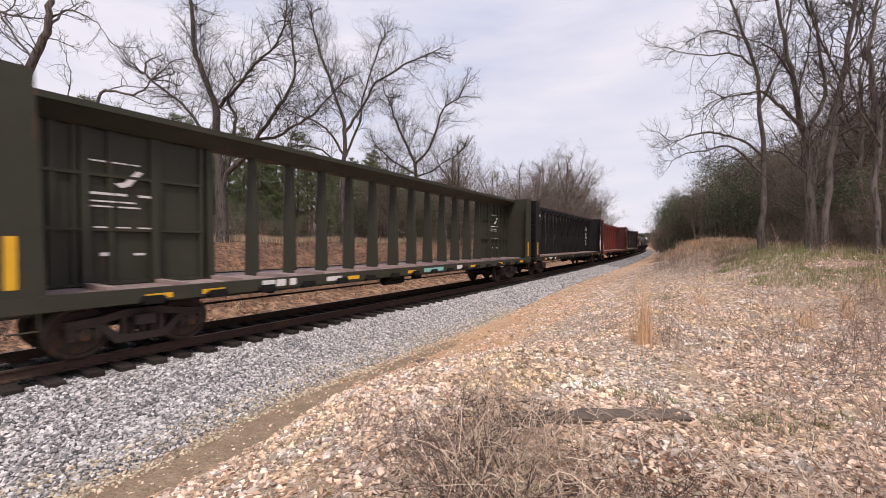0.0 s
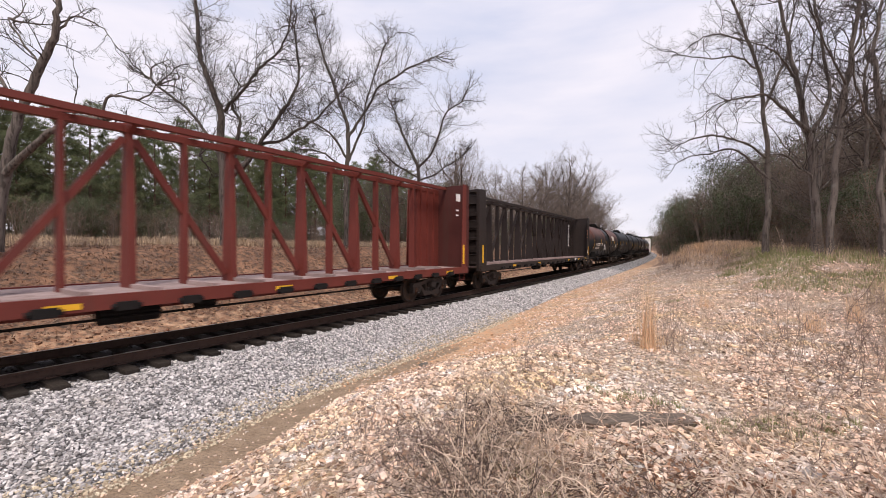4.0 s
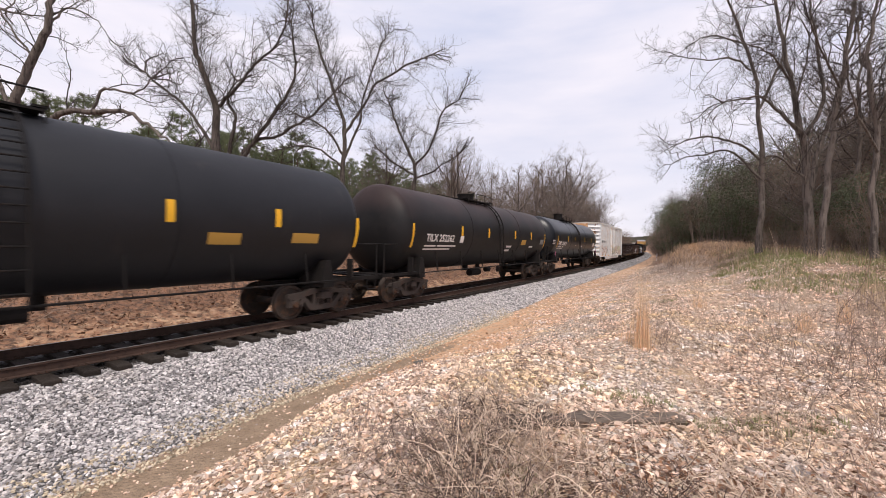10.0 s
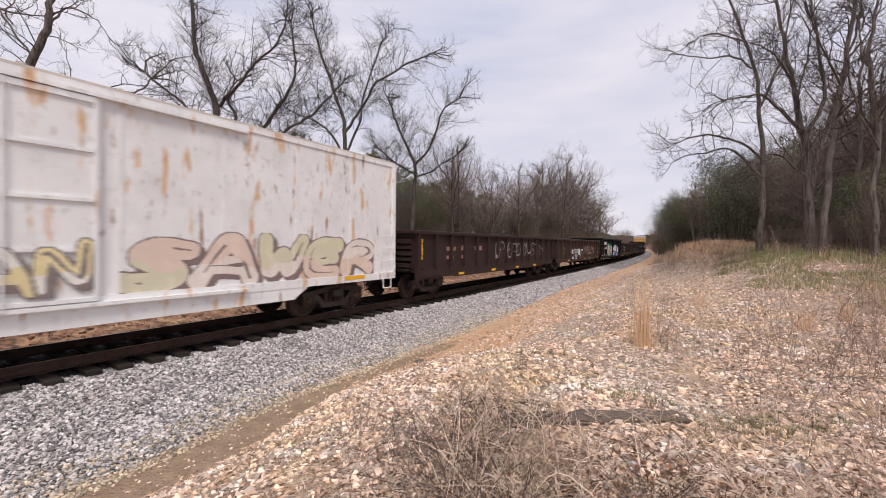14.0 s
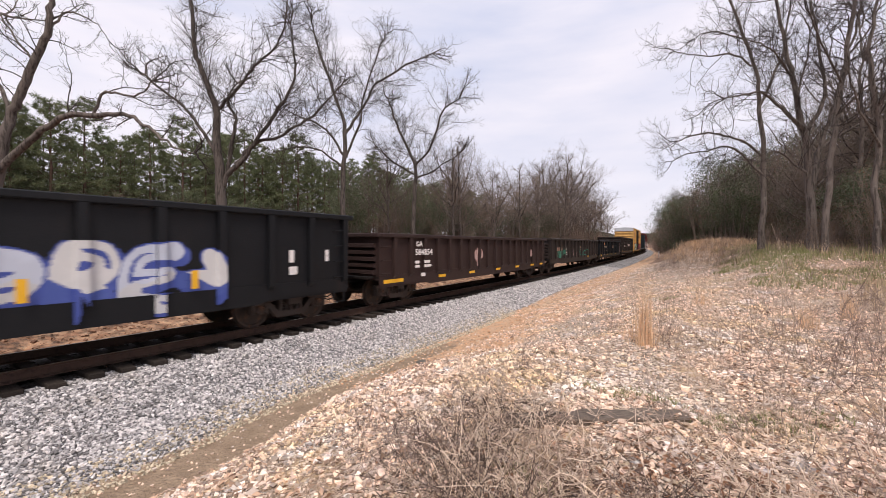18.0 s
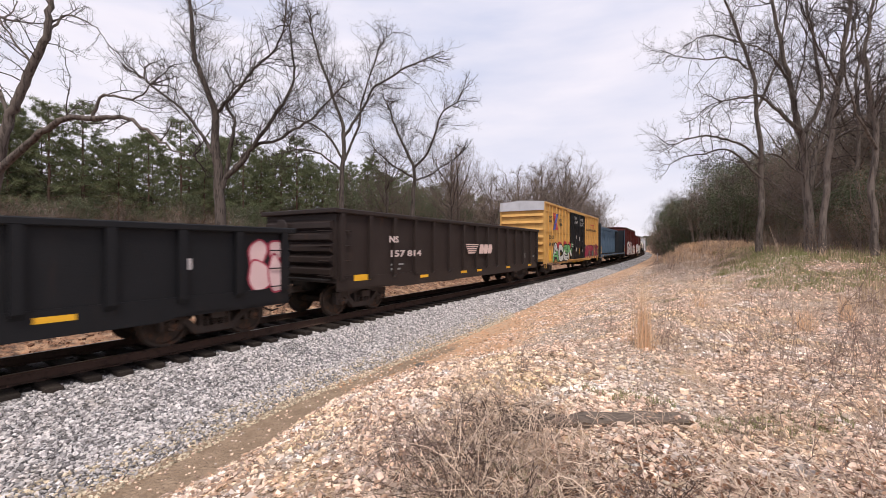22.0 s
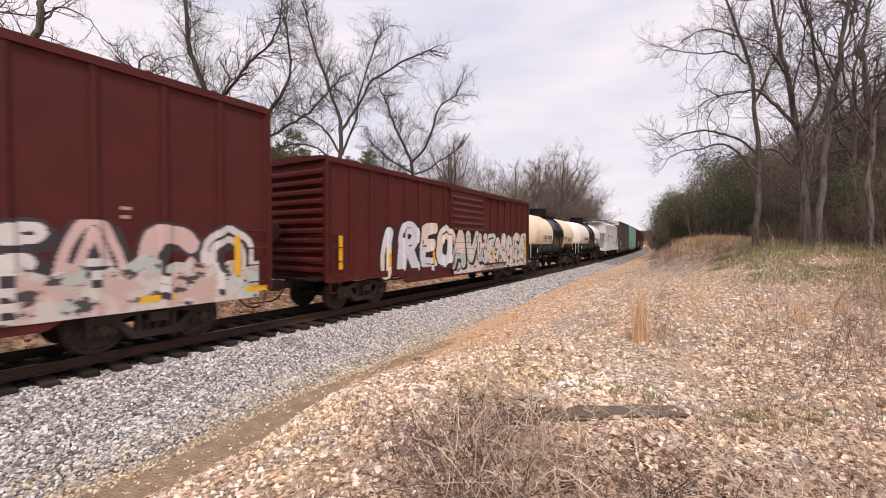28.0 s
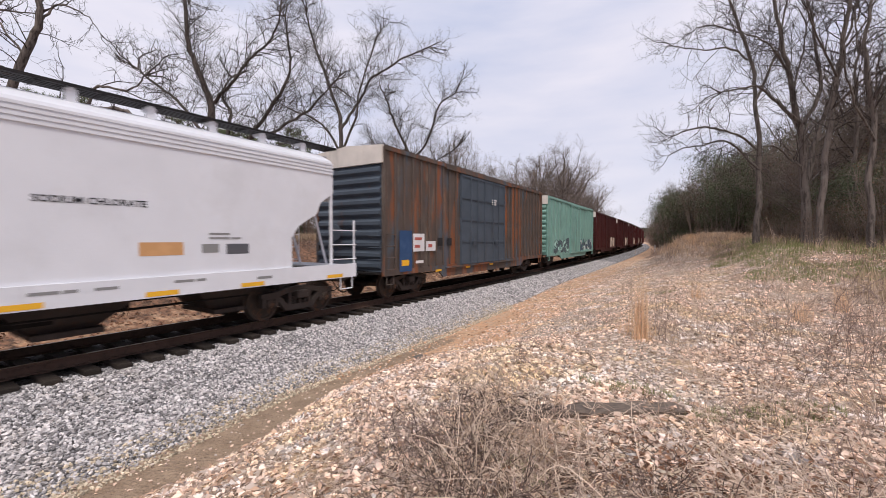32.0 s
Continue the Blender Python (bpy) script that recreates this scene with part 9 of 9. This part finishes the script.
def blades(name, centres, count, high, spread_, width, material, label, category, lean=0.35, parent=None):
    """Grass: each blade two triangles that bend over."""
    n = len(centres) * count
    c = np.repeat(np.asarray(centres, float), count, axis=0)
    off = rs.normal(0, spread_, (n, 2))
    c[:, :2] += off
    a = rs.uniform(0, 2 * np.pi, n)
    h = high * rs.uniform(0.45, 1.1, n)
    d = np.stack([np.cos(a), np.sin(a)], -1) * (h * rs.uniform(0, lean, n))[:, None]
    side = np.stack([-np.sin(a), np.cos(a), 0 * a], -1) * (width * rs.uniform(0.6, 1.3, n))[:, None]
    m = c + np.concatenate([d * 0.35, (h * 0.6)[:, None]], -1)
    t = c + np.concatenate([d, (h * rs.uniform(0.75, 1.0, n))[:, None]], -1)
    V = np.stack([c - side, c + side, m + side * 0.7, m - side * 0.7, t], 1).reshape(-1, 3)
    i = np.arange(n)[:, None] * 5
    F = np.concatenate([i + np.array([[0, 1, 2]]), i + np.array([[0, 2, 3]]), i + np.array([[3, 2, 4]])])
    ob = soup(name, V, F, material, parent)
    if parent is None:
        tagged(ob, label, category, kind="stuff")
    return ob


def spots_in(n, x0, x1, y0, y1, keep=lambda x, y: True):
    out = []
    while len(out) < n:
        x, y = rs.uniform(x0, x1), rs.uniform(y0, y1)
        if keep(x, y):
            out.append((x, y, ground_at(x, y) - 0.02))
    return out


# the upright tuft of broom sedge and its dark companion
def sedge(x, y, high, count, spread_, lean=0.12, label="upright tuft of orange-tan broom sedge"):
    tuft = thing("grass_tuft", label, "grass tuft", group="dry tufts on the bank", at=pose(x, y, ground_at(x, y)))
    blades("blade_clump", [(0, 0, -0.02)], count, high, spread_, 0.0028, M["sedge"], "", "", lean, tuft)["kind"] = "stuff"
    return tuft


M["sedge"] = mat("broom_sedge", (0.72, 0.49, 0.31), 0.85, 0.0, (((0.62, 0.38, 0.21), 3, 0.5, 0.2, 0.7, EVEN),), 0.0, 60, 0.1, 0.3, island=True)
sedge(-0.88, 7.35, 1.6, 70, 0.045, 0.15)
sedge(-0.9, 7.4, 1.05, 80, 0.07, 0.25)
sedge(-0.85, 7.3, 0.4, 90, 0.10, 0.6)
sedge(-1.05, 7.7, 0.55, 110, 0.12, 0.6)
sedge(1.6, 10.5, 0.55, 160, 0.10, 0.3, "small straw-coloured tuft in gravel")
sedge(-0.2, 13.0, 0.6, 160, 0.12, 0.3, "small straw-coloured tuft in gravel")
sedge(2.6, 12.5, 0.8, 160, 0.10, 0.3, "small straw-coloured tuft in gravel")


def weed(x, y, high, wide, stems, seed, label, level=1, thick=0.0035, name="dead_weed", material="stem"):
    """A tangle of dead stems, arching over."""
    rnd = np.random.RandomState(seed)
    plant_ = thing(name, label, "weed", group="dead weeds on the bank", at=pose(x, y, ground_at(x, y)))
    w = Wood()
    for k in range(stems):
        a, q = rnd.uniform(0, 6.28), rnd.uniform(0, 1)
        base = np.array((rnd.normal(0, 0.3 * wide), rnd.normal(0, 0.3 * wide), -0.02))
        ln = high * rnd.uniform(0.5, 1.1)
        arch = rnd.uniform(0.1, 0.9) * wide
        tip = base + (arch * math.cos(a), arch * math.sin(a), ln * rnd.uniform(0.35, 1.0))
        mid = (base + tip) / 2 + (0.0, 0.0, ln * 0.35) + rnd.normal(0, 0.04, 3)
        P = smooth_path(np.array([base, mid, tip]), 4)
        w.tube(P, np.linspace(thick, thick * 0.4, len(P)), 3)
        for j in range(4 if level else 0):
            i = rnd.randint(2, len(P) - 1)
            d = P[i] - P[i - 1]
            sprout(w, w, rnd, P[i], d / (np.linalg.norm(d) + 1e-9) + rnd.normal(0, 0.5, 3), ln * rnd.uniform(0.2, 0.5), thick * 0.6, 0, 0.05, 0.10)
    w.build("stem_tangle", M[material], plant_, False)["kind"] = "stuff"
    return plant_


# every fourth low tangle is dark, its colour standing for shadow among the weeds
M["dark_stem"] = mat("shadow_dead_stem", (0.10, 0.068, 0.055), 0.9, 0.0, (), 0.0, 60, 0.2, 0.3, island=True)
M["grey_stem"] = mat("grey_dead_stem", (0.25, 0.18, 0.15), 0.9, 0.0, (((0.12, 0.085, 0.07), 2, 0.5, 0.2, 0.7, EVEN),), 0.0, 60, 0.2, 0.3, island=True)
M["pale_stem"] = mat("bleached_dead_stem", (0.62, 0.48, 0.37), 0.9, 0.0, (), 0.0, 60, 0.15, 0.25, island=True)
for k, (x, y) in enumerate(((-1.5, 2.5), (-1.25, 2.75), (-1.75, 2.9), (-1.1, 2.4), (-1.45, 3.2), (-0.95, 2.8), (-1.9, 2.5), (-0.75, 2.5), (-1.2, 2.1), (-1.6, 3.6), (-0.5, 2.3), (-1.35, 3.3), (-0.2, 2.6), (0.15, 2.5), (0.5, 2.7), (0.85, 3.0), (-1.0, 2.0), (-1.4, 1.9), (1.1, 3.4), (0.3, 3.3))):
    weed(x, y, 0.34, 0.7, 52, 200 + k, "low tangle of dead grey-brown stems", 1, 0.0022, material=("dark_stem", "stem", "grey_stem", "pale_stem")[k % 4])
for k, (x, y) in enumerate(((-1.3, 2.45), (-0.95, 2.55), (-1.65, 2.6), (-0.8, 2.9), (-1.1, 2.2), (-1.45, 2.8), (-0.6, 2.4), (-0.4, 2.8), (0.1, 3.0), (0.5, 2.9), (-1.9, 2.9))):
    weed(x, y, 0.55, 0.9, 9, 240 + k, "long arching bleached stalks", 0, 0.0036, material="pale_stem")
for k, (x, y, h, wd, n) in enumerate(((0.55, 4.9, 0.75, 0.9, 10), (0.9, 5.3, 0.8, 0.9, 10), (0.3, 4.4, 0.5, 0.7, 12), (1.5, 6.2, 0.9, 0.7, 8), (1.75, 6.9, 1.0, 0.8, 9), (-0.15, 5.6, 0.6, 0.4, 8),
                                      (0.1, 7.2, 0.55, 0.4, 9), (0.7, 8.0, 0.6, 0.5, 9), (-0.65, 8.1, 0.5, 0.5, 26), (1.3, 9.0, 0.7, 0.5, 9), (-1.9, 5.0, 0.35, 0.4, 12), (-2.4, 4.4, 0.3, 0.4, 10),
                                      (2.3, 9.5, 0.8, 0.7, 12), (2.2, 8.0, 0.8, 0.7, 12), (0.2, 10.5, 0.6, 0.5, 10), (-0.9, 11.5, 0.5, 0.5, 12), (1.0, 12.0, 0.7, 0.6, 12), (-2.6, 6.5, 0.25, 0.3, 9), (2.9, 11, 0.9, 0.8, 14),
                                      (-3.2, 3.4, 0.22, 0.3, 8), (0.95, 3.9, 0.6, 0.6, 12), (1.2, 4.6, 0.8, 0.7, 10), (1.5, 5.0, 0.8, 0.8, 8), (0.1, 3.9, 0.4, 0.8, 14), (-0.3, 4.1, 0.35, 0.8, 16), (0.5, 4.2, 0.45, 0.8, 16), (0.85, 4.5, 0.5, 0.7, 14), (1.9, 5.9, 1.0, 0.8, 8), (2.3, 6.6, 1.1, 0.9, 9), (2.9, 8.0, 1.2, 0.9, 12), (3.3, 9.0, 1.3, 1.0, 14),
                                      (2.6, 7.2, 1.2, 0.9, 10), (3.6, 10.2, 1.2, 1.0, 14), (-0.3, 6.4, 0.6, 0.4, 5), (0.5, 6.8, 0.7, 0.5, 6), (-1.5, 6.2, 0.4, 0.4, 6), (1.2, 7.4, 0.8, 0.6, 7), (-0.6, 7.45, 0.55, 0.5, 24))):
    weed(x, y, h, wd, n, 260 + k, "thin dead weed stalks in gravel", 1, 0.0026, material=("stem", "grey_stem", "pale_stem")[k % 3])
for k in range(60):
    x, y = rs.uniform(-2.5, 5.5), rs.uniform(9, 22)
    s, lat = station(x, y)
    if lat > 6.5:
        weed(x, y, rs.uniform(0.4, 0.9), 0.5, 9, 400 + k, "thin dead weed stalks in gravel", 0, 0.004, material=("stem", "grey_stem", "pale_stem")[k % 3])

for k in range(46):
    s, lat = rs.uniform(24, 48), rs.uniform(7.2, 13.5)
    x, y = place_at(s, lat)
    weed(x, y, rs.uniform(0.6, 1.1), 0.8, 14, 500 + k, "dry brown weeds on the spoil heap", 1, 0.006, material=("stem", "grey_stem", "stem")[k % 3])

# tall thin weeds that lean over the bank by the wood
for k, (x, y) in enumerate(((2.25, 10.1), (2.5, 13.1), (2.0, 8.3), (1.3, 6.2), (1.0, 7.6), (0.0, 7.6), (3.2, 13.6), (2.6, 9.2), (2.9, 11.2), (1.7, 7.2), (2.4, 7.4), (1.9, 11.8), (3.4, 11.6), (0.6, 9.5), (1.4, 10.9))):
    weed(x, y, rs.uniform(1.0, 1.6), 0.5, 7, 560 + k, "tall thin reddish weed stalks", 1, 0.0032, material=("grey_stem", "stem", "pale_stem")[k % 3])

# grass: green winter patches, straw on the heap, straw and green beyond the gravel
patches = [c for px_, py_ in ((0.62, 4.95), (-0.63, 4.7), (-0.95, 4.6), (0.3, 4.7), (0.85, 5.2), (0.5, 4.8), (-0.4, 4.75), (-1.2, 14.5), (-0.9, 14.2), (0.0, 4.45), (-1.1, 2.7)) for c in spots_in(11, px_ - 0.3, px_ + 0.3, py_ - 0.14, py_ + 0.14)]
blades("green_grass", patches, 22, 0.11, 0.04, 0.0026, M["green_grass"], "small green winter grass patches in gravel", "grass", 0.8)


def beyond(x, y):
    s, lat = station(x, y)
    thin = step(9.6, 12.2, lat) * step(12.0, 20.0, s)
    return thin + 0.8 * noise.noise((x * 0.5, y * 0.5, 6.0)) + 0.3 * noise.noise((x * 2.5, y * 2.5, 2.0)) > 0.62


meadow = spots_in(9000, 0.2, 12, 10, 34, beyond)
blades("meadow_grass", meadow, 10, 0.17, 0.10, 0.006, M["green_grass"], "thin green and straw winter grass", "grass", 0.7)
straw = spots_in(800, 0.2, 13, 13, 40, beyond)
blades("straw_grass", straw, 8, 0.5, 0.12, 0.006, M["straw"], "tall straw-coloured dead grass", "grass", 0.5)


M["heap_straw"] = mat("rusty_dead_grass", (0.52, 0.36, 0.23), 0.85, 0.0, (((0.16, 0.10, 0.07), 1.2, 0.5, 0.15, 0.8, EVEN), ((0.46, 0.27, 0.14), 0.5, 0.54, 0.12, 0.8, EVEN)), 0.0, 60, 0.15, 0.5, island=True)


def on_heap(x, y):
    s, lat = station(x, y)
    return ((s - 40) / 12.0) ** 2 + ((lat - 10.6) / 2.7) ** 2 < 1 and noise.noise((x * 0.6, y * 0.6, 8.0)) > -0.2


blades("heap_grass", spots_in(1100, -8, 8, 26, 56, on_heap), 9, 0.55, 0.35, 0.007, M["heap_straw"], "matted brown and straw grass on the spoil heap", "grass", 0.6)
blades("edge_straw", spots_in(34, 3.4, 4.4, 13.6, 15.6), 14, 0.9, 0.12, 0.006, M["straw"], "tall tan broom sedge at the wood's edge", "grass", 0.3)


M["dull_straw"] = mat("dull_dead_grass", (0.17, 0.100, 0.062), 0.9, 0.0, (((0.12, 0.08, 0.055), 0.8, 0.47, 0.15, 0.8, EVEN),), 0.0, 60, 0.15, 0.5, island=True)
blades("field_grass", spots_in(3000, -32, -13.5, -6, 60, lambda x, y: -14 < station(x, y)[1] < -4.8), 8, 0.16, 0.22, 0.012, M["dull_straw"], "brown dead grass and litter beyond the track", "grass", 2.5)
blades("field_straw", spots_in(3800, -40, -19, -6, 60, lambda x, y: -24 < station(x, y)[1] < -10.5), 9, 0.58, 0.16, 0.012, M["straw"], "pale straw grass below the far trees", "grass", 0.7)
M["earth_clod"] = mat("dark_earth_clod", (0.19, 0.10, 0.064), 0.95, 0.0, (((0.11, 0.07, 0.048), 5, 0.5, 0.2, 0.8, EVEN),), 0.04, 60, 0.0, 0.5, island=True)
far_stones = scatter(5200, -4, 34, -8.5, -1.7)
stones("trackside_rubble", rs, far_stones, rs.gamma(3.0, 0.012, len(far_stones)).clip(0.014, 0.09), M["earth_clod"], "orange-brown clay rubble beyond the track", 0.55, 0.1)
M["dark_leaf"] = mat("damp_dead_leaf", (0.20, 0.105, 0.062), 0.85, 0.0, (((0.10, 0.055, 0.036), 2, 0.5, 0.2, 0.8, EVEN),), 0.0, 60, 0.0, 0.5, island=True)
damp_spots = [(a, b) for a, b in zip(rs.normal(-0.1, 0.75, 900), rs.normal(3.25, 0.34, 900))]
leaves_on("damp_leaf_litter", [station(a, b + 0.55 * a) for a, b in damp_spots], 0.026, M["dark_leaf"], "damp brown leaves matted in front of the timber")
leaves_on("far_leaf_litter", scatter(8000, -5, 36, -10.5, -1.9), 0.06, M["dark_leaf"], "damp red-brown leaves beyond the track")
brush = [(s, -rs.uniform(5.2, 12.0)) for s in np.arange(-5, 60, 0.36)]
for k, (s, lat) in enumerate(brush):
    x, y = place_at(s, lat)
    weed(x, y, rs.uniform(0.3, 0.7), 1.4, 18, 600 + k, "brown dead brush on the far bank", 1, 0.006, "dead_brush", ("grey_stem", "stem", "grey_stem")[k % 3])

# rotten timber and the dark stone by the ditch
bm = bmesh.new()
box(bm, -0.98, 0.80, -0.095, 0.095, -0.06, 0.075, 0.015)
bmesh.ops.subdivide_edges(bm, edges=[e for e in bm.edges if e.calc_length() > 1.0], cuts=14)
for v in bm.verts:
    p = v.co
    v.co += Vector((0.03 * noise.noise(p * 9), 0.035 * noise.noise(p * 6 + Vector((3, 0, 0))), 0.035 * noise.noise(p * 7 + Vector((0, 5, 0))) - 0.035 * max(0.0, abs(p.x) - 0.6)))
timber = new("railway_sleeper", mesh_of("railway_sleeper", bm, M["beam"]))
timber.matrix_basis = pose(-0.78, 3.95, ground_at(-0.78, 3.95) - 0.015, 3, 1.5, 40)
tagged(timber, "old rotten grey timber half sunk in gravel", "timber")
bm = bmesh.new()
bmesh.ops.create_icosphere(bm, subdivisions=2, radius=0.14)
for v in bm.verts:
    v.co = Vector((v.co.x * 1.3, v.co.y, v.co.z * 0.6)) * (1 + 0.25 * noise.noise(v.co * 9))
rock = new("stone", mesh_of("stone", bm, mat("dark_stone", (0.13, 0.115, 0.10), 0.9, 0.0, (((0.22, 0.19, 0.16), 8, 0.5, 0.2, 0.6, EVEN),), 0.08, 20)))
sx, sy = -5.1, 7.0
rock.matrix_basis = pose(sx, sy, ground_at(sx, sy) + 0.03)
tagged(rock, "dark rounded stone beside the ditch", "stone")
# white marker post by the curve
bm = bmesh.new()
box(bm, -0.06, 0.06, -0.06, 0.06, -0.2, 1.1, 0.01)
post = new("marker_post", mesh_of("marker_post", bm, M["white"]))
px0, py0 = -6.6, 70.5
post.matrix_basis = pose(px0, py0, ground_at(px0, py0))
tagged(post, "short white marker post beside the track", "post")


# wooded skyline where the line bends out of sight
def skyline():
    rnd = np.random.RandomState(77)
    verts, faces = [], []
    k = 240
    for layer, (dist, low, high) in enumerate(((420, 6, 17), (330, 4, 13))):
        b = len(verts)
        for i in range(k + 1):
            a = math.radians(-75 + 150 * i / k) + math.radians(18)
            x, y = -dist * math.sin(a), dist * math.cos(a)
            h = low + (high - low) * (0.5 + 0.5 * noise.noise((i * 0.13, layer * 9.0, 0))) + rnd.uniform(0, 1.6)
            verts += [(x, y, -3), (x, y, h), (x * 1.06, y * 1.06, h * 0.9)]
        for i in range(k):
            p = b + 3 * i
            faces += [(p, p + 3, p + 4, p + 1), (p + 1, p + 4, p + 5, p + 2)]
    ob = raw("backdrop", verts, faces, mat("far_woods", (0.10, 0.095, 0.075), 0.95, 0.0, (((0.055, 0.065, 0.04), 0.06, 0.45, 0.2, 0.8, EVEN),), 0.0, 60, 0.2))
    tagged(ob, "hazy wooded skyline far off", "woods", kind="structure")


skyline()


# ---- what moves ----
def motions():
    for car, s0 in CARS:
        rows = []
        for i in range(17):
            t = 2.0 * i
            s = s0 - SPEED * t
            rows.append((t, pose(*along(s, 0, 0), 0, 0, heading(s))))
        walk(car, rows)
    # all axles roll alike: key one for each place in the truck, and let the others share it
    first = {}
    step_ = SPEED / WHEEL_R / FPS
    for axle in [ob for ob in scene.objects if ob.data is WHEELSET]:
        w = round(axle.location.y, 3)
        if w not in first:
            walk(axle, [(i / FPS, pose(0, w, WHEEL_R, math.degrees(step_ * i))) for i in range(32 * FPS + 1)])
            first[w] = axle.animation_data
        else:
            axle.rotation_mode = "QUATERNION"
            data = axle.animation_data_create()
            data.action = first[w].action
            data.action_slot = first[w].action_slot


motions()
